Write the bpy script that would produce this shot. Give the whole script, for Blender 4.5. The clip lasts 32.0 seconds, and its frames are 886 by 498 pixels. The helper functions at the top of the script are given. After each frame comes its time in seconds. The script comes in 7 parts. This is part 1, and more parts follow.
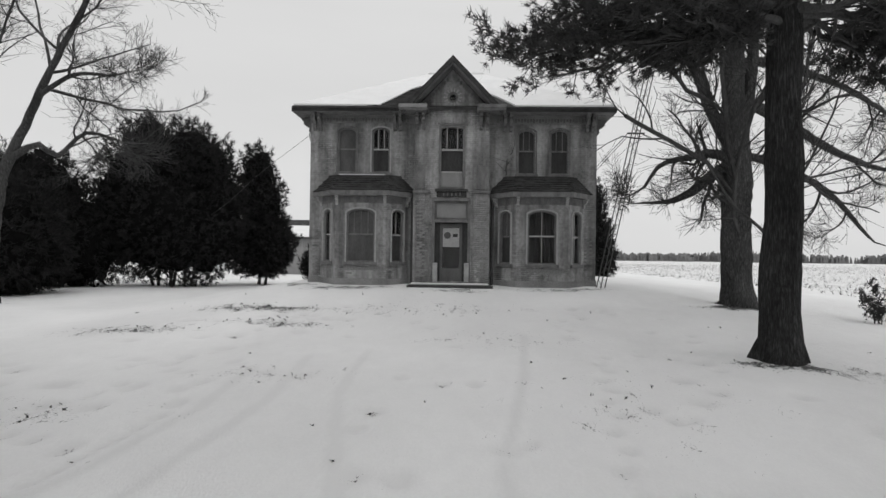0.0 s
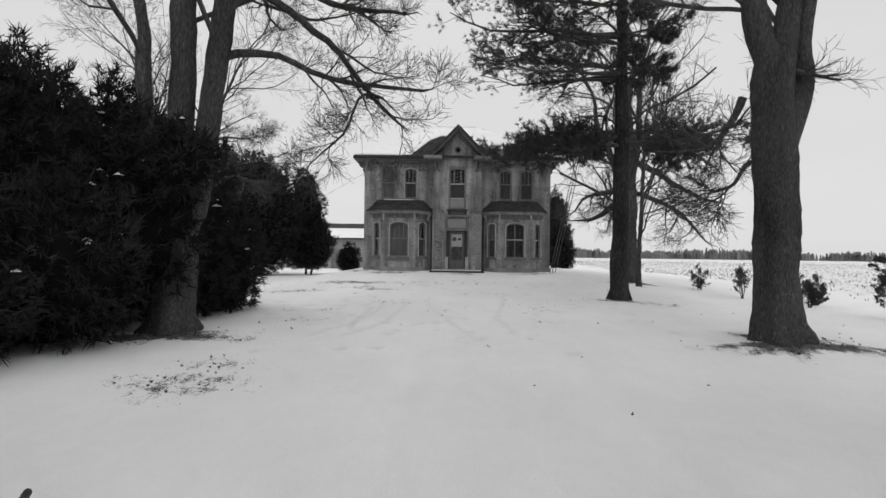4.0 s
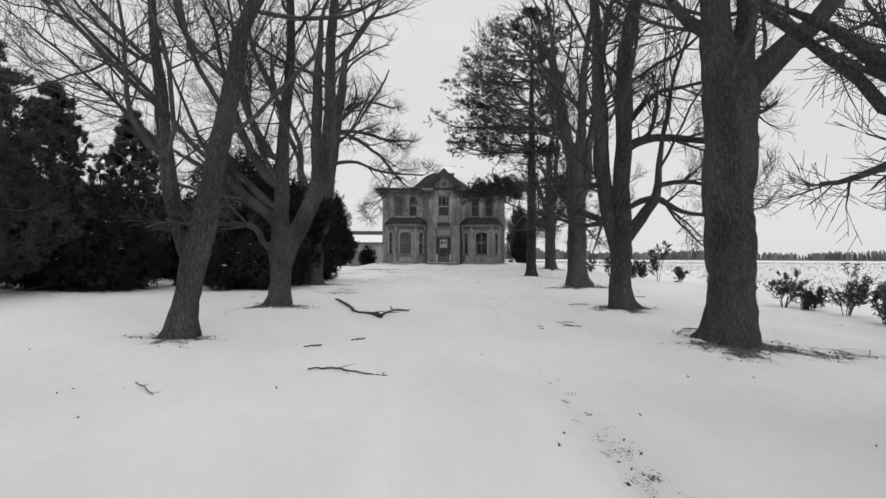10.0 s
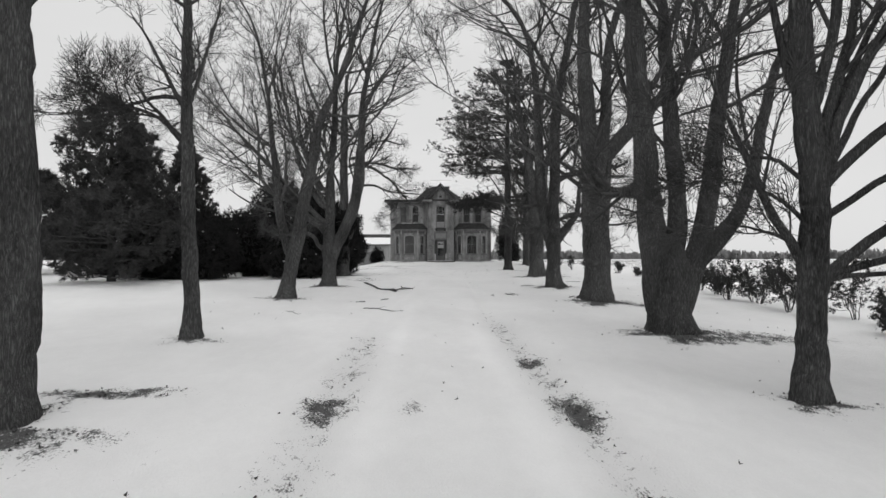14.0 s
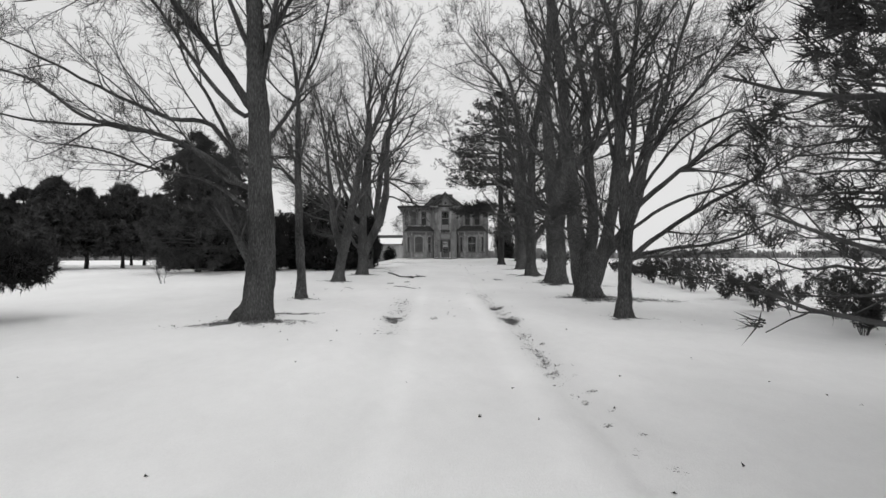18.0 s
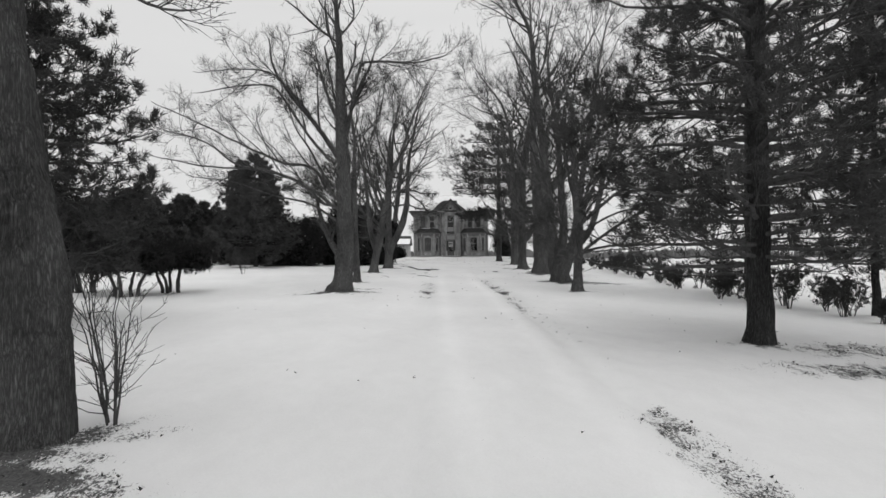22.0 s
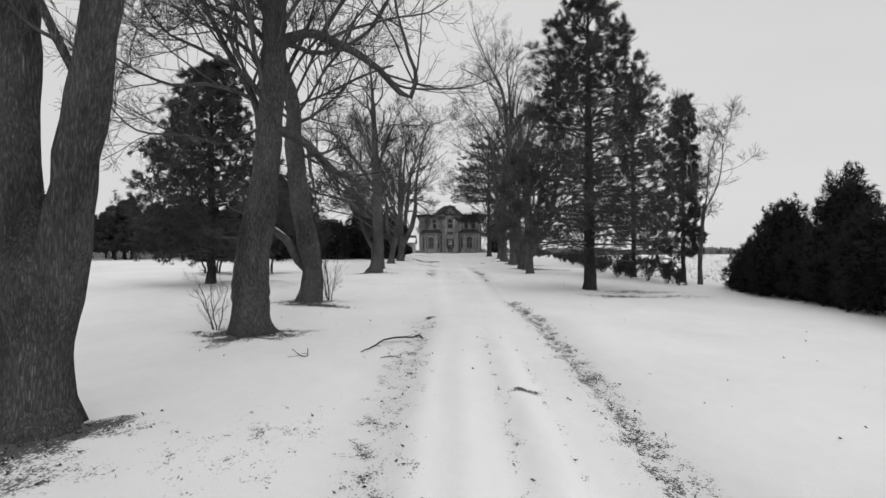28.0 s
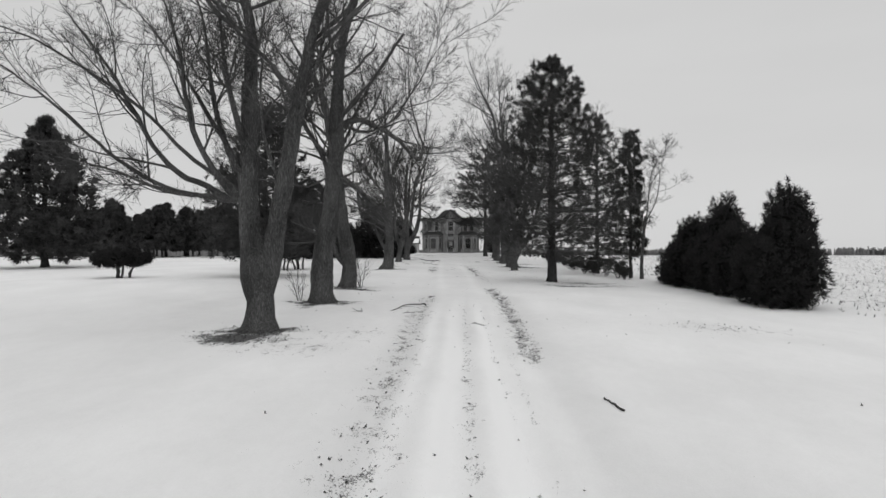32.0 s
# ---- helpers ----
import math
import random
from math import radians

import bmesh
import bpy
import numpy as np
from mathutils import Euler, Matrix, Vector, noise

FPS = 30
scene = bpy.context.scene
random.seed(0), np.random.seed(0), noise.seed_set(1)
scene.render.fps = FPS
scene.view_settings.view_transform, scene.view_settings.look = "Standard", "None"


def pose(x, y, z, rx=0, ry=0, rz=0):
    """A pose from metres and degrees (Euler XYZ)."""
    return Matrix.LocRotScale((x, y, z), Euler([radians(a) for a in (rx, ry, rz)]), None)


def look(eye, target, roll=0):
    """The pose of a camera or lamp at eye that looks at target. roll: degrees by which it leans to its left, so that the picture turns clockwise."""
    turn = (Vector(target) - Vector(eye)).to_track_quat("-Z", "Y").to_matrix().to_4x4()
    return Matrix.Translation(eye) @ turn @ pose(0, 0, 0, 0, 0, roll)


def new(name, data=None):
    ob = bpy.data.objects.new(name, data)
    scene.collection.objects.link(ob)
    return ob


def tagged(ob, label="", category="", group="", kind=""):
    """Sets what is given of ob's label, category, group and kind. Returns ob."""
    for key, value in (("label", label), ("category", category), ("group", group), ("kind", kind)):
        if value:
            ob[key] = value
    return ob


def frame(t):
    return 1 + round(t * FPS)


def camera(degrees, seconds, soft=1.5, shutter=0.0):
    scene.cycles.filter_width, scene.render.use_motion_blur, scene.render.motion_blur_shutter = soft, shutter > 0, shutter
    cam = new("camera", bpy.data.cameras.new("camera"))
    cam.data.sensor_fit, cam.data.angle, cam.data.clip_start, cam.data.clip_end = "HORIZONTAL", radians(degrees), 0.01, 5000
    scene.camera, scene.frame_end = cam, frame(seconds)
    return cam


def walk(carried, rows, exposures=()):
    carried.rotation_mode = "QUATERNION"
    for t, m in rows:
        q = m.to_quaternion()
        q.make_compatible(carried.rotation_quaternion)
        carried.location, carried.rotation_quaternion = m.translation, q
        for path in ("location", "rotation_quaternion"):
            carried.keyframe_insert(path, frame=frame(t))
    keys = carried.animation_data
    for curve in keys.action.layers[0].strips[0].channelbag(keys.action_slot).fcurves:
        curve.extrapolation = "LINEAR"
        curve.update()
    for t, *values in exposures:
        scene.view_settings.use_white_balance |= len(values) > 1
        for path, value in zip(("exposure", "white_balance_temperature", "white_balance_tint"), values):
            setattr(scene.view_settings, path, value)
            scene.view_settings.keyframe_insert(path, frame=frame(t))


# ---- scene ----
cam = camera(74.0, 32.0)
PATH = [
    (0, (0.503, -22.56, 1.129), (0.431, -20.561, 1.148), 0.8),
    (0.5, (0.457, -24.042, 1.102), (0.393, -22.043, 1.123), 1.0),
    (1, (0.361, -25.533, 1.091), (0.306, -23.534, 1.111), 1.0),
    (1.5, (0.216, -27.005, 1.086), (0.17, -25.006, 1.103), 0.9),
    (2, (0.045, -28.471, 1.091), (0.009, -26.471, 1.105), 0.8),
    (2.5, (-0.134, -29.968, 1.101), (-0.162, -27.968, 1.115), 0.8),
    (3, (-0.32, -31.527, 1.085), (-0.342, -29.527, 1.099), 0.8),
    (3.5, (-0.477, -33.141, 1.085), (-0.493, -31.141, 1.097), 0.8),
    (5.5, (-0.957, -39.49, 0.866), (-0.957, -37.49, 0.879), 0.6),
    (6, (-0.998, -40.919, 0.794), (-0.998, -38.919, 0.809), 0.5),
    (6.5, (-0.966, -42.328, 0.718), (-0.962, -40.329, 0.737), 0.4),
    (7, (-0.912, -43.776, 0.665), (-0.907, -41.776, 0.682), 0.5),
    (7.5, (-0.841, -45.258, 0.642), (-0.836, -43.258, 0.661), 0.6),
    (8, (-0.724, -46.747, 0.631), (-0.72, -44.747, 0.651), 0.6),
    (8.5, (-0.546, -48.299, 0.623), (-0.545, -46.299, 0.644), 0.3),
    (9, (-0.331, -49.769, 0.633), (-0.333, -47.769, 0.656), 0.3),
    (9.5, (-0.164, -51.322, 0.658), (-0.165, -49.322, 0.682), 0.4),
    (10, (0.009, -52.849, 0.664), (0.007, -50.849, 0.688), 0.3),
    (10.5, (0.178, -54.359, 0.663), (0.174, -52.359, 0.687), 0.3),
    (11, (0.316, -55.825, 0.682), (0.309, -53.825, 0.705), 0.3),
    (11.5, (0.366, -57.301, 0.677), (0.36, -55.301, 0.698), 0.3),
    (12, (0.339, -58.838, 0.674), (0.337, -56.838, 0.695), 0.5),
    (12.5, (0.44, -60.198, 0.619), (0.434, -58.199, 0.643), 0.3),
    (13, (0.544, -61.568, 0.56), (0.534, -59.568, 0.585), 0.1),
    (13.5, (0.589, -62.932, 0.486), (0.579, -60.932, 0.513), -0.1),
    (14, (0.636, -64.274, 0.439), (0.624, -62.274, 0.467), -0.1),
    (14.5, (0.675, -65.612, 0.411), (0.662, -63.612, 0.438), -0.1),
    (16.5, (0.756, -71.197, 0.225), (0.735, -69.198, 0.253), -0.1),
    (17, (0.765, -72.575, 0.203), (0.74, -70.576, 0.23), -0.3),
    (17.5, (0.721, -73.989, 0.174), (0.695, -71.99, 0.2), -0.2),
    (18, (0.672, -75.437, 0.137), (0.646, -73.437, 0.165), -0.2),
    (18.5, (0.597, -76.862, 0.122), (0.569, -74.862, 0.149), -0.2),
    (19, (0.506, -78.302, 0.11), (0.48, -76.302, 0.135), -0.1),
    (19.5, (0.469, -79.725, 0.065), (0.44, -77.725, 0.093), -0.2),
    (20, (0.433, -81.099, 0.024), (0.404, -79.099, 0.052), -0.3),
    (20.5, (0.331, -82.487, -0.032), (0.301, -80.487, -0.003), -0.3),
    (21, (0.19, -83.843, -0.069), (0.162, -81.843, -0.039), -0.3),
    (21.5, (0.013, -85.266, -0.129), (-0.012, -83.267, -0.099), -0.3),
    (22, (-0.113, -86.756, -0.159), (-0.137, -84.756, -0.13), -0.3),
    (22.5, (-0.16, -88.167, -0.192), (-0.185, -86.168, -0.163), -0.4),
    (23, (-0.168, -89.547, -0.216), (-0.193, -87.548, -0.189), -0.4),
    (23.5, (-0.131, -90.912, -0.242), (-0.157, -88.912, -0.216), -0.5),
    (24, (-0.068, -92.286, -0.281), (-0.095, -90.286, -0.254), -0.5),
    (24.5, (0.011, -93.687, -0.3), (-0.018, -91.688, -0.273), -0.5),
    (25, (0.097, -95.104, -0.326), (0.065, -93.105, -0.3), -0.5),
    (25.5, (0.165, -96.506, -0.373), (0.13, -94.506, -0.346), -0.6),
    (27.5, (0.426, -102.196, -0.564), (0.392, -100.196, -0.537), -0.4),
    (28, (0.48, -103.588, -0.567), (0.446, -101.588, -0.543), -0.3),
    (28.5, (0.578, -104.968, -0.588), (0.542, -102.968, -0.563), -0.2),
    (29, (0.647, -106.362, -0.588), (0.61, -104.362, -0.563), -0.3),
    (29.5, (0.706, -107.749, -0.573), (0.667, -105.749, -0.549), -0.2),
    (30, (0.768, -109.109, -0.561), (0.727, -107.109, -0.538), -0.1),
    (30.5, (0.841, -110.414, -0.564), (0.801, -108.415, -0.542), -0.2),
    (31, (0.895, -111.692, -0.578), (0.854, -109.693, -0.555), -0.2),
    (31.5, (0.94, -112.942, -0.568), (0.896, -110.943, -0.545), -0.2),
    (32, (0.966, -114.152, -0.538), (0.923, -112.153, -0.516), -0.0),
]
walk(cam, [(t, look(eye, target, roll)) for t, eye, target, roll in PATH], exposures=((0.0, -0.04), (3.0, -0.03), (6.0, 0.07), (10.0, 0.03), (14.0, 0.03), (18.0, 0.06), (20.0, 0.02), (24.0, 0.0), (28.0, -0.09), (30.0, -0.14), (32.0, -0.2)))

# ---- light ----
world = bpy.data.worlds.new("overcast")
scene.world = world
world.use_nodes = True
wt = world.node_tree
wt.nodes.clear()
w_out = wt.nodes.new("ShaderNodeOutputWorld")
w_bg = wt.nodes.new("ShaderNodeBackground")
w_bg.inputs["Strength"].default_value = 0.1
w_sky = wt.nodes.new("ShaderNodeTexSky")
w_sky.sky_type = "NISHITA"
w_sky.sun_disc = False
w_sky.sun_elevation = radians(32)
w_sky.sun_rotation = radians(200)
w_grey = wt.nodes.new("ShaderNodeRGBToBW")
wt.links.new(w_sky.outputs[0], w_grey.inputs[0])
w_tc = wt.nodes.new("ShaderNodeTexCoord")
w_map = wt.nodes.new("ShaderNodeMapping")
w_map.inputs["Scale"].default_value = (1.2, 1.2, 5.0)
w_noise = wt.nodes.new("ShaderNodeTexNoise")
w_noise.inputs["Scale"].default_value = 1.6
w_noise.inputs["Detail"].default_value = 5
wt.links.new(w_tc.outputs["Generated"], w_map.inputs[0])
wt.links.new(w_map.outputs[0], w_noise.inputs["Vector"])
w_cloud = wt.nodes.new("ShaderNodeMapRange")
w_cloud.inputs["To Min"].default_value = 6.9
w_cloud.inputs["To Max"].default_value = 7.9
wt.links.new(w_noise.outputs["Fac"], w_cloud.inputs["Value"])
w_mix = wt.nodes.new("ShaderNodeMix")
w_mix.inputs["Factor"].default_value = 0.95
wt.links.new(w_grey.outputs[0], w_mix.inputs["A"])
wt.links.new(w_cloud.outputs[0], w_mix.inputs["B"])
# an overcast sky is brighter overhead than at the horizon
w_sep = wt.nodes.new("ShaderNodeSeparateXYZ")
wt.links.new(w_tc.outputs["Generated"], w_sep.inputs[0])
w_up = wt.nodes.new("ShaderNodeMapRange")
w_up.inputs["From Min"].default_value = 0.38
w_up.inputs["To Min"].default_value = 1.0
w_up.inputs["To Max"].default_value = 1.5
wt.links.new(w_sep.outputs["Z"], w_up.inputs["Value"])
w_mul = wt.nodes.new("ShaderNodeMath")
w_mul.operation = "MULTIPLY"
wt.links.new(w_mix.outputs["Result"], w_mul.inputs[0])
wt.links.new(w_up.outputs[0], w_mul.inputs[1])
wt.links.new(w_mul.outputs[0], w_bg.inputs["Color"])
wt.links.new(w_bg.outputs[0], w_out.inputs[0])

sun = new("sun", bpy.data.lights.new("sun", "SUN"))
sun.data.energy = 0.5
sun.data.angle = radians(50)
sun.data.color = (1, 1, 1)
sun.matrix_world = look((0, 0, 40), (-12, 34, 0))

# ---- materials ----
def grey(v):
    return (v, v, v, 1)


def material(name, lo, hi, scale=6.0, rough=0.85, bump=0.3, fine=60.0, stretch=(1, 1, 1), spec=0.3, stain=0.0, dist=0.02):
    """Two scales of mottling between two greys, with relief."""
    m = bpy.data.materials.new(name)
    m.use_nodes = True
    nt = m.node_tree
    b = nt.nodes["Principled BSDF"]
    b.inputs["Roughness"].default_value = rough
    b.inputs["Specular IOR Level"].default_value = spec
    tc = nt.nodes.new("ShaderNodeTexCoord")
    mp = nt.nodes.new("ShaderNodeMapping")
    mp.inputs["Scale"].default_value = stretch
    nt.links.new(tc.outputs["Object"], mp.inputs[0])
    n1 = nt.nodes.new("ShaderNodeTexNoise")
    n1.inputs["Scale"].default_value = scale
    n1.inputs["Detail"].default_value = 6
    n2 = nt.nodes.new("ShaderNodeTexNoise")
    n2.inputs["Scale"].default_value = fine
    n2.inputs["Detail"].default_value = 3
    for n in (n1, n2):
        nt.links.new(mp.outputs[0], n.inputs["Vector"])
    mx = nt.nodes.new("ShaderNodeMix")
    mx.inputs["Factor"].default_value = 0.4
    nt.links.new(n1.outputs["Fac"], mx.inputs["A"])
    nt.links.new(n2.outputs["Fac"], mx.inputs["B"])
    cr = nt.nodes.new("ShaderNodeValToRGB")
    cr.color_ramp.elements[0].position, cr.color_ramp.elements[0].color = 0.34, grey(lo)
    cr.color_ramp.elements[1].position, cr.color_ramp.elements[1].color = 0.66, grey(hi)
    nt.links.new(mx.outputs["Result"], cr.inputs[0])
    nt.links.new(cr.outputs[0], b.inputs["Base Color"])
    if bump:
        bp = nt.nodes.new("ShaderNodeBump")
        bp.inputs["Strength"].default_value = bump
        bp.inputs["Distance"].default_value = dist
        nt.links.new(mx.outputs["Result"], bp.inputs["Height"])
        nt.links.new(bp.outputs[0], b.inputs["Normal"])
    return m


def bark_material(name, lo, hi, furrow=9.0):
    """Long vertical furrows with lighter plates between them."""
    m = material(name, lo, hi, 1.3, 0.95, 0.0, 22.0, (1, 1, 0.35), 0.1)
    nt = m.node_tree
    b = nt.nodes["Principled BSDF"]
    tc = nt.nodes.new("ShaderNodeTexCoord")
    mp = nt.nodes.new("ShaderNodeMapping")
    mp.inputs["Scale"].default_value = (furrow, furrow, furrow * 0.11)
    nt.links.new(tc.outputs["Object"], mp.inputs[0])
    warp = nt.nodes.new("ShaderNodeTexNoise")
    warp.inputs["Scale"].default_value = 0.7
    warp.inputs["Detail"].default_value = 6
    warp.inputs["Roughness"].default_value = 0.65
    nt.links.new(mp.outputs[0], warp.inputs["Vector"])
    more = nt.nodes.new("ShaderNodeVectorMath")
    more.operation = "SCALE"
    more.inputs["Scale"].default_value = 2.6
    nt.links.new(warp.outputs["Color"], more.inputs[0])
    add = nt.nodes.new("ShaderNodeVectorMath")
    add.operation = "ADD"
    nt.links.new(mp.outputs[0], add.inputs[0])
    nt.links.new(more.outputs[0], add.inputs[1])
    vo = nt.nodes.new("ShaderNodeTexVoronoi")
    vo.feature = "DISTANCE_TO_EDGE"
    vo.inputs["Scale"].default_value = 1.6
    nt.links.new(add.outputs[0], vo.inputs["Vector"])
    rng_ = nt.nodes.new("ShaderNodeMapRange")
    rng_.inputs["From Max"].default_value = 0.4
    rng_.inputs["To Min"].default_value = 0.45
    rng_.inputs["To Max"].default_value = 1.2
    nt.links.new(vo.outputs["Distance"], rng_.inputs["Value"])
    old = b.inputs["Base Color"].links[0].from_socket
    mul = nt.nodes.new("ShaderNodeMix")
    mul.data_type = "RGBA"
    mul.blend_type = "MULTIPLY"
    mul.inputs["Factor"].default_value = 1.0
    nt.links.new(old, mul.inputs[6])
    nt.links.new(rng_.outputs[0], mul.inputs[7])
    nt.links.new(mul.outputs[2], b.inputs["Base Color"])
    bp = nt.nodes.new("ShaderNodeBump")
    bp.inputs["Strength"].default_value = 1.0
    bp.inputs["Distance"].default_value = 0.05
    nt.links.new(rng_.outputs[0], bp.inputs["Height"])
    nt.links.new(bp.outputs[0], b.inputs["Normal"])
    return m


def brick_material(name, lo, hi, mortar, peel):
    """Old painted brick: courses show through thin paint, with bare and stained patches."""
    m = material(name, lo, hi, 1.3, 0.9, 0.0, 9.0, (1, 1, 0.8), 0.15)
    nt = m.node_tree
    b = nt.nodes["Principled BSDF"]
    tc = nt.nodes.new("ShaderNodeTexCoord")
    sp = nt.nodes.new("ShaderNodeSeparateXYZ")
    nt.links.new(tc.outputs["Object"], sp.inputs[0])
    ad = nt.nodes.new("ShaderNodeMath")
    nt.links.new(sp.outputs["X"], ad.inputs[0])
    nt.links.new(sp.outputs["Y"], ad.inputs[1])
    cb = nt.nodes.new("ShaderNodeCombineXYZ")
    nt.links.new(ad.outputs[0], cb.inputs["X"])
    nt.links.new(sp.outputs["Z"], cb.inputs["Y"])
    br = nt.nodes.new("ShaderNodeTexBrick")
    br.inputs["Scale"].default_value = 1.0
    br.inputs["Brick Width"].default_value = 0.215
    br.inputs["Row Height"].default_value = 0.073
    br.inputs["Mortar Size"].default_value = 0.012
    br.inputs["Mortar Smooth"].default_value = 0.4
    br.inputs["Color1"].default_value = grey(0.7)
    br.inputs["Color2"].default_value = grey(1.2)
    br.inputs["Mortar"].default_value = grey(mortar)
    nt.links.new(cb.outputs[0], br.inputs["Vector"])
    # where the paint has gone
    pn = nt.nodes.new("ShaderNodeTexNoise")
    pn.inputs["Scale"].default_value = 0.9
    pn.inputs["Detail"].default_value = 9
    pn.inputs["Roughness"].default_value = 0.65
    nt.links.new(tc.outputs["Object"], pn.inputs["Vector"])
    pr = nt.nodes.new("ShaderNodeMapRange")
    pr.inputs["From Min"].default_value = peel - 0.07
    pr.inputs["From Max"].default_value = peel + 0.09
    pr.inputs["To Min"].default_value = 0.12
    pr.inputs["To Max"].default_value = 0.9
    nt.links.new(pn.outputs["Fac"], pr.inputs["Value"])
    old = b.inputs["Base Color"].links[0].from_socket
    mul = nt.nodes.new("ShaderNodeMix")
    mul.data_type = "RGBA"
    mul.blend_type = "MULTIPLY"
    nt.links.new(pr.outputs[0], mul.inputs["Factor"])
    nt.links.new(old, mul.inputs[6])
    nt.links.new(br.outputs["Color"], mul.inputs[7])
    # long streaks washed down the wall
    mp = nt.nodes.new("ShaderNodeMapping")
    mp.inputs["Scale"].default_value = (2.6, 2.6, 0.28)
    nt.links.new(tc.outputs["Object"], mp.inputs[0])
    sn = nt.nodes.new("ShaderNodeTexNoise")
    sn.inputs["Scale"].default_value = 1.0
    sn.inputs["Detail"].default_value = 7
    nt.links.new(mp.outputs[0], sn.inputs["Vector"])
    sr = nt.nodes.new("ShaderNodeMapRange")
    sr.inputs["From Min"].default_value = 0.35
    sr.inputs["From Max"].default_value = 0.62
    sr.inputs["To Min"].default_value = 0.42
    sr.inputs["To Max"].default_value = 1.15
    nt.links.new(sn.outputs["Fac"], sr.inputs["Value"])
    mu2 = nt.nodes.new("ShaderNodeMix")
    mu2.data_type = "RGBA"
    mu2.blend_type = "MULTIPLY"
    mu2.inputs["Factor"].default_value = 0.8
    nt.links.new(mul.outputs[2], mu2.inputs[6])
    nt.links.new(sr.outputs[0], mu2.inputs[7])
    nt.links.new(mu2.outputs[2], b.inputs["Base Color"])
    bp = nt.nodes.new("ShaderNodeBump")
    bp.inputs["Strength"].default_value = 0.5
    bp.inputs["Distance"].default_value = 0.012
    bp.invert = True
    nt.links.new(br.outputs["Fac"], bp.inputs["Height"])
    nt.links.new(bp.outputs[0], b.inputs["Normal"])
    return m


def snow_material():
    """Trodden snow; the ground shows in speckles where the mesh's litter value is high."""
    m = bpy.data.materials.new("snow")
    m.use_nodes = True
    nt = m.node_tree
    b = nt.nodes["Principled BSDF"]
    b.inputs["Specular IOR Level"].default_value = 0.2
    tc = nt.nodes.new("ShaderNodeTexCoord")
    at = nt.nodes.new("ShaderNodeAttribute")
    at.attribute_name = "litter"
    n1 = nt.nodes.new("ShaderNodeTexNoise")
    n1.inputs["Scale"].default_value = 3.2
    n1.inputs["Detail"].default_value = 8
    n1.inputs["Roughness"].default_value = 0.72
    n2 = nt.nodes.new("ShaderNodeTexNoise")
    n2.inputs["Scale"].default_value = 34.0
    n2.inputs["Detail"].default_value = 5
    n2.inputs["Roughness"].default_value = 0.7
    n3 = nt.nodes.new("ShaderNodeTexNoise")
    n3.inputs["Scale"].default_value = 0.35
    n3.inputs["Detail"].default_value = 4
    mp = nt.nodes.new("ShaderNodeMapping")
    mp.inputs["Scale"].default_value = (1.0, 0.55, 1.0)
    mp.inputs["Rotation"].default_value = (0, 0, 0.35)
    nt.links.new(tc.outputs["Object"], mp.inputs[0])
    for n in (n1, n2, n3):
        nt.links.new(mp.outputs[0], n.inputs["Vector"])
    mx = nt.nodes.new("ShaderNodeMix")
    mx.inputs["Factor"].default_value = 0.5
    nt.links.new(n1.outputs["Fac"], mx.inputs["A"])
    nt.links.new(n2.outputs["Fac"], mx.inputs["B"])
    st = nt.nodes.new("ShaderNodeMapRange")
    st.clamp = False
    st.inputs["From Min"].default_value = 0.33
    st.inputs["From Max"].default_value = 0.67
    nt.links.new(mx.outputs["Result"], st.inputs["Value"])
    ad = nt.nodes.new("ShaderNodeMath")
    nt.links.new(st.outputs[0], ad.inputs[0])
    nt.links.new(at.outputs["Fac"], ad.inputs[1])
    th = nt.nodes.new("ShaderNodeMapRange")
    th.inputs["From Min"].default_value = 0.95
    th.inputs["From Max"].default_value = 1.08
    nt.links.new(ad.outputs[0], th.inputs["Value"])
    sn = nt.nodes.new("ShaderNodeMapRange")
    sn.inputs["From Min"].default_value = 0.3
    sn.inputs["From Max"].default_value = 0.7
    sn.inputs["To Min"].default_value = 0.74
    sn.inputs["To Max"].default_value = 0.9
    half = nt.nodes.new("ShaderNodeMix")
    half.inputs["Factor"].default_value = 0.5
    nt.links.new(n3.outputs["Fac"], half.inputs["A"])
    nt.links.new(mx.outputs["Result"], half.inputs["B"])
    # tone from packing, scuffs and the painted shade of lawn prints
    pa = nt.nodes.new("ShaderNodeAttribute")
    pa.attribute_name = "packed"
    ps = nt.nodes.new("ShaderNodeMath")
    ps.operation = "MULTIPLY_ADD"
    ps.inputs[1].default_value = 0.26
    nt.links.new(pa.outputs["Fac"], ps.inputs[0])
    nt.links.new(half.outputs["Result"], ps.inputs[2])
    nt.links.new(ps.outputs[0], sn.inputs["Value"])
    di = nt.nodes.new("ShaderNodeMapRange")
    di.inputs["From Min"].default_value = 0.35
    di.inputs["From Max"].default_value = 0.65
    di.inputs["To Min"].default_value = 0.035
    di.inputs["To Max"].default_value = 0.14
    nt.links.new(n2.outputs["Fac"], di.inputs["Value"])
    cm = nt.nodes.new("ShaderNodeMix")
    nt.links.new(th.outputs[0], cm.inputs["Factor"])
    nt.links.new(sn.outputs[0], cm.inputs["A"])
    nt.links.new(di.outputs[0], cm.inputs["B"])
    nt.links.new(cm.outputs["Result"], b.inputs["Base Color"])
    b.inputs["Roughness"].default_value = 0.9
    hs = nt.nodes.new("ShaderNodeMath")
    hs.operation = "SUBTRACT"
    nt.links.new(mx.outputs["Result"], hs.inputs[0])
    nt.links.new(th.outputs[0], hs.inputs[1])
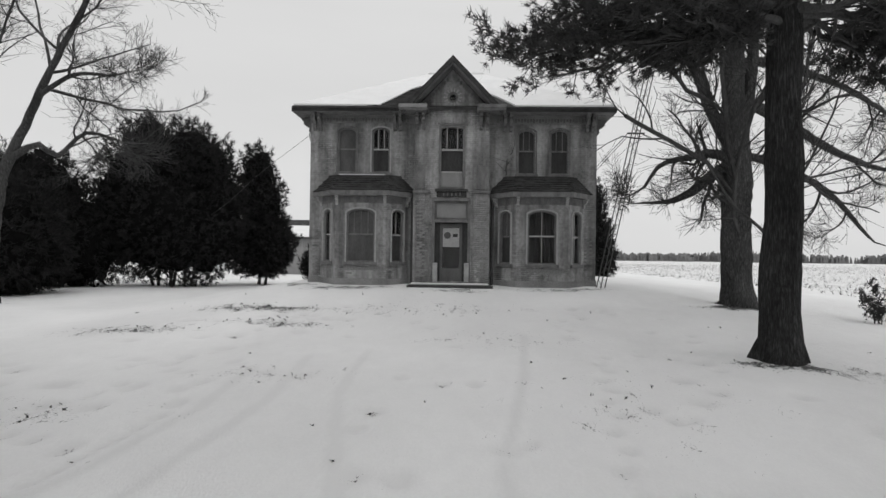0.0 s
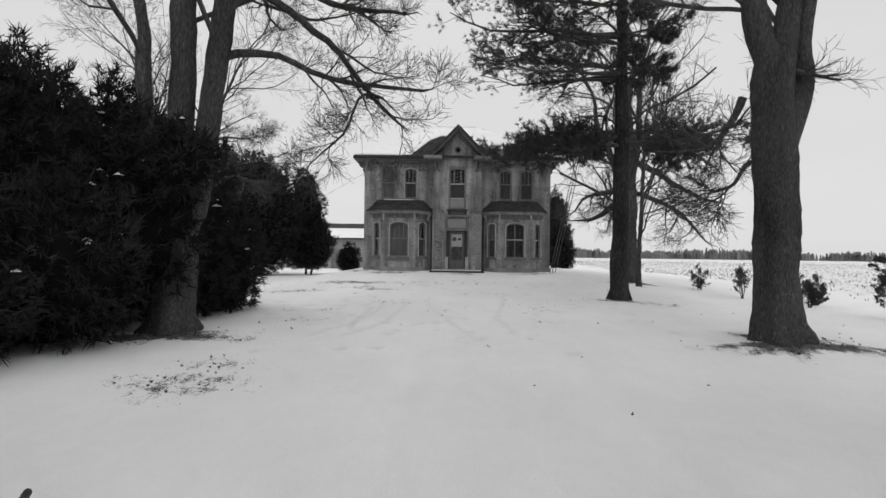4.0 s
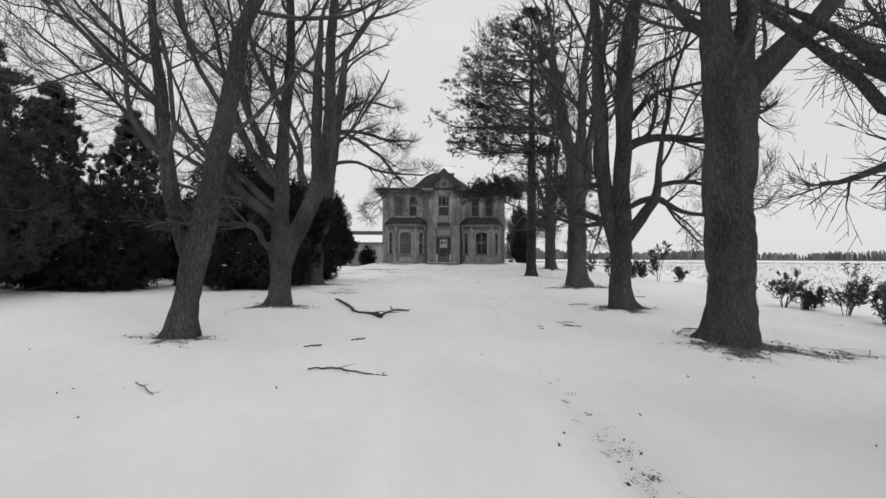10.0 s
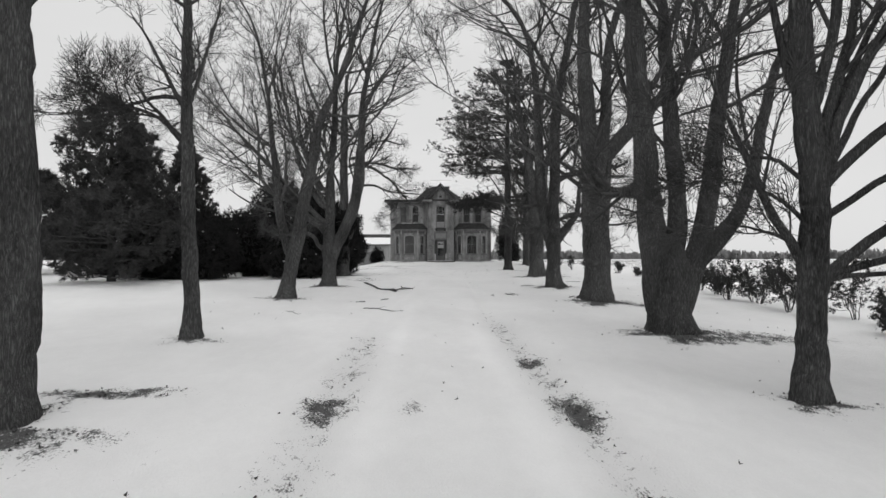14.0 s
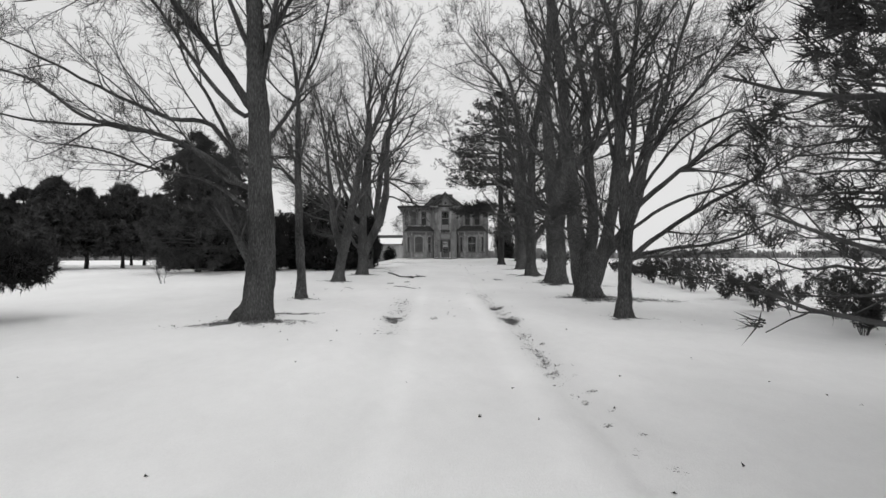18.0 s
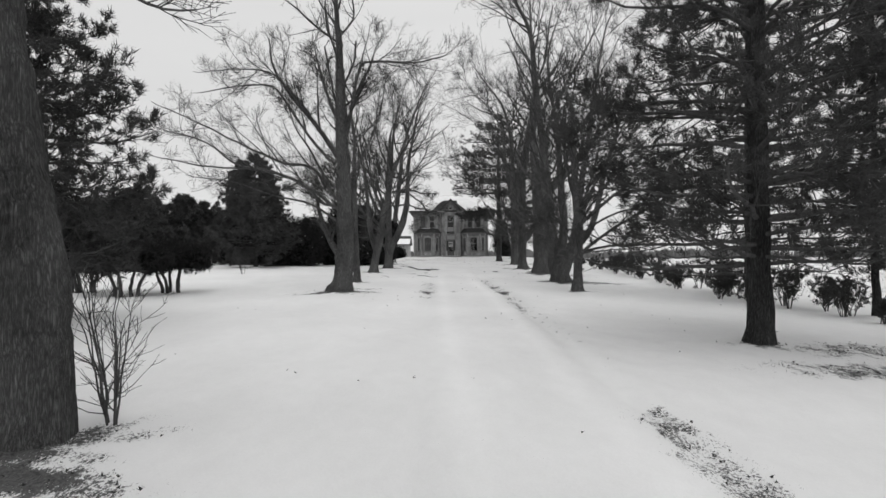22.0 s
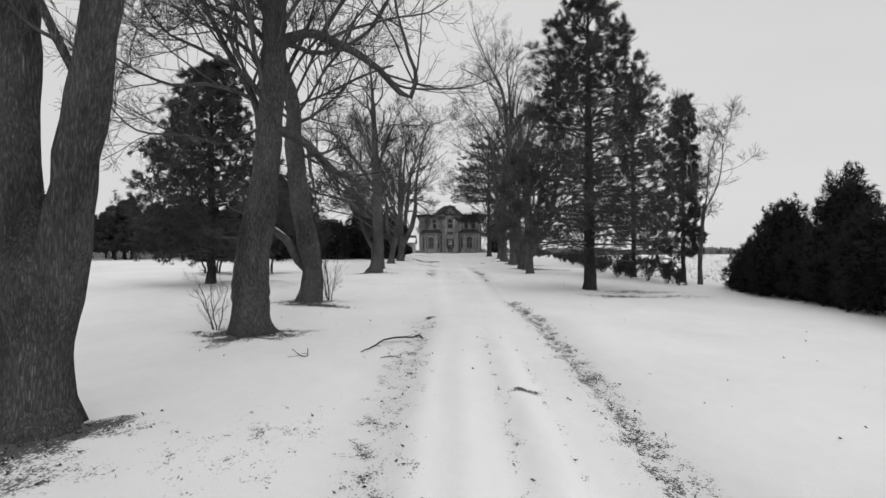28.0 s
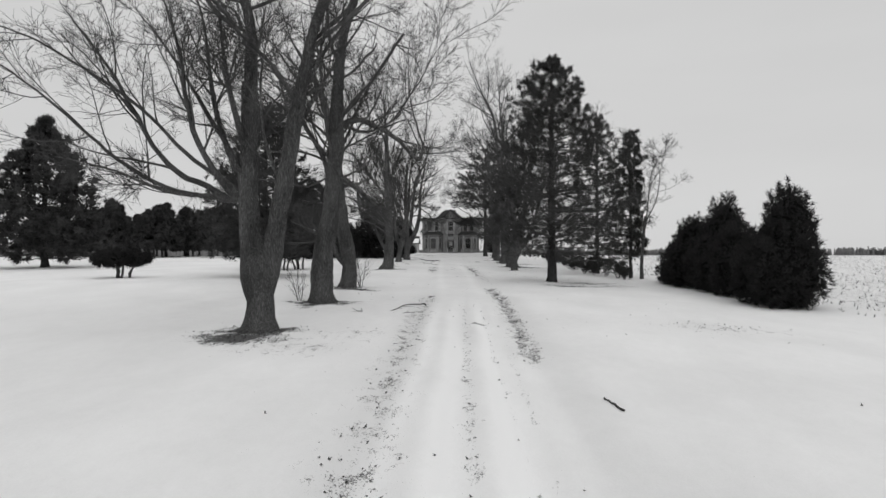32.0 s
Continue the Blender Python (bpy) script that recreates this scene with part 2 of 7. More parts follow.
    bp = nt.nodes.new("ShaderNodeBump")
    bp.inputs["Strength"].default_value = 0.5
    bp.inputs["Distance"].default_value = 0.09
    nt.links.new(hs.outputs[0], bp.inputs["Height"])
    nt.links.new(bp.outputs[0], b.inputs["Normal"])
    return m


def glass_material():
    m = bpy.data.materials.new("old_glass")
    m.use_nodes = True
    nt = m.node_tree
    b = nt.nodes["Principled BSDF"]
    b.inputs["Base Color"].default_value = grey(0.75)
    b.inputs["Transmission Weight"].default_value = 1.0
    b.inputs["IOR"].default_value = 1.4
    n = nt.nodes.new("ShaderNodeTexNoise")
    n.inputs["Scale"].default_value = 5.0
    r = nt.nodes.new("ShaderNodeMapRange")
    r.inputs["To Min"].default_value = 0.04
    r.inputs["To Max"].default_value = 0.3
    nt.links.new(n.outputs["Fac"], r.inputs["Value"])
    nt.links.new(r.outputs[0], b.inputs["Roughness"])
    return m


M_SNOW = snow_material()
M_SNOWCAP = material("settled_snow", 0.78, 0.87, 1.5, 0.9, 0.3, 14, dist=0.03)
M_BARK = bark_material("maple_bark", 0.07, 0.25, 19.0)
M_BARK2 = bark_material("pine_bark", 0.04, 0.12, 15.0)
M_LIMB = material("limb_bark", 0.045, 0.11, 5, 0.95, 0.5, 40, (1, 1, 0.4), 0.1)
M_TWIG = material("twig_bark", 0.045, 0.09, 3, 0.95, 0.0, 20, spec=0.1)
M_NEEDLE = material("pine_needles", 0.03, 0.085, 1.2, 0.8, 0.0, 9, spec=0.15)
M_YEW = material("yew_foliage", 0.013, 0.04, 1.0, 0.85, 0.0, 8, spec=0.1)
# near-black hulls inside the crowns; their inner shade is put into this colour
M_SHADECORE = material("shade_core", 0.006, 0.014, 3.0, 0.95, 0.6, 20, spec=0.02, dist=0.1)
M_SHRUB = material("shrub_leaves", 0.03, 0.08, 2.0, 0.8, 0.0, 15, spec=0.15)
M_BRICK = brick_material("painted_brick", 0.19, 0.42, 0.4, 0.585)
M_BRICKB = brick_material("bare_brick", 0.17, 0.31, 1.35, 0.42)
M_BRICKP = material("worn_brick", 0.14, 0.34, 1.1, 0.9, 0.4, 30)
M_TRIM = material("weathered_trim", 0.10, 0.22, 5, 0.8, 0.25, 50, (1, 1, 0.5))
M_TRIML = material("pale_trim", 0.30, 0.46, 5, 0.75, 0.2, 50)
M_DARKTRIM = material("dark_fascia", 0.03, 0.075, 4, 0.85, 0.3, 40)
M_SHINGLE = material("old_shingles", 0.02, 0.07, 4, 0.95, 0.5, 45)
M_BOARD = material("window_board", 0.055, 0.115, 3, 0.8, 0.2, 35, (1, 1, 0.3))
M_BOARDD = material("dark_board", 0.028, 0.065, 3, 0.8, 0.2, 35, (1, 1, 0.3))
M_PANEL = material("grey_panel", 0.22, 0.30, 2, 0.75, 0.1, 25)
M_GLASS = glass_material()
M_DOOR = material("door_paint", 0.09, 0.14, 3, 0.7, 0.15, 30, (1, 1, 0.4))
M_PAPER = material("paper_notice", 0.30, 0.42, 4, 0.8, 0.1, 20)
M_METAL = material("rusted_steel", 0.05, 0.11, 8, 0.7, 0.3, 60)
M_CURTAIN = material("grey_curtain", 0.06, 0.16, 2, 0.9, 0.2, 18, (6, 6, 0.3))
M_STONE = material("step_stone", 0.07, 0.18, 3, 0.9, 0.4, 30)
# room surfaces coloured dark to give the gloom of closed rooms
M_INSIDE = material("dark_interior", 0.05, 0.09, 2, 0.9, 0.1, 20)
M_BARN = material("barn_siding", 0.22, 0.33, 1.5, 0.85, 0.2, 20, (1, 1, 0.4))
# greys lightened: distance haze is put into the woods' colour
M_FARWOOD = material("far_woods", 0.13, 0.23, 0.08, 0.95, 0.0, 0.6, spec=0.05)
M_LEAF = material("fallen_leaves", 0.03, 0.09, 5, 0.9, 0.0, 30, spec=0.1)
M_STUB = material("corn_stubble", 0.13, 0.28, 3, 0.9, 0.0, 30, spec=0.1)

# ---- mesh helpers ----
RNG = np.random.default_rng(7)


def mesh_of(name, verts, faces, mat, smooth=False):
    me = bpy.data.meshes.new(name)
    me.from_pydata([tuple(v) for v in verts] if not isinstance(verts, np.ndarray) else verts.tolist(), [],
                   faces if isinstance(faces, list) else faces.tolist())
    me.materials.append(mat)
    if smooth:
        me.polygons.foreach_set("use_smooth", np.ones(len(me.polygons), bool))
    me.update()
    return me


def thing(name, loc, label, category, group="", kind=""):
    e = new(name)
    e.location = loc
    e.empty_display_size = 0.2
    return tagged(e, label, category, group, kind)


def put(name, me, parent, label=""):
    ob = new(name, me)
    ob.parent = parent
    if label:
        tagged(ob, label)
    return ob


def part(name, bm, mat, parent, label="", smooth=False):
    bmesh.ops.recalc_face_normals(bm, faces=bm.faces)
    me = bpy.data.meshes.new(name)
    bm.to_mesh(me)
    bm.free()
    me.materials.append(mat)
    if smooth:
        me.polygons.foreach_set("use_smooth", np.ones(len(me.polygons), bool))
    return put(name, me, parent, label)


def box(bm, x0, x1, y0, y1, z0, z1, bevel=0.0):
    vs = [bm.verts.new(p) for p in ((x0, y0, z0), (x1, y0, z0), (x1, y1, z0), (x0, y1, z0), (x0, y0, z1), (x1, y0, z1), (x1, y1, z1), (x0, y1, z1))]
    fs = [bm.faces.new([vs[i] for i in q]) for q in ((3, 2, 1, 0), (4, 5, 6, 7), (0, 1, 5, 4), (1, 2, 6, 5), (2, 3, 7, 6), (3, 0, 4, 7))]
    if bevel:
        es = {e for f in fs for e in f.edges}
        bmesh.ops.bevel(bm, geom=list(es), offset=bevel, segments=1, affect="EDGES")
    return bm


def boxed(*a, bevel=0.0):
    return box(bmesh.new(), *a, bevel=bevel)


def prism(bm, poly, a, b):
    """A solid between two copies of an outline: a and b map the outline's 2D points into space."""
    va = [bm.verts.new(a(*p)) for p in poly]
    vb = [bm.verts.new(b(*p)) for p in poly]
    n = len(poly)
    bm.faces.new(va)
    bm.faces.new(vb[::-1])
    for i in range(n):
        bm.faces.new((va[i], vb[i], vb[(i + 1) % n], va[(i + 1) % n]))
    return bm


def norm(v):
    return v / np.maximum(np.linalg.norm(v, axis=-1, keepdims=True), 1e-9)


def tubes(P, R, sides, shape=None):
    """Tubes along polylines P (B, n, 3) with radii R (B, n): vertices and quads."""
    B, n, _ = P.shape
    T = np.empty_like(P)
    T[:, 1:-1] = P[:, 2:] - P[:, :-2]
    T[:, 0], T[:, -1] = P[:, 1] - P[:, 0], P[:, -1] - P[:, -2]
    T = norm(T)
    mean = norm(P[:, -1] - P[:, 0])
    ref = np.where(np.abs(mean[:, 2:3]) < 0.8, np.array([[0, 0, 1.0]]), np.array([[0, 1.0, 0]]))[:, None, :]
    U = norm(np.cross(T, ref))
    W = np.cross(T, U)
    a = np.arange(sides) / sides * 2 * np.pi
    RR = R[:, :, None] if shape is None else R[:, :, None] * shape
    V = P[:, :, None, :] + RR[..., None] * (np.cos(a)[None, None, :, None] * U[:, :, None, :] + np.sin(a)[None, None, :, None] * W[:, :, None, :])
    i = np.arange(B)[:, None, None] * n * sides
    k = np.arange(n - 1)[None, :, None] * sides
    s = np.arange(sides)[None, None, :]
    s2 = (s + 1) % sides
    F = np.stack([i + k + s, i + k + s2, i + k + sides + s2, i + k + sides + s], -1).reshape(-1, 4)
    return V.reshape(-1, 3), F


def stack(bits):
    """Joins (vertices, faces) pairs; all faces have the same count of corners."""
    V, F, o = [], [], 0
    for v, f in bits:
        V.append(v)
        F.append(f + o)
        o += len(v)
    return np.concatenate(V), np.concatenate(F)


def smooth_line(pts, n, wob=0.0, rng=RNG):
    """n points on a smooth curve through pts of (x, y, z, r)."""
    p = np.array(pts, float)
    d = np.concatenate([[0], np.cumsum(np.linalg.norm(np.diff(p[:, :3], axis=0), axis=1))])
    q = np.concatenate([[2 * p[0] - p[1]], p, [2 * p[-1] - p[-2]]])
    s = np.linspace(0, d[-1], n)
    i = np.clip(np.searchsorted(d, s, side="right") - 1, 0, len(p) - 2)
    f = ((s - d[i]) / (d[i + 1] - d[i]))[:, None]
    a, b, c, e = q[i], q[i + 1], q[i + 2], q[i + 3]
    o = 0.5 * (2 * b + (c - a) * f + (2 * a - 5 * b + 4 * c - e) * f ** 2 + (3 * b - a - 3 * c + e) * f ** 3)
    if wob:
        w = rng.normal(0, wob, (n, 3))
        w[0] = 0
        o[:, :3] += w
    return o[:, :3], np.maximum(o[:, 3], 0.004)


def sprout(P, R, m, smin, smax, ang, length, n, up, wob, rr, rng, minlen=0.15, spread=0.22, absolute=False, longest=99.0):
    """m side branches on each polyline; returns their polylines and radii."""
    B, k, _ = P.shape
    s = np.sort(rng.uniform(smin, smax, (B, m)), axis=1)
    x = s * (k - 1)
    i = np.clip(x.astype(int), 0, k - 2)
    f = (x - i)[..., None]
    b = np.arange(B)[:, None]
    pos = P[b, i] * (1 - f) + P[b, i + 1] * f
    tan = norm(P[b, i + 1] - P[b, i])
    rad = R[b, i] * (1 - f[..., 0]) + R[b, i + 1] * f[..., 0]
    plen = np.linalg.norm(np.diff(P, axis=1), axis=2).sum(1)[:, None]
    v = rng.normal(0, 1, (B, m, 3))
    perp = norm(v - (v * tan).sum(-1, keepdims=True) * tan)
    a = rng.normal(ang, spread, (B, m))[..., None]
    d = norm(np.cos(a) * tan + np.sin(a) * perp)
    L = (length if absolute else length * plen) * (1.2 - 0.65 * s) * rng.uniform(0.6, 1.25, (B, m))
    L = np.clip(L, minlen, longest)[..., None]
    pts = [pos]
    for j in range(1, n):
        d = norm(d + np.array([0, 0, up / (n - 1)]) + rng.normal(0, wob, d.shape))
        pos = pos + d * L / (n - 1)
        pts.append(pos)
    C = np.stack(pts, 2).reshape(B * m, n, 3)
    r0 = np.maximum(rad * rr, 0.005).reshape(-1, 1)
    return C, r0 * np.linspace(1, 0.3, n)[None, :]


def tufts(pos, dirs, k, length, width, fan, rng):
    """k needle blades round each place: vertices and triangles."""
    N = len(pos)
    v = rng.normal(0, 1, (N, k, 3))
    d = norm(dirs[:, None, :] + fan * v)
    side = norm(np.cross(d, rng.normal(0, 1, (N, k, 3)))) * width / 2
    L = length * rng.uniform(0.6, 1.25, (N, k, 1))
    o = pos[:, None, :] + rng.normal(0, length * 0.15, (N, k, 3))
    V = np.stack([o - side, o + side, o + d * L], 2).reshape(-1, 3)
    return V, np.arange(len(V)).reshape(-1, 3)


# ---- ground ----
PROFILE_Y = [-400, -140, -115, -104, -95, -88, -80, -71, -56, -47, -38, -30, -21.7, -10, -5, -2, 0, 12, 40, 400, 2500]
PROFILE_Z = [-5, -3.8, -3.4, -3.2, -3.03, -2.82, -2.6, -2.38, -2.05, -1.82, -1.5, -1.24, -.98, -.7, -.35, -.1, 0, 0, -.5, -1.5, -1.5]


def gz(x, y):
    x, y = np.asarray(x, float), np.asarray(y, float)
    z = np.interp(y, PROFILE_Y, PROFILE_Z)
    z = z - 0.015 * np.clip(x, -15, 15) * np.clip(-(y + 15) / 15, 0, 1)
    # the mound under the house ends at its sides
    side = np.clip((x - 7) / 12, 0, 1)
    z = z - 0.55 * side * np.clip((y + 14) / 12, 0, 1) * np.clip(1 - (y - 10) / 40, 0, 1)
    w = np.clip((-x - 6.2) / 4.5, 0, 1) * np.clip((y + 12) / 9, 0, 1) * np.clip(1 - (y - 40) / 90, 0, 1)
    z = z * (1 - w) + w * np.minimum(z, -0.85)
    far = np.clip((np.hypot(x, y + 50) - 120) / 400, 0, 1)
    return z * (1 - far) - 1.6 * far


def lump(x, y):
    """Soft unevenness of the snow."""
    z = 0.05 * np.sin(0.9 * x + 0.6 * np.sin(0.37 * y)) * np.sin(0.53 * y + 0.5 * np.sin(0.7 * x))
    return z + 0.018 * np.sin(2.3 * x + 1.1 * y) * np.sin(1.9 * y - 0.8 * x) + 0.008 * np.sin(6.1 * x - 2 * y) * np.sin(5.3 * y + x)


def blob(x, y, cx, cy, rx, ry, turn=0.0):
    c, s = math.cos(turn), math.sin(turn)
    u, v = (x - cx) * c + (y - cy) * s, -(x - cx) * s + (y - cy) * c
    return np.exp(-((u / rx) ** 2 + (v / ry) ** 2))


def along(x, y, pts, wide, y0, y1, soft=2.0):
    """A strip that follows the drive, between two stations."""
    cx = np.interp(y, [p[1] for p in pts], [p[0] for p in pts])
    ends = np.clip((y - y0) / soft, 0, 1) * np.clip((y1 - y) / soft, 0, 1)
    return np.exp(-((x - cx) / wide) ** 2) * ends


RUT_L = [(-0.2, -120), (-0.4, -104), (-0.6, -92), (-0.5, -83), (-0.9, -70), (-1.3, -54), (-1.6, -44), (-1.2, -25)]
RUT_R = [(2.5, -120), (2.9, -100), (3.2, -90), (3.25, -84), (3.0, -76), (2.9, -66), (2.7, -54), (2.3, -46), (2.0, -25)]
MID = [(1.1, -120), (1.2, -104), (1.4, -84), (0.6, -60), (0.1, -54), (0.2, -25)]
TRUNKS = []
# a walker's line of prints beside the right rut
TRAIL = [(2.2, -40.5), (2.15, -43.7), (2.05, -44.8), (2.5, -47.3), (2.65, -49.5), (2.9, -55), (3.0, -58.7), (2.97, -62.0), (3.1, -64.7), (3.3, -72)]
FOOTPRINTS = [(float(np.interp(-s, [-q[1] for q in TRAIL][::1], [q[0] for q in TRAIL])) + (0.12 if k % 2 else -0.12), s) for k, s in enumerate(np.arange(-40.5, -71, -0.62))]

# scattered prints in the snow of the front lawn
_r = random.Random(17)
LAWN_PRINTS = [(_r.uniform(-7, 6), _r.uniform(-23, -5), _r.uniform(.12, .26)) for _ in range(110)]
LAWN_PRINTS += [(_r.gauss(-5.0, 1.4), _r.gauss(-14.5, 1.6), _r.uniform(.1, .22)) for _ in range(34)]
LAWN_PRINTS += [(_r.gauss(-3.6, 1.2), _r.gauss(-7.6, 0.8), _r.uniform(.12, .24)) for _ in range(26)]
LAWN_PRINTS += [(1.4 + 0.11 * k + 0.12 * (k % 2), -20.5 + 0.6 * k, .15) for k in range(16)]
LAWN_PRINTS += [(-3.0 - 0.25 * math.sin(k * 0.2), -20.0 + 0.3 * k, .12) for k in range(14)]


# faint wheel lines curving over the lawn
TYRE_LINES = [[(-3.9, -21.5), (-3.1, -18.5), (-2.75, -15.5), (-2.9, -12.5)], [(-3.2, -21.5), (-2.35, -18.5), (-2.0, -15.0), (-2.3, -11.5)],
              [(0.2, -21.0), (-0.5, -18.0), (-1.2, -14.5), (-1.3, -11.0)], [(1.2, -21.0), (0.9, -17.0), (1.5, -13.0), (1.9, -9.0)]]


def litter(x, y):
    v = 0.0 * x + 0.02
    v = np.maximum(v, 0.36 * along(x, y, RUT_L, 0.75, -112, -82))
    v = np.maximum(v, 0.34 * along(x, y, MID, 0.2, -112, -84))
    v = np.maximum(v, 0.3 * along(x - 0.75, y, MID, 0.12, -112, -84))
    v = np.maximum(v, 0.27 * along(x + 0.55, y, RUT_R, 0.12, -112, -84))
    for px, py, pr in LAWN_PRINTS[::2]:
        v = np.maximum(v, 0.44 * blob(x, y, px, py, pr * 0.6, pr * 0.6))
    v = np.maximum(v, 0.48 * along(x, y, RUT_R, 0.5, -101, -76))
    v = np.maximum(v, 0.36 * along(x, y, RUT_L, 0.6, -60, -46))
    v = np.maximum(v, 0.38 * along(x, y, RUT_R, 0.42, -66, -43))
    for cx, cy, rx, ry, k in ((-1.4, -54.6, .55, 1.2, .7), (0.05, -54.5, .28, .8, .48), (2.75, -54.6, .5, 1.5, .78), (2.6, -50.5, .42, .75, .72), (2.7, -52.6, .3, .6, .6),
                              (-5.3, -54.3, 1.3, .5, .75), (-4.6, -53.9, .9, .35, .6), (3.3, -80.6, .3, 1.3, .66), (3.5, -83, .28, 1.5, .6), (3.15, -78, .35, 1.2, .6),
                              (-.35, -83, .22, .45, .75), (1.8, -92.9, .4, .18, .7), (-4.9, -80.6, 1.6, .5, .9), (-5.5, -97.0, 1.4, .9, .95), (-4.4, -97.2, 1.4, 1.0, .5), (8.6, -74.2, 2.4, 1.1, .6), (10.5, -71.8, 3.0, 1.4, .56), (11.5, -74.5, 2.6, 1.4, .46),
                              (9.6, -46.9, 3.0, 1.5, .62), (8.3, -47.4, 1.4, .8, .7), (9.2, -38.6, 2.4, 1.3, .54), (7.5, -12.6, 1.4, .9, .45), (-3.5, -98.5, 2.5, 1.6, .36), (-2.2, -96.0, 1.6, 3.2, .3),
                              (-4.6, -15.5, 2.2, 1.0, .32), (-2.5, -13.6, 1.6, .8, .36), (-4.8, -25.4, 1.3, 1.2, .5), (-4.5, -18.5, 1.7, 2.0, .3), (10.5, -93, 3.0, 2.0, .36),
                              (-4.8, -24.2, 1.2, .9, .40), (-3.6, -1.6, 2.2, .7, .6), (3.8, -1.7, 2.0, .6, .5), (5, -1.2, 1.4, .5, .55), (-5.6, -.8, 1.0, .8, .55), (0.3, -2.3, 1.6, .5, .5),
                              (2.6, -14.5, 2.6, 2.5, .26), (-.5, -6, 4, 2, .3), (-5.2, -6.2, 2.4, 1.0, .56), (-4.0, -8.4, 2.0, .6, .5), (-7.0, -9.5, 2.0, .9, .48), (1, -10, 3, 1.5, .28)):
        v = np.maximum(v, k * blob(x, y, cx, cy, rx, ry))
    for tx, ty, r in TRUNKS:
        a = np.arctan2(y - ty + 0.7 * r, x - tx)
        ragged = 1 + 0.28 * np.sin(3 * a + 2.3 * ty) + 0.2 * np.sin(5 * a + 4 * tx) + 0.12 * np.sin(11 * a + ty)
        v = np.maximum(v, (0.88 if r > 0.5 else 0.68) * np.exp(-((np.hypot((x - tx) * 0.75, y - ty + 0.7 * r) / (r * 1.6 * ragged)) ** 2)))
    # stubble and bare clods in the field
    field = np.clip((x - 17) / 4, 0, 1) * np.clip((y + 110) / 10, 0, 1)
    # the walker's dents, drawn as dark speckled spots without relief
    for px, py in FOOTPRINTS:
        v = np.maximum(v, 0.5 * blob(x, y, px, py, .14, .2))
    return np.maximum(v, 0.36 * field)


def rut(x, y):
    d = 0.07 * along(x, y, RUT_L, 0.28, -125, -20, 6) + 0.09 * along(x, y, RUT_R, 0.26, -125, -20, 6) + 0.09 * along(x, y, MID, 0.2, -125, -80, 6)
    d = d + 0.08 * along(x - 0.75, y, MID, 0.2, -125, -84, 6) + 0.07 * along(x + 0.55, y, RUT_R, 0.2, -125, -84, 6)
    for px, py, pr in LAWN_PRINTS:
        d = d + 0.07 * blob(x, y, px, py, pr * 0.7, pr)
    for tx, ty, r in TRUNKS:
        d = d - 0.09 * np.exp(-((np.hypot(x - tx, y - ty) / (r * 2.6)) ** 2))
    return d


def packed(x, y):
    """How hard the snow is pressed: wheel tracks, the walker's prints, the scuffed lawn."""
    k = 0.0 * x
    for off, wide, y0, y1 in ((-0.62, 0.27, -125, -84), (0.42, 0.3, -125, -84), (1.15, 0.26, -125, -84)):
        k = np.maximum(k, along(x + off + 0.05 * np.sin(0.4 * y), y, MID, wide, y0, y1, 9))
    k = np.maximum(k, 0.42 * along(x - 0.75, y, RUT_L, 0.3, -90, -34, 14))
    k = np.maximum(k, 0.42 * along(x + 0.85, y, RUT_R, 0.3, -90, -34, 14))
    return k


def scuff_shade(x, y):
    """Trampled, half-melted snow with a rough skin, and the painted shade of the lawn prints."""
    k = 0.9 * along(x - 0.12, y, RUT_L, 0.55, -118, -80, 5)
    k = np.maximum(k, 0.7 * along(x - 0.5, y, RUT_R, 0.6, -112, -78, 6))
    k = np.maximum(k, 0.6 * along(x, y, RUT_L, 0.6, -62, -44, 4))
    k = np.maximum(k, 0.7 * along(x - 0.1, y, RUT_R, 0.55, -70, -42, 4))
    lawn = np.clip((y + 25) / 6, 0, 1) * np.clip((-0.5 - y) / 1.5, 0, 1) * np.clip(1 - (np.abs(x) - 7) / 3, 0, 1)
    # prints darken the snow colour for the shade in their dents
    for px, py, pr in LAWN_PRINTS:
        k = np.maximum(k, blob(x, y, px, py, pr * 0.8, pr))
    for track in TYRE_LINES:
        k = np.maximum(k, 0.8 * along(x, y, track, 0.1, track[0][1], track[-1][1], 0.8))
    return np.maximum(k, 0.3 * lawn * (0.5 + 0.5 * np.sin(0.7 * x + 1.3 * np.sin(0.5 * y)) * np.sin(0.6 * y + 0.8)))


def ground_height(x, y):
    near = np.clip(1 - (np.hypot(x, (y + 55) * 0.5) - 40) / 30, 0, 1)
    rough = 0.5 * np.sin(7.3 * x + 2.1 * np.sin(3.1 * y)) * np.sin(6.1 * y + 1.7 * np.sin(4.3 * x)) + 0.5 * np.sin(15.0 * x + 3.0 * np.sin(5.0 * y)) * np.sin(12.0 * y + 2.0 * x)
    return gz(x, y) + (lump(x, y) * np.clip(-(y + 0.5) / 3, 0, 1) - rut(x, y) - 0.05 * packed(x, y) ** 2 + 0.022 * scuff_shade(x, y) * rough) * near


def spaced(*runs):
    out = []
    for a, b, step in runs:
        out += list(np.arange(a, b, step))
    return np.array(out + [runs[-1][1]])


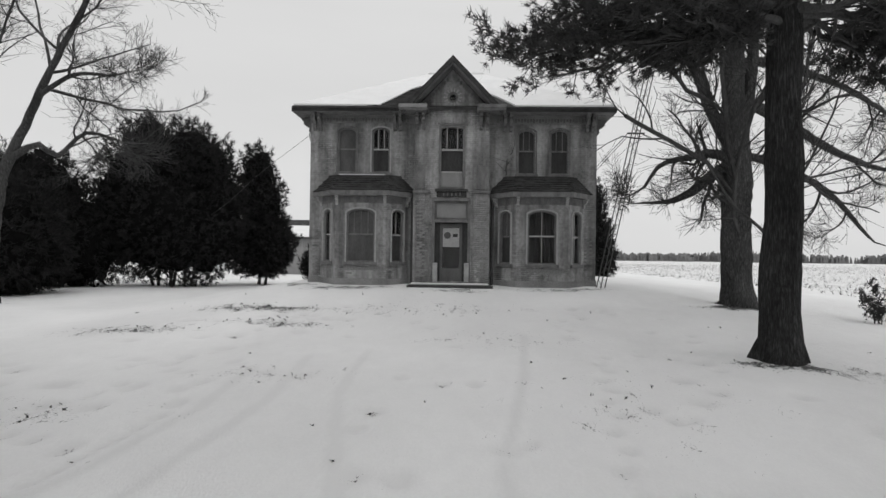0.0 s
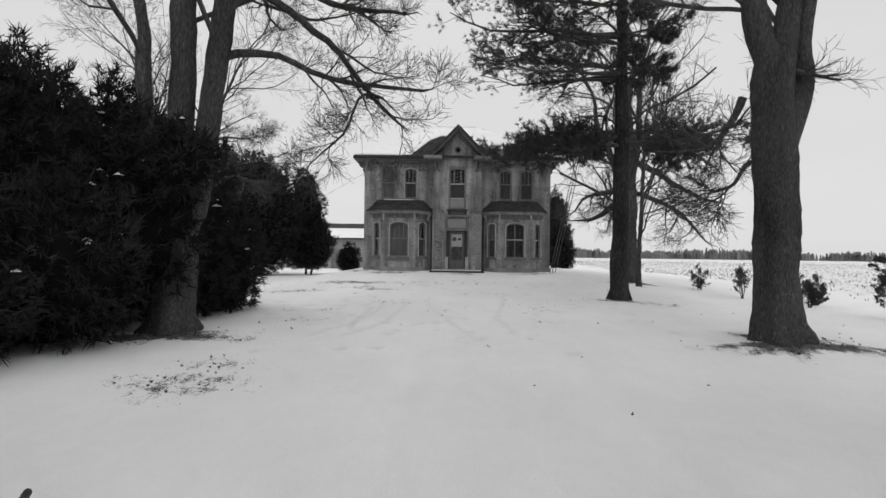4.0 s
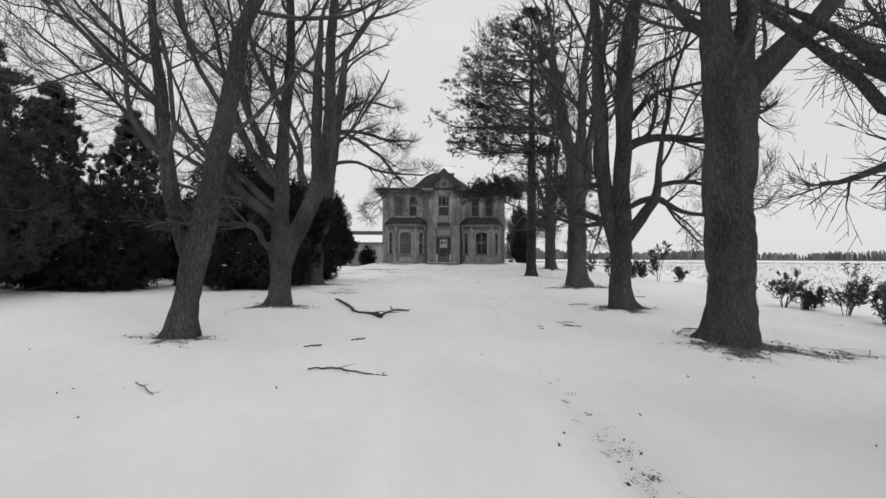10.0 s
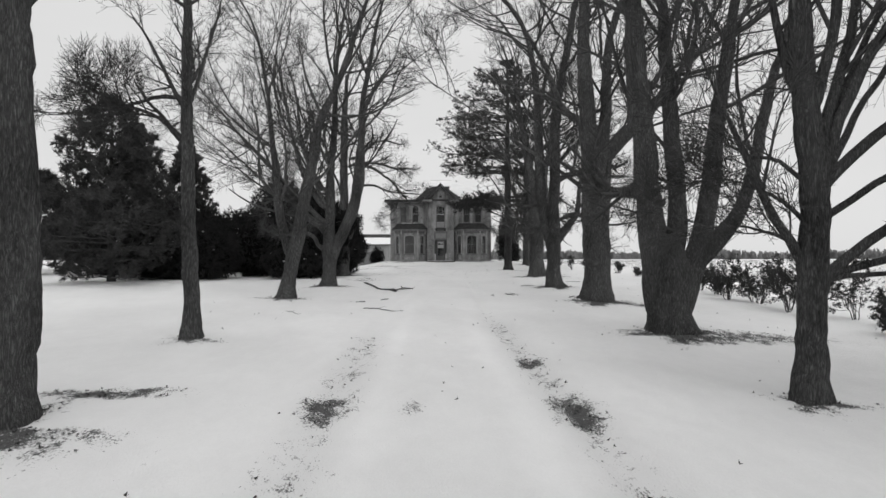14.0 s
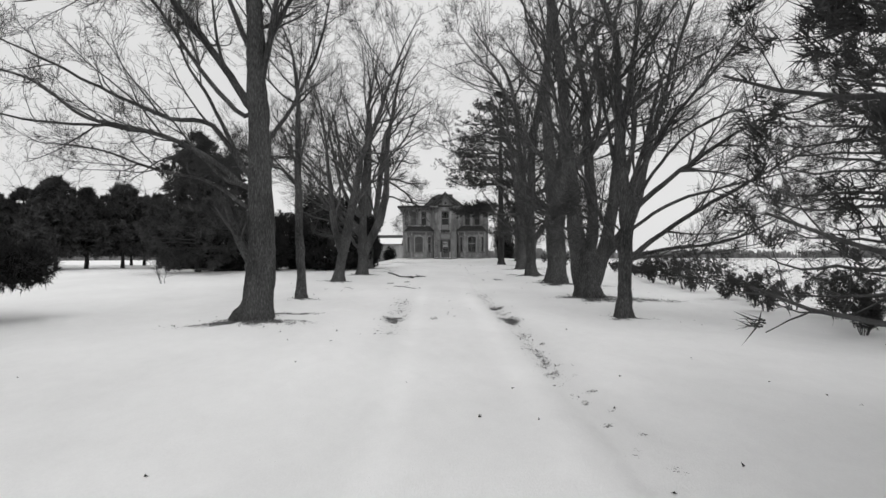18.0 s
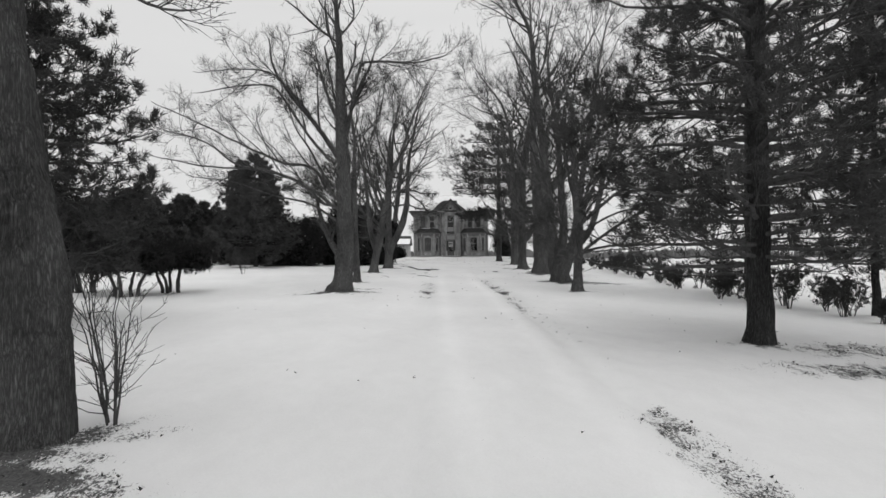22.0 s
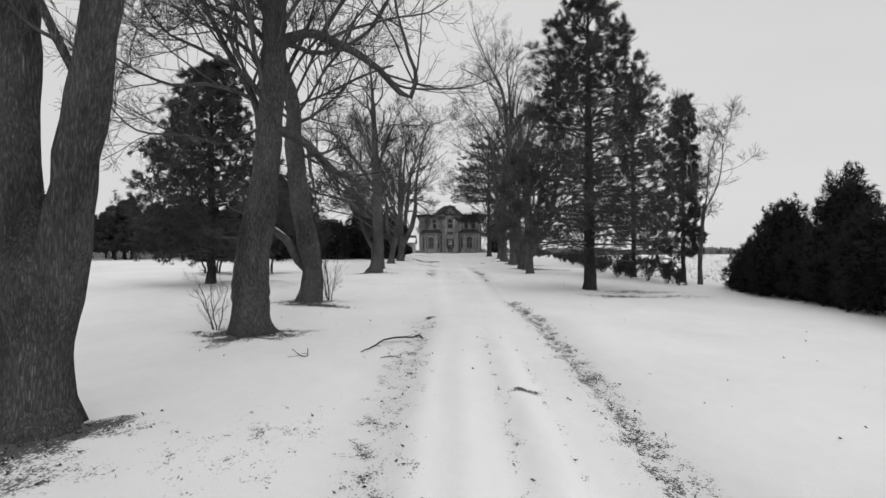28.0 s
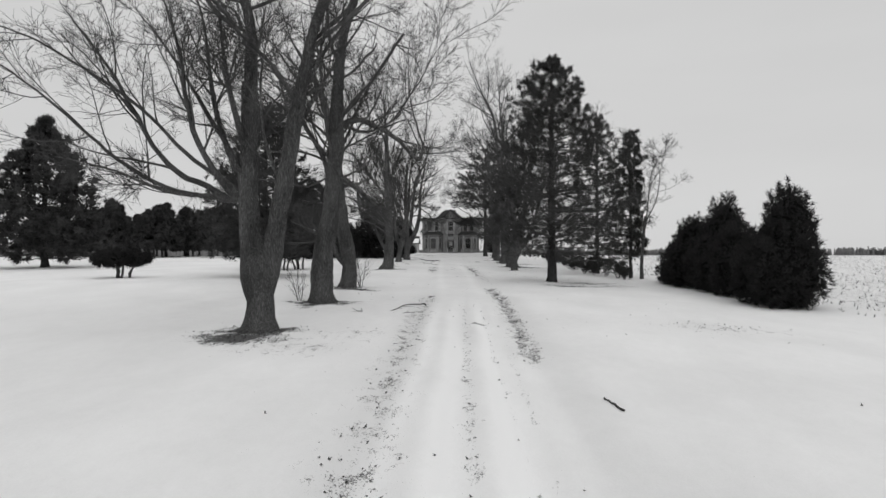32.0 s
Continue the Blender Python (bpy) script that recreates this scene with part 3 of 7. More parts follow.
def make_ground():
    xs = spaced((-2500, -400, 300), (-400, -80, 40), (-80, -24, 4), (-24, -10, 0.5), (-10, -5, 0.16), (-5, 5.6, 0.08), (5.6, 10, 0.16), (10, 24, 0.5), (24, 80, 4), (80, 400, 40), (400, 2500, 300))
    ys = spaced((-900, -160, 80), (-160, -122, 4), (-122, -116, .5), (-116, -40, 0.12), (-40, -24, 0.16), (-24, -4, .11), (-4, 2, .25), (2, 30, 2), (30, 120, 10), (120, 400, 40), (400, 2600, 300))
    X, Y = np.meshgrid(xs, ys)
    Z = ground_height(X, Y)
    V = np.stack([X, Y, Z], -1).reshape(-1, 3)
    nx, ny = len(xs), len(ys)
    i = (np.arange(ny - 1)[:, None] * nx + np.arange(nx - 1)[None, :]).reshape(-1)
    F = np.stack([i, i + 1, i + nx + 1, i + nx], -1)
    me = mesh_of("ground", V, F, M_SNOW, True)
    at = me.attributes.new("litter", "FLOAT", "POINT")
    at.data.foreach_set("value", litter(X, Y).reshape(-1).astype(np.float32))
    # packed snow lightens; scuffs and the prints' painted shade darken
    pk = me.attributes.new("packed", "FLOAT", "POINT")
    pk.data.foreach_set("value", (packed(X, Y) - scuff_shade(X, Y)).reshape(-1).astype(np.float32))
    g = new("ground", me)
    tagged(g, "snow-covered lawn and farm drive with bare leaf-strewn ruts", "ground", kind="structure")


# ---- the house ----
house = thing("house", (0, 0, 0), "abandoned two-storey Italianate brick house with a snowy hip roof", "house")


def frame_of(o, u):
    """Maps (along, up, out) of a wall to space; out points away from the house."""
    o, u = np.array(o, float), np.array(u, float)
    n = np.array([u[1], -u[0]])

    def f(a, b, c=0.0):
        return (o[0] + u[0] * a + n[0] * c, o[1] + u[1] * a + n[1] * c, b)
    return f


def arch(a, h):
    """The top of an opening h at a."""
    a0, a1, b0, b1, rise = h
    t = (a - (a0 + a1) / 2) / ((a1 - a0) / 2)
    return b1 - rise * (1 - math.sqrt(max(0.0, 1 - 0.85 * t * t))) / (1 - math.sqrt(0.15))


def wall_bm(f, a0, a1, z0, z1, holes, thick=0.3, tops=None):
    """A wall with arched openings through it."""
    bm = bmesh.new()
    cuts = {a0, a1}
    for h in holes:
        cuts |= {h[0] + (h[1] - h[0]) * k / 8 for k in range(9)}
    if tops:
        cuts |= set(np.linspace(a0, a1, 13))
    cuts = sorted(cuts)
    top = tops or (lambda a: z1)

    def quad(*p):
        bm.faces.new([bm.verts.new(q) for q in p])
    for p, q in zip(cuts, cuts[1:]):
        if q - p < 1e-5:
            continue
        mid = (p + q) / 2
        lo = (z0, z0)
        for h in sorted((h for h in holes if h[0] < mid < h[1]), key=lambda h: h[2]):
            hi = (h[2], h[2])
            for c in (0, -thick):
                quad(f(p, lo[0], c), f(q, lo[1], c), f(q, hi[1], c), f(p, hi[0], c))
            quad(f(p, hi[0], 0), f(q, hi[1], 0), f(q, hi[1], -thick), f(p, hi[0], -thick))
            lo = (arch(p, h), arch(q, h))
            quad(f(p, lo[0], 0), f(q, lo[1], 0), f(q, lo[1], -thick), f(p, lo[0], -thick))
        for c in (0, -thick):
            quad(f(p, lo[0], c), f(q, lo[1], c), f(q, top(q), c), f(p, top(p), c))
    for h in holes:
        for a in (h[0], h[1]):
            quad(f(a, h[2], 0), f(a, arch(a, h), 0), f(a, arch(a, h), -thick), f(a, h[2], -thick))
    for a in (a0, a1):
        quad(f(a, z0, 0), f(a, top(a), 0), f(a, top(a), -thick), f(a, z0, -thick))
    bmesh.ops.remove_doubles(bm, verts=bm.verts, dist=1e-4)
    return bm


def outline(h, grow=0.0, n=10):
    a0, a1, b0, b1, rise = h
    pts = [(a0 - grow, b0 - grow)] + [(a0 - grow + (a1 - a0 + 2 * grow) * k / n, arch(a0 + (a1 - a0) * k / n, h) + grow) for k in range(n + 1)] + [(a1 + grow, b0 - grow)]
    return pts


def ring_bm(f, h, out, inn, c0, c1):
    """A frame that follows an opening: out and inn are growths of the outline, c0 to c1 its depth."""
    bm = bmesh.new()
    A, B = outline(h, out), outline(h, inn)
    n = len(A)
    for i in range(n):
        j = (i + 1) % n
        va = [f(*A[i], c1), f(*A[j], c1), f(*B[j], c1), f(*B[i], c1)]
        vb = [f(*A[i], c0), f(*A[j], c0), f(*B[j], c0), f(*B[i], c0)]
        v = [bm.verts.new(p) for p in va + vb]
        for q in ((0, 1, 2, 3), (7, 6, 5, 4), (0, 4, 5, 1), (2, 6, 7, 3)):
            bm.faces.new([v[k] for k in q])
    bmesh.ops.remove_doubles(bm, verts=bm.verts, dist=1e-4)
    return bm


def fbox(bm, f, a0, a1, b0, b1, c0, c1):
    return prism(bm, [(a0, b0), (a1, b0), (a1, b1), (a0, b1)], lambda a, b: f(a, b, c0), lambda a, b: f(a, b, c1))


def drape(f, h, wave):
    """A hanging cloth with soft folds behind an opening."""
    bm = bmesh.new()
    n = 14
    cols = [h[0] + (h[1] - h[0]) * k / n for k in range(n + 1)]
    rows = [[bm.verts.new(f(a, b, -0.24 + wave * math.sin(k * 2.1 + b))) for k, a in enumerate(cols)] for b in (h[2] - 0.02, (h[2] + h[3]) / 2, h[3] + 0.02)]
    for r0, r1 in zip(rows, rows[1:]):
        for k in range(n):
            bm.faces.new((r0[k], r0[k + 1], r1[k + 1], r1[k]))
    return bm


def window(f, h, upper, lower, bars=1, label="", sill=M_TRIM, hood=M_TRIML):
    """A sash window in the opening h. upper, lower: 'glass' or a board material."""
    w = part("window", ring_bm(f, h, 0.0, -0.055, -0.16, -0.04), M_TRIM, house, label)
    a0, a1, b0, b1, rise = h
    mid = b0 + (b1 - b0) * 0.52
    tone = M_TRIML if upper == "glass" else M_TRIM
    part("meeting_rail", fbox(bmesh.new(), f, a0 + 0.05, a1 - 0.05, mid - 0.03, mid + 0.03, -0.145, -0.07), tone, w)
    for k in range(bars):
        a = a0 + (a1 - a0) * (k + 1) / (bars + 1)
        part("glazing_bar", fbox(bmesh.new(), f, a - 0.014, a + 0.014, mid + 0.03, arch(a, h) - 0.05, -0.14, -0.085), tone, w)
        if lower == "glass":
            part("glazing_bar", fbox(bmesh.new(), f, a - 0.014, a + 0.014, b0 + 0.05, mid - 0.03, -0.14, -0.085), tone, w)
    for which, mat in (("up", upper), ("low", lower)):
        hh = (a0 + 0.05, a1 - 0.05, mid + 0.03, b1 - 0.05, rise) if which == "up" else (a0 + 0.05, a1 - 0.05, b0 + 0.05, mid - 0.03, 0.0)
        bm = prism(bmesh.new(), outline(hh, 0.0), lambda a, b: f(a, b, -0.115 if mat != "glass" else -0.108), lambda a, b: f(a, b, -0.103))
        if mat == "glass":
            part("pane", bm, M_GLASS, w)
            part("curtain", drape(f, hh, 0.03), M_CURTAIN, w, "faded curtain hanging behind the pane")
        else:
            part("board", bm, mat, w, "weathered board closing the sash")
    bm = fbox(bmesh.new(), f, a0 - 0.1, a1 + 0.1, b0 - 0.12, b0 - 0.002, -0.2, 0.09)
    bmesh.ops.bevel(bm, geom=list(bm.edges), offset=0.012, segments=1, affect="EDGES")
    part("window_sill", bm, sill, w)
    # arched hood over the top half
    bm = bmesh.new()
    A, B = outline(h, 0.06), outline(h, 0.012)
    for i in range(0, len(A) - 1):
        v = [bm.verts.new(p) for p in (f(*A[i], .05), f(*A[i + 1], .05), f(*B[i + 1], .05), f(*B[i], .05), f(*A[i], -.01), f(*A[i + 1], -.01), f(*B[i + 1], -.01), f(*B[i], -.01))]
        for q in ((0, 1, 2, 3), (0, 4, 5, 1), (2, 6, 7, 3), (0, 3, 7, 4), (1, 5, 6, 2)):
            bm.faces.new([v[k] for k in q])
    bmesh.ops.remove_doubles(bm, verts=bm.verts, dist=1e-4)
    part("hood_mould", bm, hood, w, "pale arched hood mould")
    return w


def bracket(f, a, z, wide=0.11, deep=0.42, tall=0.52, mat=M_TRIM):
    """A scrolled eaves bracket hanging under z."""
    prof = [(0.0, 0.0), (deep, 0.0), (deep, -0.1 * tall), (deep * 0.78, -0.2 * tall), (deep * 0.86, -0.32 * tall), (deep * 0.7, -0.44 * tall),
            (deep * 0.42, -0.52 * tall), (deep * 0.3, -0.66 * tall), (deep * 0.38, -0.8 * tall), (deep * 0.24, -0.95 * tall), (0.0, -tall)]
    bm = prism(bmesh.new(), prof, lambda c, b: f(a - wide / 2, z + b, c), lambda c, b: f(a + wide / 2, z + b, c))
    return part("bracket", bm, mat, house)


F_MAIN = frame_of((0, 0), (1, 0))
F_PAV = frame_of((0, -0.45), (1, 0))
UPW = [(-4.42, -3.70, 4.26, 6.0, 0.14), (-3.1, -2.42, 4.26, 6.0, 0.14), (2.5, 3.17, 4.24, 5.96, 0.14), (3.74, 4.44, 4.24, 5.96, 0.14)]
WALL_TOP = 6.45


def make_walls():
    part("front_wall", wall_bm(F_MAIN, -5.5, -1.4, -0.5, WALL_TOP, UPW[:2] + [(-4.6, -2.1, 0.3, 3.2, 0.05)]), M_BRICK, house)
    part("front_wall", wall_bm(F_MAIN, 1.4, 5.5, -0.5, WALL_TOP, UPW[2:] + [(2.1, 4.6, 0.3, 3.2, 0.05)]), M_BRICK, house)
    part("front_wall", wall_bm(F_MAIN, -1.39, 1.39, 6.2, WALL_TOP, []), M_BRICK, house)
    part("side_wall", boxed(-5.5, -5.2, 0.3, 9.0, -0.8, WALL_TOP), M_BRICK, house)
    part("side_wall", boxed(5.2, 5.5, 0.3, 9.0, -0.8, WALL_TOP), M_BRICK, house)
    part("back_wall", boxed(-5.5, 5.5, 9.0, 9.3, -0.8, WALL_TOP), M_BRICK, house)
    # added partition and floors; the rooms' darkness is in their colour
    part("room_wall", boxed(-5.2, 5.2, 3.2, 3.35, -0.5, 6.4), M_INSIDE, house, "added inner wall coloured dark for the unlit room")
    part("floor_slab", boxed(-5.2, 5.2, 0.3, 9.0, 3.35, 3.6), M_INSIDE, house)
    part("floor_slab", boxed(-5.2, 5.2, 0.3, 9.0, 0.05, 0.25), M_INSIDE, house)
    part("foundation", boxed(-5.53, -1.43, -0.03, 0.2, -0.7, 0.22), M_BRICKP, house, "rough stone foundation course")
    part("foundation", boxed(1.43, 5.53, -0.03, 0.2, -0.7, 0.22), M_BRICKP, house)
    kinds = ((M_BOARD, M_BOARD), ("glass", M_BOARDD), (M_BOARDD, M_BOARDD), (M_BOARDD, M_BOARDD))
    for h, (u, lo) in zip(UPW, kinds):
        window(F_MAIN, h, u, lo, 2 if u != M_BOARD else 0, "arched upper window, partly boarded", hood=M_TRIML if u == "glass" else M_TRIM)
    # the projecting centre bay with its gable
    gable_top = lambda a: 8.13 - abs(a) * 1.08
    cw = (-0.46, 0.46, 3.62, 5.98, 0.05)
    dr = (-0.72, 0.72, 0.12, 3.28, 0.02)
    oc = (-0.13, 0.13, 6.93, 7.19, 0.10)
    part("centre_wall", wall_bm(F_PAV, -1.4, 1.4, -0.5, 6.6, [cw, dr, oc], 0.28, gable_top), M_BRICK, house)
    for x in (-1.4, 1.2):
        part("centre_side_wall", boxed(x, x + 0.2, -0.17, 0.0, -0.5, 6.6), M_BRICK, house)
    # pilasters of bare brick either side of the door, with a belt on top
    for s in (-1, 1):
        a0, a1 = sorted((s * 0.83, s * 1.43))
        part("pilaster", fbox(bmesh.new(), F_PAV, a0, a1, -0.4, 3.42, 0.002, 0.09), M_BRICK, house, "brick pilaster with flaking paint")
        b0, b1 = sorted((s * 1.02, s * 1.3))
        bm = bmesh.new()
        rb = random.Random(5 + s)
        for k in range(44):
            z = -0.1 + 0.073 * k
            o0, o1 = rb.uniform(-0.1, 0.07), rb.uniform(-0.07, 0.1)
            fbox(bm, F_PAV, b0 + o0, b1 + o1, z, z + 0.062, 0.088, 0.097 + rb.uniform(0, 0.01))
        tagged(part("bare_brick_strip", bm, M_BRICKB, house, "ragged strip of bare brick courses"), kind="stuff")
        bm = fbox(bmesh.new(), F_PAV, a0 - 0.03, a1 + 0.03, 3.42, 3.55, 0.002, 0.16)
        bmesh.ops.bevel(bm, geom=list(bm.edges), offset=0.02, segments=2, affect="EDGES")
        part("belt_course", bm, M_TRIM, house)
        bm = fbox(bmesh.new(), F_PAV, a0 + 0.1, a1 - 0.18, 3.6, 4.5, 0.002, 0.03)
        part("stain_panel", bm, M_TRIM, house, "flaking remains of an upper pilaster")
    # upper centre window
    w = part("window", ring_bm(F_PAV, cw, 0.035, -0.055, -0.14, 0.03), M_TRIM, house, "tall upper window over the door, boarded below")
    part("pane", fbox(bmesh.new(), F_PAV, -0.4, 0.4, 5.12, 5.92, -0.11, -0.104), M_GLASS, w)
    part("board", fbox(bmesh.new(), F_PAV, -0.4, 0.4, 4.27, 5.05, -0.12, -0.10), M_BOARDD, w)
    part("panel", fbox(bmesh.new(), F_PAV, -0.4, 0.4, 3.69, 4.22, -0.10, -0.06), M_PANEL, w, "pale grey panel under the sash")
    part("meeting_rail", fbox(bmesh.new(), F_PAV, -0.4, 0.4, 5.05, 5.12, -0.13, -0.05), M_TRIML, w)
    part("bottom_rail", fbox(bmesh.new(), F_PAV, -0.4, 0.4, 4.22, 4.27, -0.13, -0.04), M_TRIML, w)
    for a in (-0.2, 0.2):
        part("glazing_bar", fbox(bmesh.new(), F_PAV, a - 0.016, a + 0.016, 5.12, 5.92, -0.125, -0.085), M_TRIML, w)
    part("window_sill", fbox(bmesh.new(), F_PAV, -0.62, 0.62, 3.5, 3.6, -0.1, 0.12), M_DARKTRIM, w)
    # arched hood of the same window
    part("hood_mould", fbox(bmesh.new(), F_PAV, -0.54, 0.54, 6.03, 6.09, 0.032, 0.07), M_TRIM, w)
    # frieze over the transom, with worn lettering bars
    fr = part("frieze_board", fbox(bmesh.new(), F_PAV, -0.56, 0.56, 3.3, 3.49, 0.004, 0.05), M_DARKTRIM, house, "dark frieze over the transom with worn marks")
    for k in range(5):
        a = -0.33 + 0.155 * k
        part("letter_bar", fbox(bmesh.new(), F_PAV, a, a + 0.06, 3.34, 3.45, 0.05, 0.058), M_TRIM, fr)
    # oculus: ring, pointed rays, dark glass
    def polar(r, k, n):
        return (r * math.cos(2 * math.pi * k / n), 7.06 + r * math.sin(2 * math.pi * k / n))
    bm = bmesh.new()
    for k in range(16):
        p = [polar(0.2, k, 16), polar(0.2, k + 1, 16), polar(0.14, k + 1, 16), polar(0.14, k, 16)]
        prism(bm, p, lambda a, b: F_PAV(a, b, 0.002), lambda a, b: F_PAV(a, b, 0.05))
    oculus = part("round_window", bm, M_TRIM, house, "small round gable window with pointed rays")
    part("pane", prism(bmesh.new(), [polar(0.16, k, 16) for k in range(16)], lambda a, b: F_PAV(a, b, -0.09), lambda a, b: F_PAV(a, b, -0.084)), M_GLASS, oculus)
    for k in range(14):
        p = [polar(0.21, k - 0.18, 14), polar(0.21, k + 0.18, 14), polar(0.35, k + 0.1, 14), polar(0.35, k - 0.1, 14)]
        part("ray", prism(bmesh.new(), p, lambda a, b: F_PAV(a, b, 0.002), lambda a, b: F_PAV(a, b, 0.04)), M_TRIML, oculus)


def make_door():
    # jambs, transom panel, door leaf with glass and papers
    bm = bmesh.new()
    fbox(bm, F_PAV, -0.72, -0.62, 0.12, 3.26, -0.2, 0.03)
    fbox(bm, F_PAV, 0.62, 0.72, 0.12, 3.26, -0.2, 0.03)
    fbox(bm, F_PAV, -0.62, 0.62, 2.34, 2.46, -0.2, 0.05)
    fbox(bm, F_PAV, -0.66, 0.66, 3.14, 3.27, -0.2, 0.06)
    d = part("door_frame", bm, M_TRIM, house, "worn grey door frame with a closed transom")
    part("transom_panel", fbox(bmesh.new(), F_PAV, -0.62, 0.62, 2.46, 3.14, -0.15, -0.1), M_PANEL, d, "pale board in the transom")
    part("transom_moulding", ring_bm(F_PAV, (-0.6, 0.6, 2.48, 3.12, 0.02), 0.0, -0.045, -0.1, -0.06), M_TRIM, d)
    for s in (-1, 1):
        a0, a1 = sorted((s * 0.42, s * 0.62))
        part("side_strip", fbox(bmesh.new(), F_PAV, a0, a1, 0.12, 2.34, -0.2, -0.12), M_BOARDD, d)
        a0, a1 = sorted((s * 0.5, s * 0.68))
        bm = fbox(bmesh.new(), F_PAV, a0, a1, 0.1, 0.82, -0.1, 0.06)
        bmesh.ops.bevel(bm, geom=list(bm.edges), offset=0.012, segments=1, affect="EDGES")
        part("plinth_block", bm, M_TRIML, d, "pale block at the foot of the jamb")
    bm = bmesh.new()
    fbox(bm, F_PAV, -0.42, 0.42, 0.12, 0.62, -0.19, -0.14)
    fbox(bm, F_PAV, -0.42, -0.32, 0.62, 2.3, -0.19, -0.14)
    fbox(bm, F_PAV, 0.32, 0.42, 0.62, 2.3, -0.19, -0.14)
    fbox(bm, F_PAV, -0.32, 0.32, 2.16, 2.3, -0.19, -0.14)
    leaf = part("door", bm, M_DOOR, house, "closed grey door with notices behind its glass")
    part("pane", fbox(bmesh.new(), F_PAV, -0.32, 0.32, 0.62, 2.16, -0.168, -0.162), M_GLASS, leaf)
    bm = fbox(bmesh.new(), F_PAV, -0.31, 0.31, 1.42, 2.14, -0.16, -0.156)
    part("notice", bm, M_PAPER, leaf, "sheet of pale paper in the glass")
    bm = prism(bmesh.new(), [(-0.14 + 0.13 * math.cos(k * math.pi / 8), 1.86 + 0.13 * math.sin(k * math.pi / 8)) for k in range(16)],
               lambda a, b: F_PAV(a, b, -0.156), lambda a, b: F_PAV(a, b, -0.151))
    part("round_notice", bm, M_BOARD, leaf, "dark round mark on the notice")
    part("notice_bar", fbox(bmesh.new(), F_PAV, 0.07, 0.25, 1.8, 1.92, -0.156, -0.151), M_BOARDD, leaf)
    bm = bmesh.new()
    for k in range(7):
        a = -0.3 + 0.086 * k
        fbox(bm, F_PAV, a, a + 0.07, 0.64, 1.46, -0.186 - 0.004 * (k % 2), -0.172)
    part("blind", bm, M_BOARDD, leaf, "dark slatted blind")
    bm = bmesh.new()
    bmesh.ops.create_icosphere(bm, subdivisions=2, radius=0.035, matrix=Matrix.Translation((-0.37, -0.61 + 0.02, 1.08)))
    part("door_knob", bm, M_METAL, leaf, "", True)
    # the low step, edged with snow
    st = thing("front_step", (0, -1.0, -0.05), "low dark timber step under drifted snow before the door", "step")
    part("slab", boxed(-1.5, 1.5, -0.42, 0.36, -0.15, 0.09, bevel=0.02), M_STONE, st)
    part("edge_board", boxed(-1.55, 1.55, -0.5, -0.425, -0.12, 0.07, bevel=0.01), M_DARKTRIM, st)
    part("snow_cover", boxed(-1.45, 1.4, -0.36, 0.3, 0.094, 0.13, bevel=0.02), M_SNOWCAP, st)
    part("lower_slab", boxed(-0.55, 0.75, -0.95, -0.52, -0.25, -0.04, bevel=0.02), M_DARKTRIM, st)


def roof_piece(name, poly, thick, mat, label=""):
    """A sloping slab: poly of 3D points, thickened downwards."""
    bm = bmesh.new()
    top = [bm.verts.new(p) for p in poly]
    low = [bm.verts.new((p[0], p[1], p[2] - thick)) for p in poly]
    bm.faces.new(top)
    bm.faces.new(low[::-1])
    n = len(poly)
    for i in range(n):
        bm.faces.new((top[i], low[i], low[(i + 1) % n], top[(i + 1) % n]))
    return part(name, bm, mat, house, label)


def shingle_rows(name, a, b, c, d, rows, mat, parent, keep=lambda u, v: True, rng=np.random.default_rng(3)):
    """Overlapping shingles on the slope whose low edge runs a-b and high edge d-c."""
    a, b, c, d = (np.array(p, float) for p in (a, b, c, d))
    nrm = np.cross(b - a, d - a)
    nrm = nrm / np.linalg.norm(nrm)
    if nrm[2] < 0:
        nrm = -nrm
    V, F = [], []
    for r in range(rows):
        v0, v1 = r / rows, min((r + 1.25) / rows, 1.0)
        p0, q0 = a + (d - a) * v0, b + (c - b) * v0
        p1, q1 = a + (d - a) * v1, b + (c - b) * v1
        n = max(2, int(np.linalg.norm(q0 - p0) / 0.2))
        for k in range(n):
            u0, u1 = (k + 0.5 * (r % 2)) / n, (k + 0.94 + 0.5 * (r % 2)) / n
            u1 = min(u1, 1.0)
            if u0 >= 1 or not keep((u0 + u1) / 2, v0):
                continue
            h = 0.03 + rng.uniform(0, 0.02)
            s = rng.uniform(-0.02, 0.02) * (d - a) / np.linalg.norm(d - a)
            pts = [p0 + (q0 - p0) * u0 + nrm * h + s, p0 + (q0 - p0) * u1 + nrm * h + s, p1 + (q1 - p1) * u1 + nrm * 0.006, p1 + (q1 - p1) * u0 + nrm * 0.006,
                   p0 + (q0 - p0) * u0 + nrm * 0.004 + s, p0 + (q0 - p0) * u1 + nrm * 0.004 + s]
            i = len(V)
            V += [tuple(p) for p in pts]
            F += [(i, i + 1, i + 2, i + 3), (i + 4, i + 5, i + 1, i)]
    me = bpy.data.meshes.new(name)
    me.from_pydata(V, [], F)
    me.materials.append(mat)
    return put(name, me, parent)


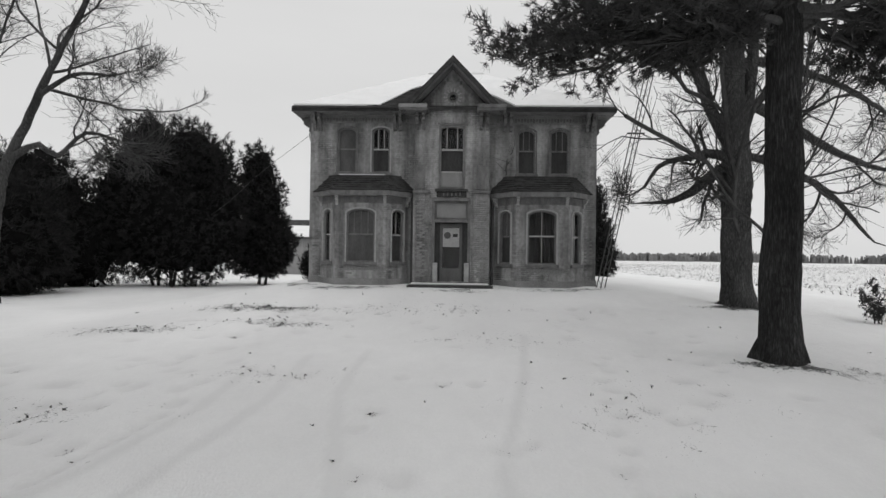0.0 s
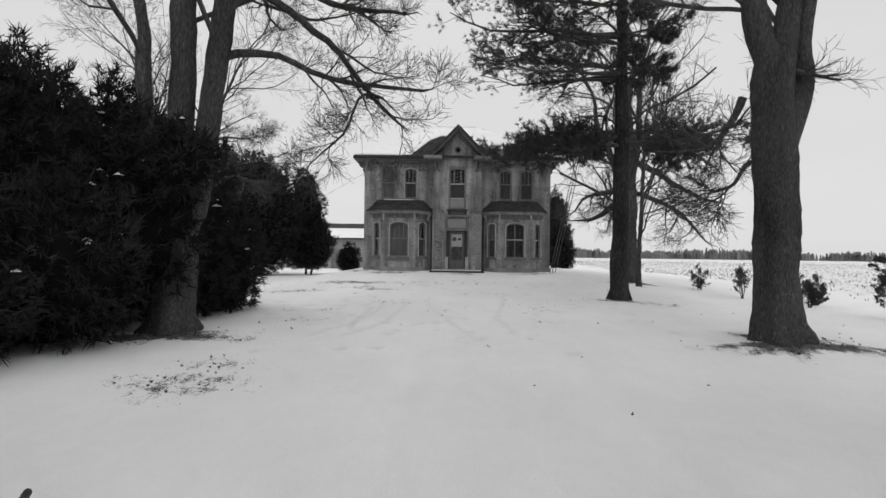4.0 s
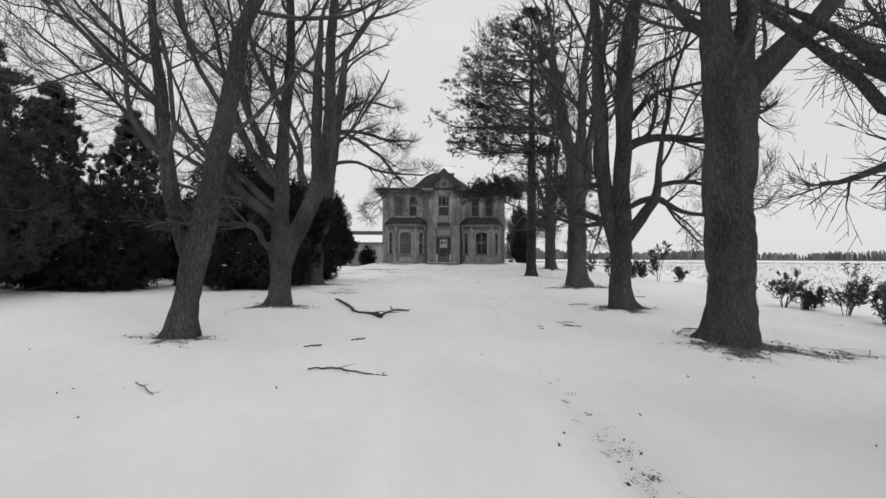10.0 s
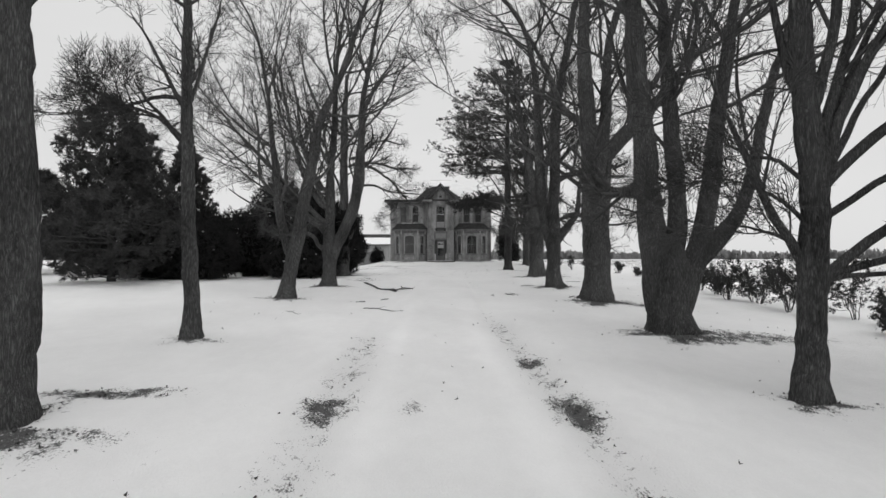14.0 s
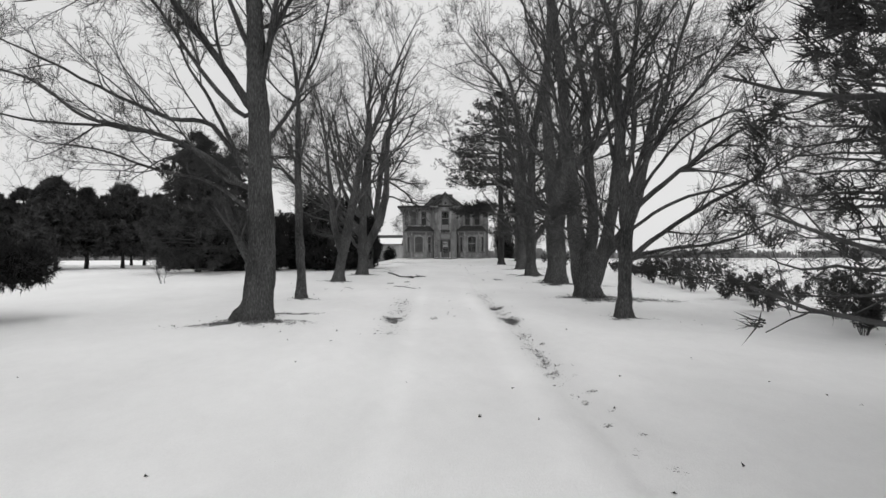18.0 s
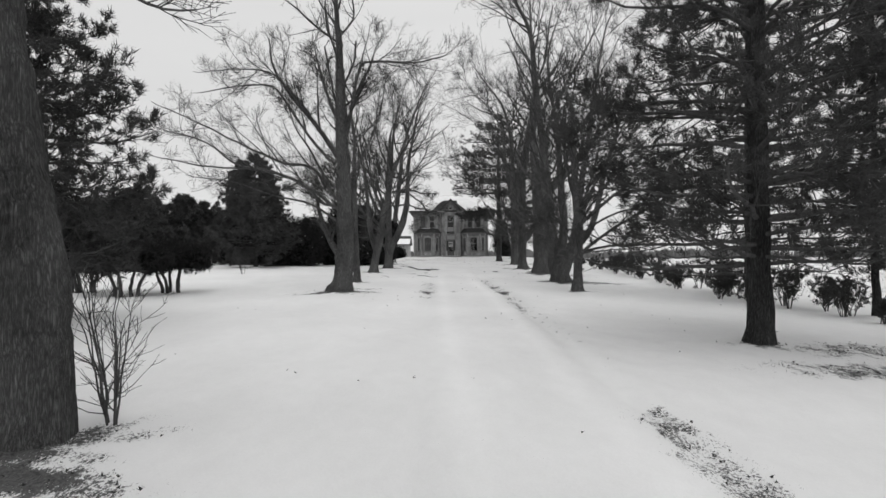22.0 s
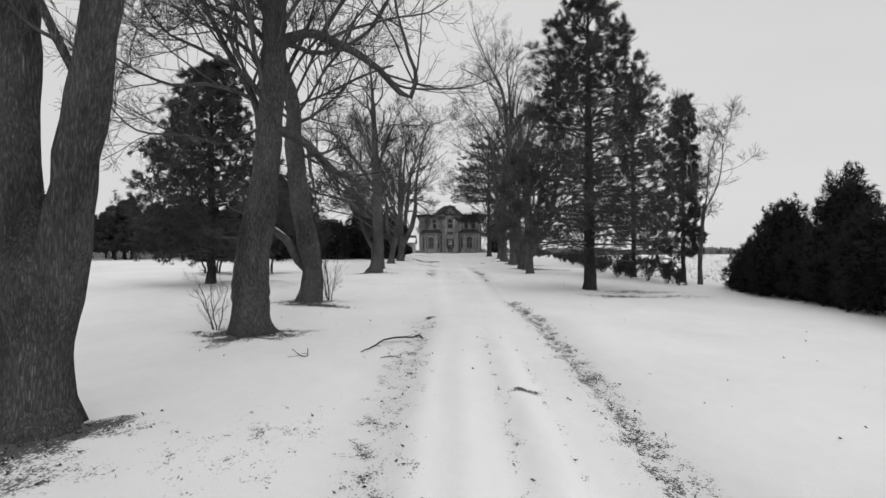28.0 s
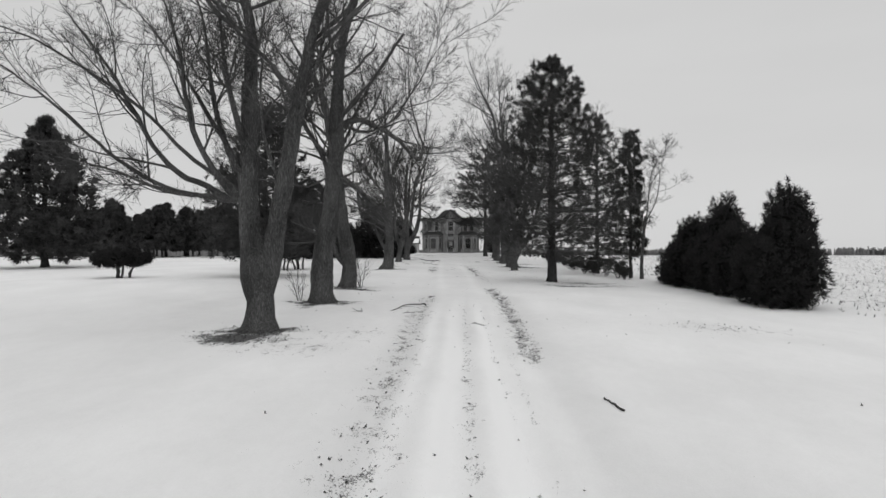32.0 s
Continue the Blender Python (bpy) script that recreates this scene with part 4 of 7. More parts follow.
def make_roof():
    E, Z, RZ = 0.58, 6.68, 9.35
    x0, x1, y0, y1 = -5.5 - E, 5.5 + E, -E, 9.3 + E
    r0, r1, ry = (-1.3, 4.4, RZ), (1.3, 4.4, RZ), 4.4
    c = [(x0, y0, Z), (x1, y0, Z), (x1, y1, Z), (x0, y1, Z)]
    rf = roof_piece("roof", [c[0], c[1], r1, r0], 0.12, M_SHINGLE, "hip roof of old shingles under snow")
    roof_piece("roof", [c[1], c[2], r1], 0.12, M_SHINGLE)
    roof_piece("roof", [c[2], c[3], r0, r1], 0.12, M_SHINGLE)
    roof_piece("roof", [c[3], c[0], r0], 0.12, M_SHINGLE)
    # snow on each slope, leaving a bare strip at the eaves and by the gable
    up = lambda p, h=0.07: (p[0], p[1], p[2] + h)
    lerp = lambda p, q, t: tuple(a + (b - a) * t for a, b in zip(p, q))
    def slope_snow(lo0, lo1, hi1, hi0, t0, label):
        return roof_piece("roof_snow", [up(lerp(lo0, hi0, t0)), up(lerp(lo1, hi1, t0)), up(hi1, 0.09), up(hi0, 0.09)], 0.065, M_SNOWCAP, label)
    slope_snow(c[3], c[0], r0, r0, 0.01, "smooth snow on the roof slope")
    slope_snow(c[1], c[2], r1, r1, 0.01, "")
    slope_snow(c[2], c[3], r0, r1, 0.01, "")
    lo_l, lo_r = lerp(c[0], c[1], 0.285), lerp(c[0], c[1], 0.73)
    roof_piece("roof_snow", [up(lerp(c[0], r0, 0.012)), up((-2.75, y0 + .05, Z + .02)), up((-2.3, 0.5, Z + (0.5 + E) * 0.536)), up((-1.75, 1.9, Z + (1.9 + E) * 0.536)), up((-1.0, 2.8, Z + (2.8 + E) * 0.536)), up(r0, 0.09)], 0.065, M_SNOWCAP)
    roof_piece("roof_snow", [up((2.35, y0 + .05, Z + .02)), up(lerp(c[1], r1, 0.012)), up(r1, 0.09), up((1.0, 2.8, Z + (2.8 + E) * 0.536)), up((0.95, 1.9, Z + (1.9 + E) * 0.536)), up((1.75, 0.6, Z + (0.6 + E) * 0.536))], 0.065, M_SNOWCAP)
    roof_piece("roof_snow", [up((-0.98, 2.83, Z + (2.83 + E) * 0.536)), up((0.98, 2.83, Z + (2.83 + E) * 0.536)), up(r1, 0.09), up(r0, 0.09)], 0.065, M_SNOWCAP)
    shingle_rows("shingles", (lo_l[0] - 0.6, y0, Z), (-1.0, y0, Z), (-0.5, 2.85, Z + (2.85 + E) * 0.536), (-1.6, 2.85, Z + (2.85 + E) * 0.536), 17, M_SHINGLE, house)
    shingle_rows("shingles", (1.0, y0, Z), (lo_r[0] + 0.6, y0, Z), (1.6, 2.85, Z + (2.85 + E) * 0.536), (0.5, 2.85, Z + (2.85 + E) * 0.536), 17, M_SHINGLE, house, lambda u, v: u < 0.32)
    # soffit, fascia, gutter edge
    for xa, xb in ((x0 + .03, -1.42), (1.42, x1 - .03)):
        part("soffit", boxed(xa, xb, y0 + 0.03, 0.0, 6.48, 6.52), M_TRIM, house)
        part("fascia", boxed(xa, xb, y0 - 0.02, y0 + 0.03, 6.5, 6.66, bevel=0.012), M_DARKTRIM, house)
        part("gutter", boxed(xa, xb, y0 - 0.1, y0 - 0.022, 6.59, 6.68, bevel=0.02), M_DARKTRIM, house, "sagging dark eaves gutter")
        part("frieze", boxed(max(xa, -5.52), min(xb, 5.52), -0.035, -0.002, 6.16, 6.48), M_BRICKP, house)
    for xa, xb in ((x0, -5.5), (5.5, x1)):
        part("soffit", boxed(xa + .02, xb, 0.0, y1, 6.48, 6.52), M_TRIM, house)
        xf = xa if xa < 0 else xb
        part("fascia", boxed(xf - 0.03, xf + 0.03, y0 + 0.04, y1, 6.5, 6.66), M_DARKTRIM, house)
    # dentil row
    for side in (-1, 1):
        for k in range(32):
            a = side * (1.72 + 0.115 * k)
            if abs(a) > 5.1:
                continue
            part("dentil", boxed(a - 0.034, a + 0.034, -0.1, -0.036, 6.2 + 0.05 * (k % 2), 6.34), M_TRIM, house)
    for a in (-5.32, -5.12, -2.22, -2.0, 2.0, 2.22, 5.12, 5.32):
        bracket(F_MAIN, a, 6.48, 0.11, 0.45, 0.62)
    for a in (-1.32, -1.08, 1.08, 1.32):
        bracket(F_PAV, a, 6.42, 0.11, 0.4, 0.6)
    for x in (-5.5, 5.5):
        fs = frame_of((x, 0.35), (0, -1)) if x < 0 else frame_of((x, 0.35), (0, 1))
        bracket(fs, 0.0, 6.4, 0.11, 0.45, 0.6)
        bracket(fs, 0.0 + (-0.2 if x < 0 else 0.2), 6.4, 0.11, 0.45, 0.6)
    # the gable roof over the centre
    gy, rx, ez, pk = -1.08, 1.88, 6.5, 8.46
    k = (pk - ez) / rx
    for s in (-1, 1):
        roof_piece("gable_roof", [(s * rx, gy, ez), (0, gy, pk), (0, 2.9, pk), (s * rx, -0.3, ez)], 0.09, M_SHINGLE, "steep shingled gable roof")
        # bargeboard with a light lower moulding, and the cornice return at its foot
        P = [(s * rx, ez - 0.1), (0, pk - 0.1), (0, pk - 0.22), (s * rx * 0.97, ez - 0.2), (s * rx, ez - 0.2)]
        part("bargeboard", prism(bmesh.new(), P, lambda a, b: (a, gy - 0.03, b), lambda a, b: (a, gy + 0.03, b)), M_DARKTRIM, house)
        Q = [(s * rx * 0.93, ez - 0.06), (0, pk - 0.22), (0, pk - 0.32), (s * rx * 0.86, ez - 0.06)]
        part("gable_soffit", prism(bmesh.new(), Q, lambda a, b: (a, gy + 0.06, b), lambda a, b: (a, -0.46, b)), M_TRIM, house)
        a0, a1 = sorted((s * 0.92, s * 1.97))
        bm = boxed(a0, a1, gy - 0.06, -0.46, 6.42, 6.62, bevel=0.02)
        part("cornice_return", bm, M_TRIM, house)
        part("return_edge", boxed(a0, a1, gy - 0.1, gy - 0.063, 6.5, 6.64, bevel=0.01), M_PANEL if s < 0 else M_TRIM, house, "pale edge board of the cornice return")
        for j in range(12):
            t = 0.12 + 0.062 * j
            cx, cz = s * rx * 0.9 * t, pk - 0.55 - k * rx * 0.9 * t
            part("dentil", boxed(cx - 0.04, cx + 0.04, -0.53, -0.455, cz - 0.05, cz + 0.06), M_TRIM, house)
    part("ridge_cap", boxed(-1.3, 1.3, ry - 0.08, ry + 0.08, RZ + 0.02, RZ + 0.14, bevel=0.02), M_SNOWCAP, house)
    # short chimney stub behind the ridge
    part("vent_pipe", boxed(1.75, 1.87, 5.4, 5.52, 8.2, 9.55, bevel=0.02), M_METAL, house, "thin roof vent pipe")


def make_bay(s):
    """Three-sided ground-floor bay, s = -1 or 1."""
    cx, hw, fw, pr = s * 3.36, 1.70, 0.95, 0.80
    pts = [(cx - hw, 0.0), (cx - fw, -pr), (cx + fw, -pr), (cx + hw, 0.0)]
    for i in range(3):
        p, q = np.array(pts[i]), np.array(pts[i + 1])
        L = float(np.linalg.norm(q - p))
        u = (q - p) / L
        f = frame_of(p, u)
        if i == 1:
            h = (L / 2 - 0.52, L / 2 + 0.52, 0.82, 2.8, 0.16)
        else:
            h = (L / 2 - 0.28, L / 2 + 0.28, 0.82, 2.78, 0.12)
        part("bay_wall", wall_bm(f, 0.0, L, -0.45, 3.3, [h], 0.22), M_BRICK, house)
        if s < 0:
            kinds = (("glass", "glass"), (M_BOARD, M_BOARD), ("glass", M_BOARDD))[i]
        else:
            kinds = ((M_BOARD, M_BOARDD), ("glass", "glass"), ("glass", "glass"))[i]
        window(f, h, kinds[0], kinds[1], 3 if i == 1 and s < 0 else 1, "arched bay window with weathered sash")
        part("bay_plinth", fbox(bmesh.new(), f, -0.02, L + 0.02, -0.45, 0.2, 0.002, 0.04), M_BRICKP, house)
        part("bay_frieze", fbox(bmesh.new(), f, 0.0, L, 3.02, 3.28, 0.002, 0.03), M_TRIM, house)
        if i == 1:
            for a in (0.05, L - 0.05):
                bracket(f, a, 3.28, 0.1, 0.24, 0.36, M_TRIML)
        else:
            bracket(f, 0.12 if i == 0 else L - 0.12, 3.28, 0.1, 0.24, 0.36, M_TRIML)
    # eaves and hipped roof
    o = 0.3
    eave = [(cx - hw - o, 0.0), (cx - fw - o * 0.5, -pr - o), (cx + fw + o * 0.5, -pr - o), (cx + hw + o, 0.0)]
    part("bay_eave", prism(bmesh.new(), eave, lambda a, b: (a, b, 3.28), lambda a, b: (a, b, 3.46)), M_TRIM, house)
    top = [(cx - 1.42, -0.01), (cx - 0.95, -0.32), (cx + 0.95, -0.32), (cx + 1.42, -0.01)]
    bm = bmesh.new()
    lo = [bm.verts.new((a, b, 3.465)) for a, b in eave]
    hi = [bm.verts.new((a, b, 4.05)) for a, b in top]
    for i in range(3):
        bm.faces.new((lo[i], lo[i + 1], hi[i + 1], hi[i]))
    bm.faces.new(hi)
    bm.faces.new(lo[::-1])
    bm.faces.new((lo[0], hi[0], hi[3], lo[3]))
    part("bay_roof", bm, M_SHINGLE, house, "low hipped bay roof of dark shingles")
    for i in range(3):
        shingle_rows("shingles", (*eave[i], 3.47), (*eave[i + 1], 3.47), (*top[i + 1], 4.05), (*top[i], 4.05), 6, M_SHINGLE, house)
    part("roof_ledge", prism(bmesh.new(), [(a, b - 0.03) for a, b in top], lambda a, b: (a, b, 4.052), lambda a, b: (a, b, 4.12)), M_DARKTRIM, house)
    bm = prism(bmesh.new(), [(cx - 0.95, -0.28), (cx + 0.75, -0.3), (cx + 0.8, -0.2), (cx - 0.9, -0.16)], lambda a, b: (a, b, 4.122), lambda a, b: (a, b, 4.16))
    if s < 0:
        part("snow_ridge", bm, M_SNOWCAP, house, "line of snow left on the bay roof")
    else:
        bm.free()


make_walls()
make_door()
make_roof()
for side in (-1, 1):
    make_bay(side)


def house_extras():
    rng = np.random.default_rng(21)
    # dark tubes added where shade falls in the corners beside the centre bay
    for x, top in ((-1.5, 3.4), (1.56, 3.4)):
        V, F = tubes(np.array([[(x, -0.12, top), (x, -0.1, top - 0.5), (x, -0.1, 0.1), (x, -0.26, -0.1)]], float), np.full((1, 4), 0.055), 8)
        put("corner_shade", mesh_of("corner_shade", V, F, M_METAL, True), house, "added dark tube standing for the corner's shade")
    # a dead vine clinging to the upper wall
    P, R = smooth_line([(2.05, -0.02, 4.15, .014), (2.1, -0.02, 4.7, .012), (2.3, -0.02, 5.1, .01), (2.36, -0.02, 5.6, .006)], 12, 0.02, rng)
    V, F = tubes(P[None], R[None], 5)
    vine = put("dead_vine", mesh_of("dead_vine", V, F, M_LIMB, True), house, "dead vine stem on the brick")
    Q, QR = sprout(P[None], R[None], 9, 0.1, 1.0, 0.7, 0.4, 6, 0.3, 0.12, 0.6, rng, 0.2)
    Q[..., 1] = -0.02
    for k in range(9):
        put("tendril", mesh_of("tendril", *tubes(Q[k:k + 1], np.maximum(QR[k:k + 1], .004), 4), M_LIMB), vine)
    # bricks that stand proud where the paint has gone
    bm = boxed(-0.104, 0.104, -0.012, 0.004, -0.03, 0.03, bevel=0.006)
    me = bpy.data.meshes.new("brick")
    bm.to_mesh(me)
    bm.free()
    me.materials.append(M_BRICKP)
    done = 0
    spots = [(F_PAV, 0.0, s * 1.13, z, 0.17, 0.5, 0.098) for s in (-1, 1) for z in (0.4, 1.2, 2.0, 2.8)]
    spots += [(F_MAIN, 0.0, s * 5.22, z, 0.14, 0.5, 0.008) for s in (-1, 1) for z in (0.7, 1.6)]
    spots += [(frame_of((s * 3.36 - 0.95, -0.80), (1, 0)), 0.0, a, 0.55, 0.45, 0.14, 0.006) for s in (-1, 1) for a in (0.3, 1.0, 1.6)]
    for f, turn, a0, z0, sa, sz, out in spots:
        for j in range(18):
            row = int(round(rng.normal(z0, sz * 0.5) / 0.073))
            z = row * 0.073 + 0.03
            a = round((rng.normal(a0, sa * 0.5) + 0.107 * (row % 2)) / 0.215) * 0.215 - 0.107 * (row % 2)
            if abs(a - a0) > sa * 1.1 or z < 0.32 or abs(z - z0) > sz * 1.3:
                continue
            ob = put("brick", me, house)
            ob.location = f(a, z, out)
            done += 1
            if done > 290:
                return


house_extras()

# ---- trees ----
def on_ground(x, y, sink=0.0):
    return (x, y, float(gz(x, y)) - sink)


def trunk_shape(n, sides, P, rng, flare=True):
    """Root flare and bark ridges as factors of the radius."""
    th = np.arange(sides) / sides * 2 * np.pi
    h = P[:, 2] - P[0, 2]
    ph = rng.uniform(0, 6.28, 6)
    ridge = 0.035 * np.sin(9 * th[None, :] + ph[0] + 0.5 * np.sin(h[:, None] * 0.7)) + 0.03 * np.sin(5 * th[None, :] + ph[1] + 0.4 * h[:, None]) + 0.04 * np.sin(2 * th[None, :] + ph[2] + 0.25 * h[:, None])
    s = 0.94 + ridge + rng.normal(0, 0.018, (n, sides))
    s = s + 0.045 * np.sin(1.7 * h[:, None] + ph[5] + th[None, :]) + 0.04 * np.sin(3.3 * h[:, None] + 2 * th[None, :] + ph[2])
    if flare:
        k = 0.85 * np.exp(-np.maximum(h[:, None] - 0.3, 0) / 0.36)
        s = s + k * (0.05 + 0.42 * np.maximum(0, np.sin(3 * th[None, :] + ph[3])) ** 2 + 0.3 * np.maximum(0, np.sin(5 * th[None, :] + ph[4])) ** 2)
    return s


def finish(parent, name, bits, mat, label="", smooth=True):
    V, F = stack(bits)
    return put(name, mesh_of(name, V, F, mat, smooth), parent, label)


def maple(base, height, stems, seed, label, limbs=13, twiggy=1.0, rise=0.4, reach=1.3, group="avenue trees", low=0.12, bole_limbs=2, clear=1.7, crook=0.6, hang=False):
    """A bare broad-leaved tree. stems: lists of (across, up, radius) from the base; the first is the bole."""
    rng = np.random.default_rng(seed)
    x, y = base
    t = thing("maple_tree", on_ground(x, y, 0.05), label, "tree", group)
    TRUNKS.append((x + stems[0][0][0], y, stems[0][0][2]))
    limb_P, limb_R, hanging, axes = [], [], [], []
    bole = np.array([(p[0], 0.0, p[1], p[2]) for p in stems[0]])
    forked = any(st[0][1] > bole[-1, 2] - 1.6 and st[1][1] - st[0][1] > abs(st[1][0] - st[0][0]) for st in stems[1:])
    tops = [] if forked else [0]
    for k, st in enumerate(stems):
        if k:
            tops.append(k)
        z0 = st[0][1]
        lean = 0.0 if k == 0 else math.sin(k * 2.4 + seed) * 0.07
        pts = [(q[0], (lean * abs(q[1] - z0) if k else 0.0) + (q[3] if len(q) > 3 else 0.0), q[1], q[2]) for q in st]
        if k in tops:
            p, q = np.array(pts[-2]), np.array(pts[-1])
            d = (q - p)[:3]
            d = d / np.linalg.norm(d)
            steep = d[2] > 0.55
            goal = height * (1.0 if k <= 3 else 0.85)
            left = 0.5 if len(st[0]) > 3 else (min(max(goal - q[2], 3.0), 60 * q[3] + 2.0) if steep else min(2.0, 7 * q[3] + 0.6))
            m = q.copy()
            for j in range(1, 5):
                out = 0.1 * np.sign(q[0] + 0.01 * (k % 2 - 0.5))
                d = d + np.array([rng.normal(out, .2 * crook), rng.normal(0, .24 * crook), 0.06])
                d = d / np.linalg.norm(d)
                m = m + np.append(d * left / 4, 0)
                m[3] = max(q[3] * (1 - 0.235 * j), 0.012)
                pts.append(tuple(m))
        if k == 0:
            pts = [(pts[0][0], 0, -0.3, pts[0][3] * 0.92)] + [(pts[0][0], 0, 0.02, pts[0][3] * 0.9)] + pts[1:]
            if 0 not in tops:
                e = pts[-1]
                pts += [(e[0], 0, e[2] + 0.8 * e[3], e[3] * 0.8), (e[0], 0, e[2] + 1.7 * e[3], e[3] * 0.4), (e[0], 0, e[2] + 2.1 * e[3], e[3] * 0.05)]
        elif st[0][2] > 0.13:
            # the stem's foot is buried in the bole
            bx = float(np.interp(z0 - 0.5, bole[:, 2], bole[:, 0]))
            foot = pts[0]
            pts = [(bx * 0.7 + foot[0] * 0.3, 0.0, z0 - 2.2 * st[0][2], st[0][2] * 0.8)] + pts
        elif len(st[0]) > 3:
            # a free bough springs from the nearest stem, a little below its first bend
            wood = np.concatenate(axes)
            root = wood[np.argmin(np.linalg.norm(wood - (np.array(pts[0][:3]) - np.array([0, 0, 0.3])), axis=1))]
            pts = [(*root, pts[0][3] * 1.2)] + pts
        n = max(14, int((5.5 if k == 0 else 2.6) * sum(math.dist(a[:3], b[:3]) for a, b in zip(pts, pts[1:]))))
        P, R = smooth_line(pts, n, 0.012, rng)
        axes.append(P)
        sides = 22 if k == 0 else (14 if R[0] > 0.12 else 9)
        S = trunk_shape(n, sides, P, rng, k == 0)[None]
        V, F = tubes(P[None], R[None], sides, S)
        put("trunk" if k == 0 else "limb", mesh_of("trunk" if k == 0 else "limb", V, F, M_BARK, True), t)
        if k == 0:
            bole_line = (P, R)
        Q, QR = smooth_line([(*p, r) for p, r in zip(P[::max(1, n // 12)], R[::max(1, n // 12)])], 16)
        if k or k in tops:
            hanging.append(len(st[0]) > 3)
            limb_P.append(Q)
            limb_R.append(QR)
    P0, R0 = np.array(limb_P), np.array(limb_R)
    length = np.linalg.norm(np.diff(P0, axis=1), axis=2).sum(1)
    wide = (length > 3.5) & ~np.array(hanging)
    A = []
    for sel, count in ((wide & (length > 7), limbs), (wide & (length <= 7), max(5, limbs // 2))):
        if sel.any():
            A.append(sprout(P0[sel], R0[sel], count, low, 0.98, 0.85, 0.4 * reach, 9, rise + 0.12, 0.17 * crook, 0.45, rng, longest=5.2))
    hung = np.array(hanging)
    if (~wide & ~hung).any():
        A.append(sprout(P0[~wide & ~hung], R0[~wide & ~hung], 8, 0.25, 1.0, 0.8, 0.5 * reach, 9, rise, 0.15 * crook, 0.5, rng, longest=3.0))
    if hung.any():
        A.append(sprout(P0[hung], R0[hung], 8, 0.2, 1.0, 0.7, 0.36 * reach, 9, rise * 0.6, 0.14 * crook, 0.5, rng, longest=3.2))
    if 0 not in tops and bole_limbs:
        Q, QR = smooth_line([(*p, r) for p, r in zip(bole_line[0], bole_line[1])], 16)
        A.append(sprout(Q[None], QR[None] * 0.5, bole_limbs, 0.72, 0.95, 1.15, 2.8 * reach, 9, 0.45, 0.16, 0.4, rng, absolute=True))
    P1 = np.concatenate([a[0] for a in A])
    R1 = np.clip(np.concatenate([a[1] for a in A]), 0.011, 0.06)
    def kept(P, low_):
        """Boughs hang neither to the snow nor low over the drive."""
        over = (np.abs(P[..., 0] + x - 0.3) < (0.0 if hang else 3.4)) & (P[..., 2] < 7.0)
        return (P[..., 2].min(1) > low_) & ~over.any(1)
    keep = kept(P1, clear)
    P1, R1 = P1[keep], R1[keep]
    for k in range(len(P1)):
        V, F = tubes(P1[k:k + 1], R1[k:k + 1], 6)
        put("branch", mesh_of("branch", V, F, M_LIMB, True), t)
    P2, R2 = sprout(P1, R1, 7, 0.15, 1.0, 0.78, 0.46, 6, rise * 0.6, 0.17 * crook, 0.5, rng, longest=2.8)
    keep = kept(P2, clear - 0.3)
    P2, R2 = P2[keep], np.clip(R2[keep], 0.007, 0.03)
    m3 = max(3, int(round(6 * twiggy)))
    P3, R3 = sprout(P2, R2, m3, 0.12, 1.0, 0.74, 0.5, 3, rise * 0.45, 0.12, 0.5, rng, 0.4, longest=1.5)
    keep = kept(P3, clear - 0.5)
    P3, R3 = P3[keep], R3[keep]
    P4, R4 = sprout(P3, R3, 2, 0.2, 1.0, 0.6, 0.6, 2, rise * 0.3, 0.13, 0.6, rng, 0.3)
    bits = [tubes(P2, R2, 4), tubes(P3, np.clip(R3, 0.0045, 0.011), 3), tubes(P4, np.clip(R4, 0.0038, 0.006), 3)]
    tagged(finish(t, "crown", bits, M_TWIG, "bare dark twigs", False), kind="stuff")
    return t


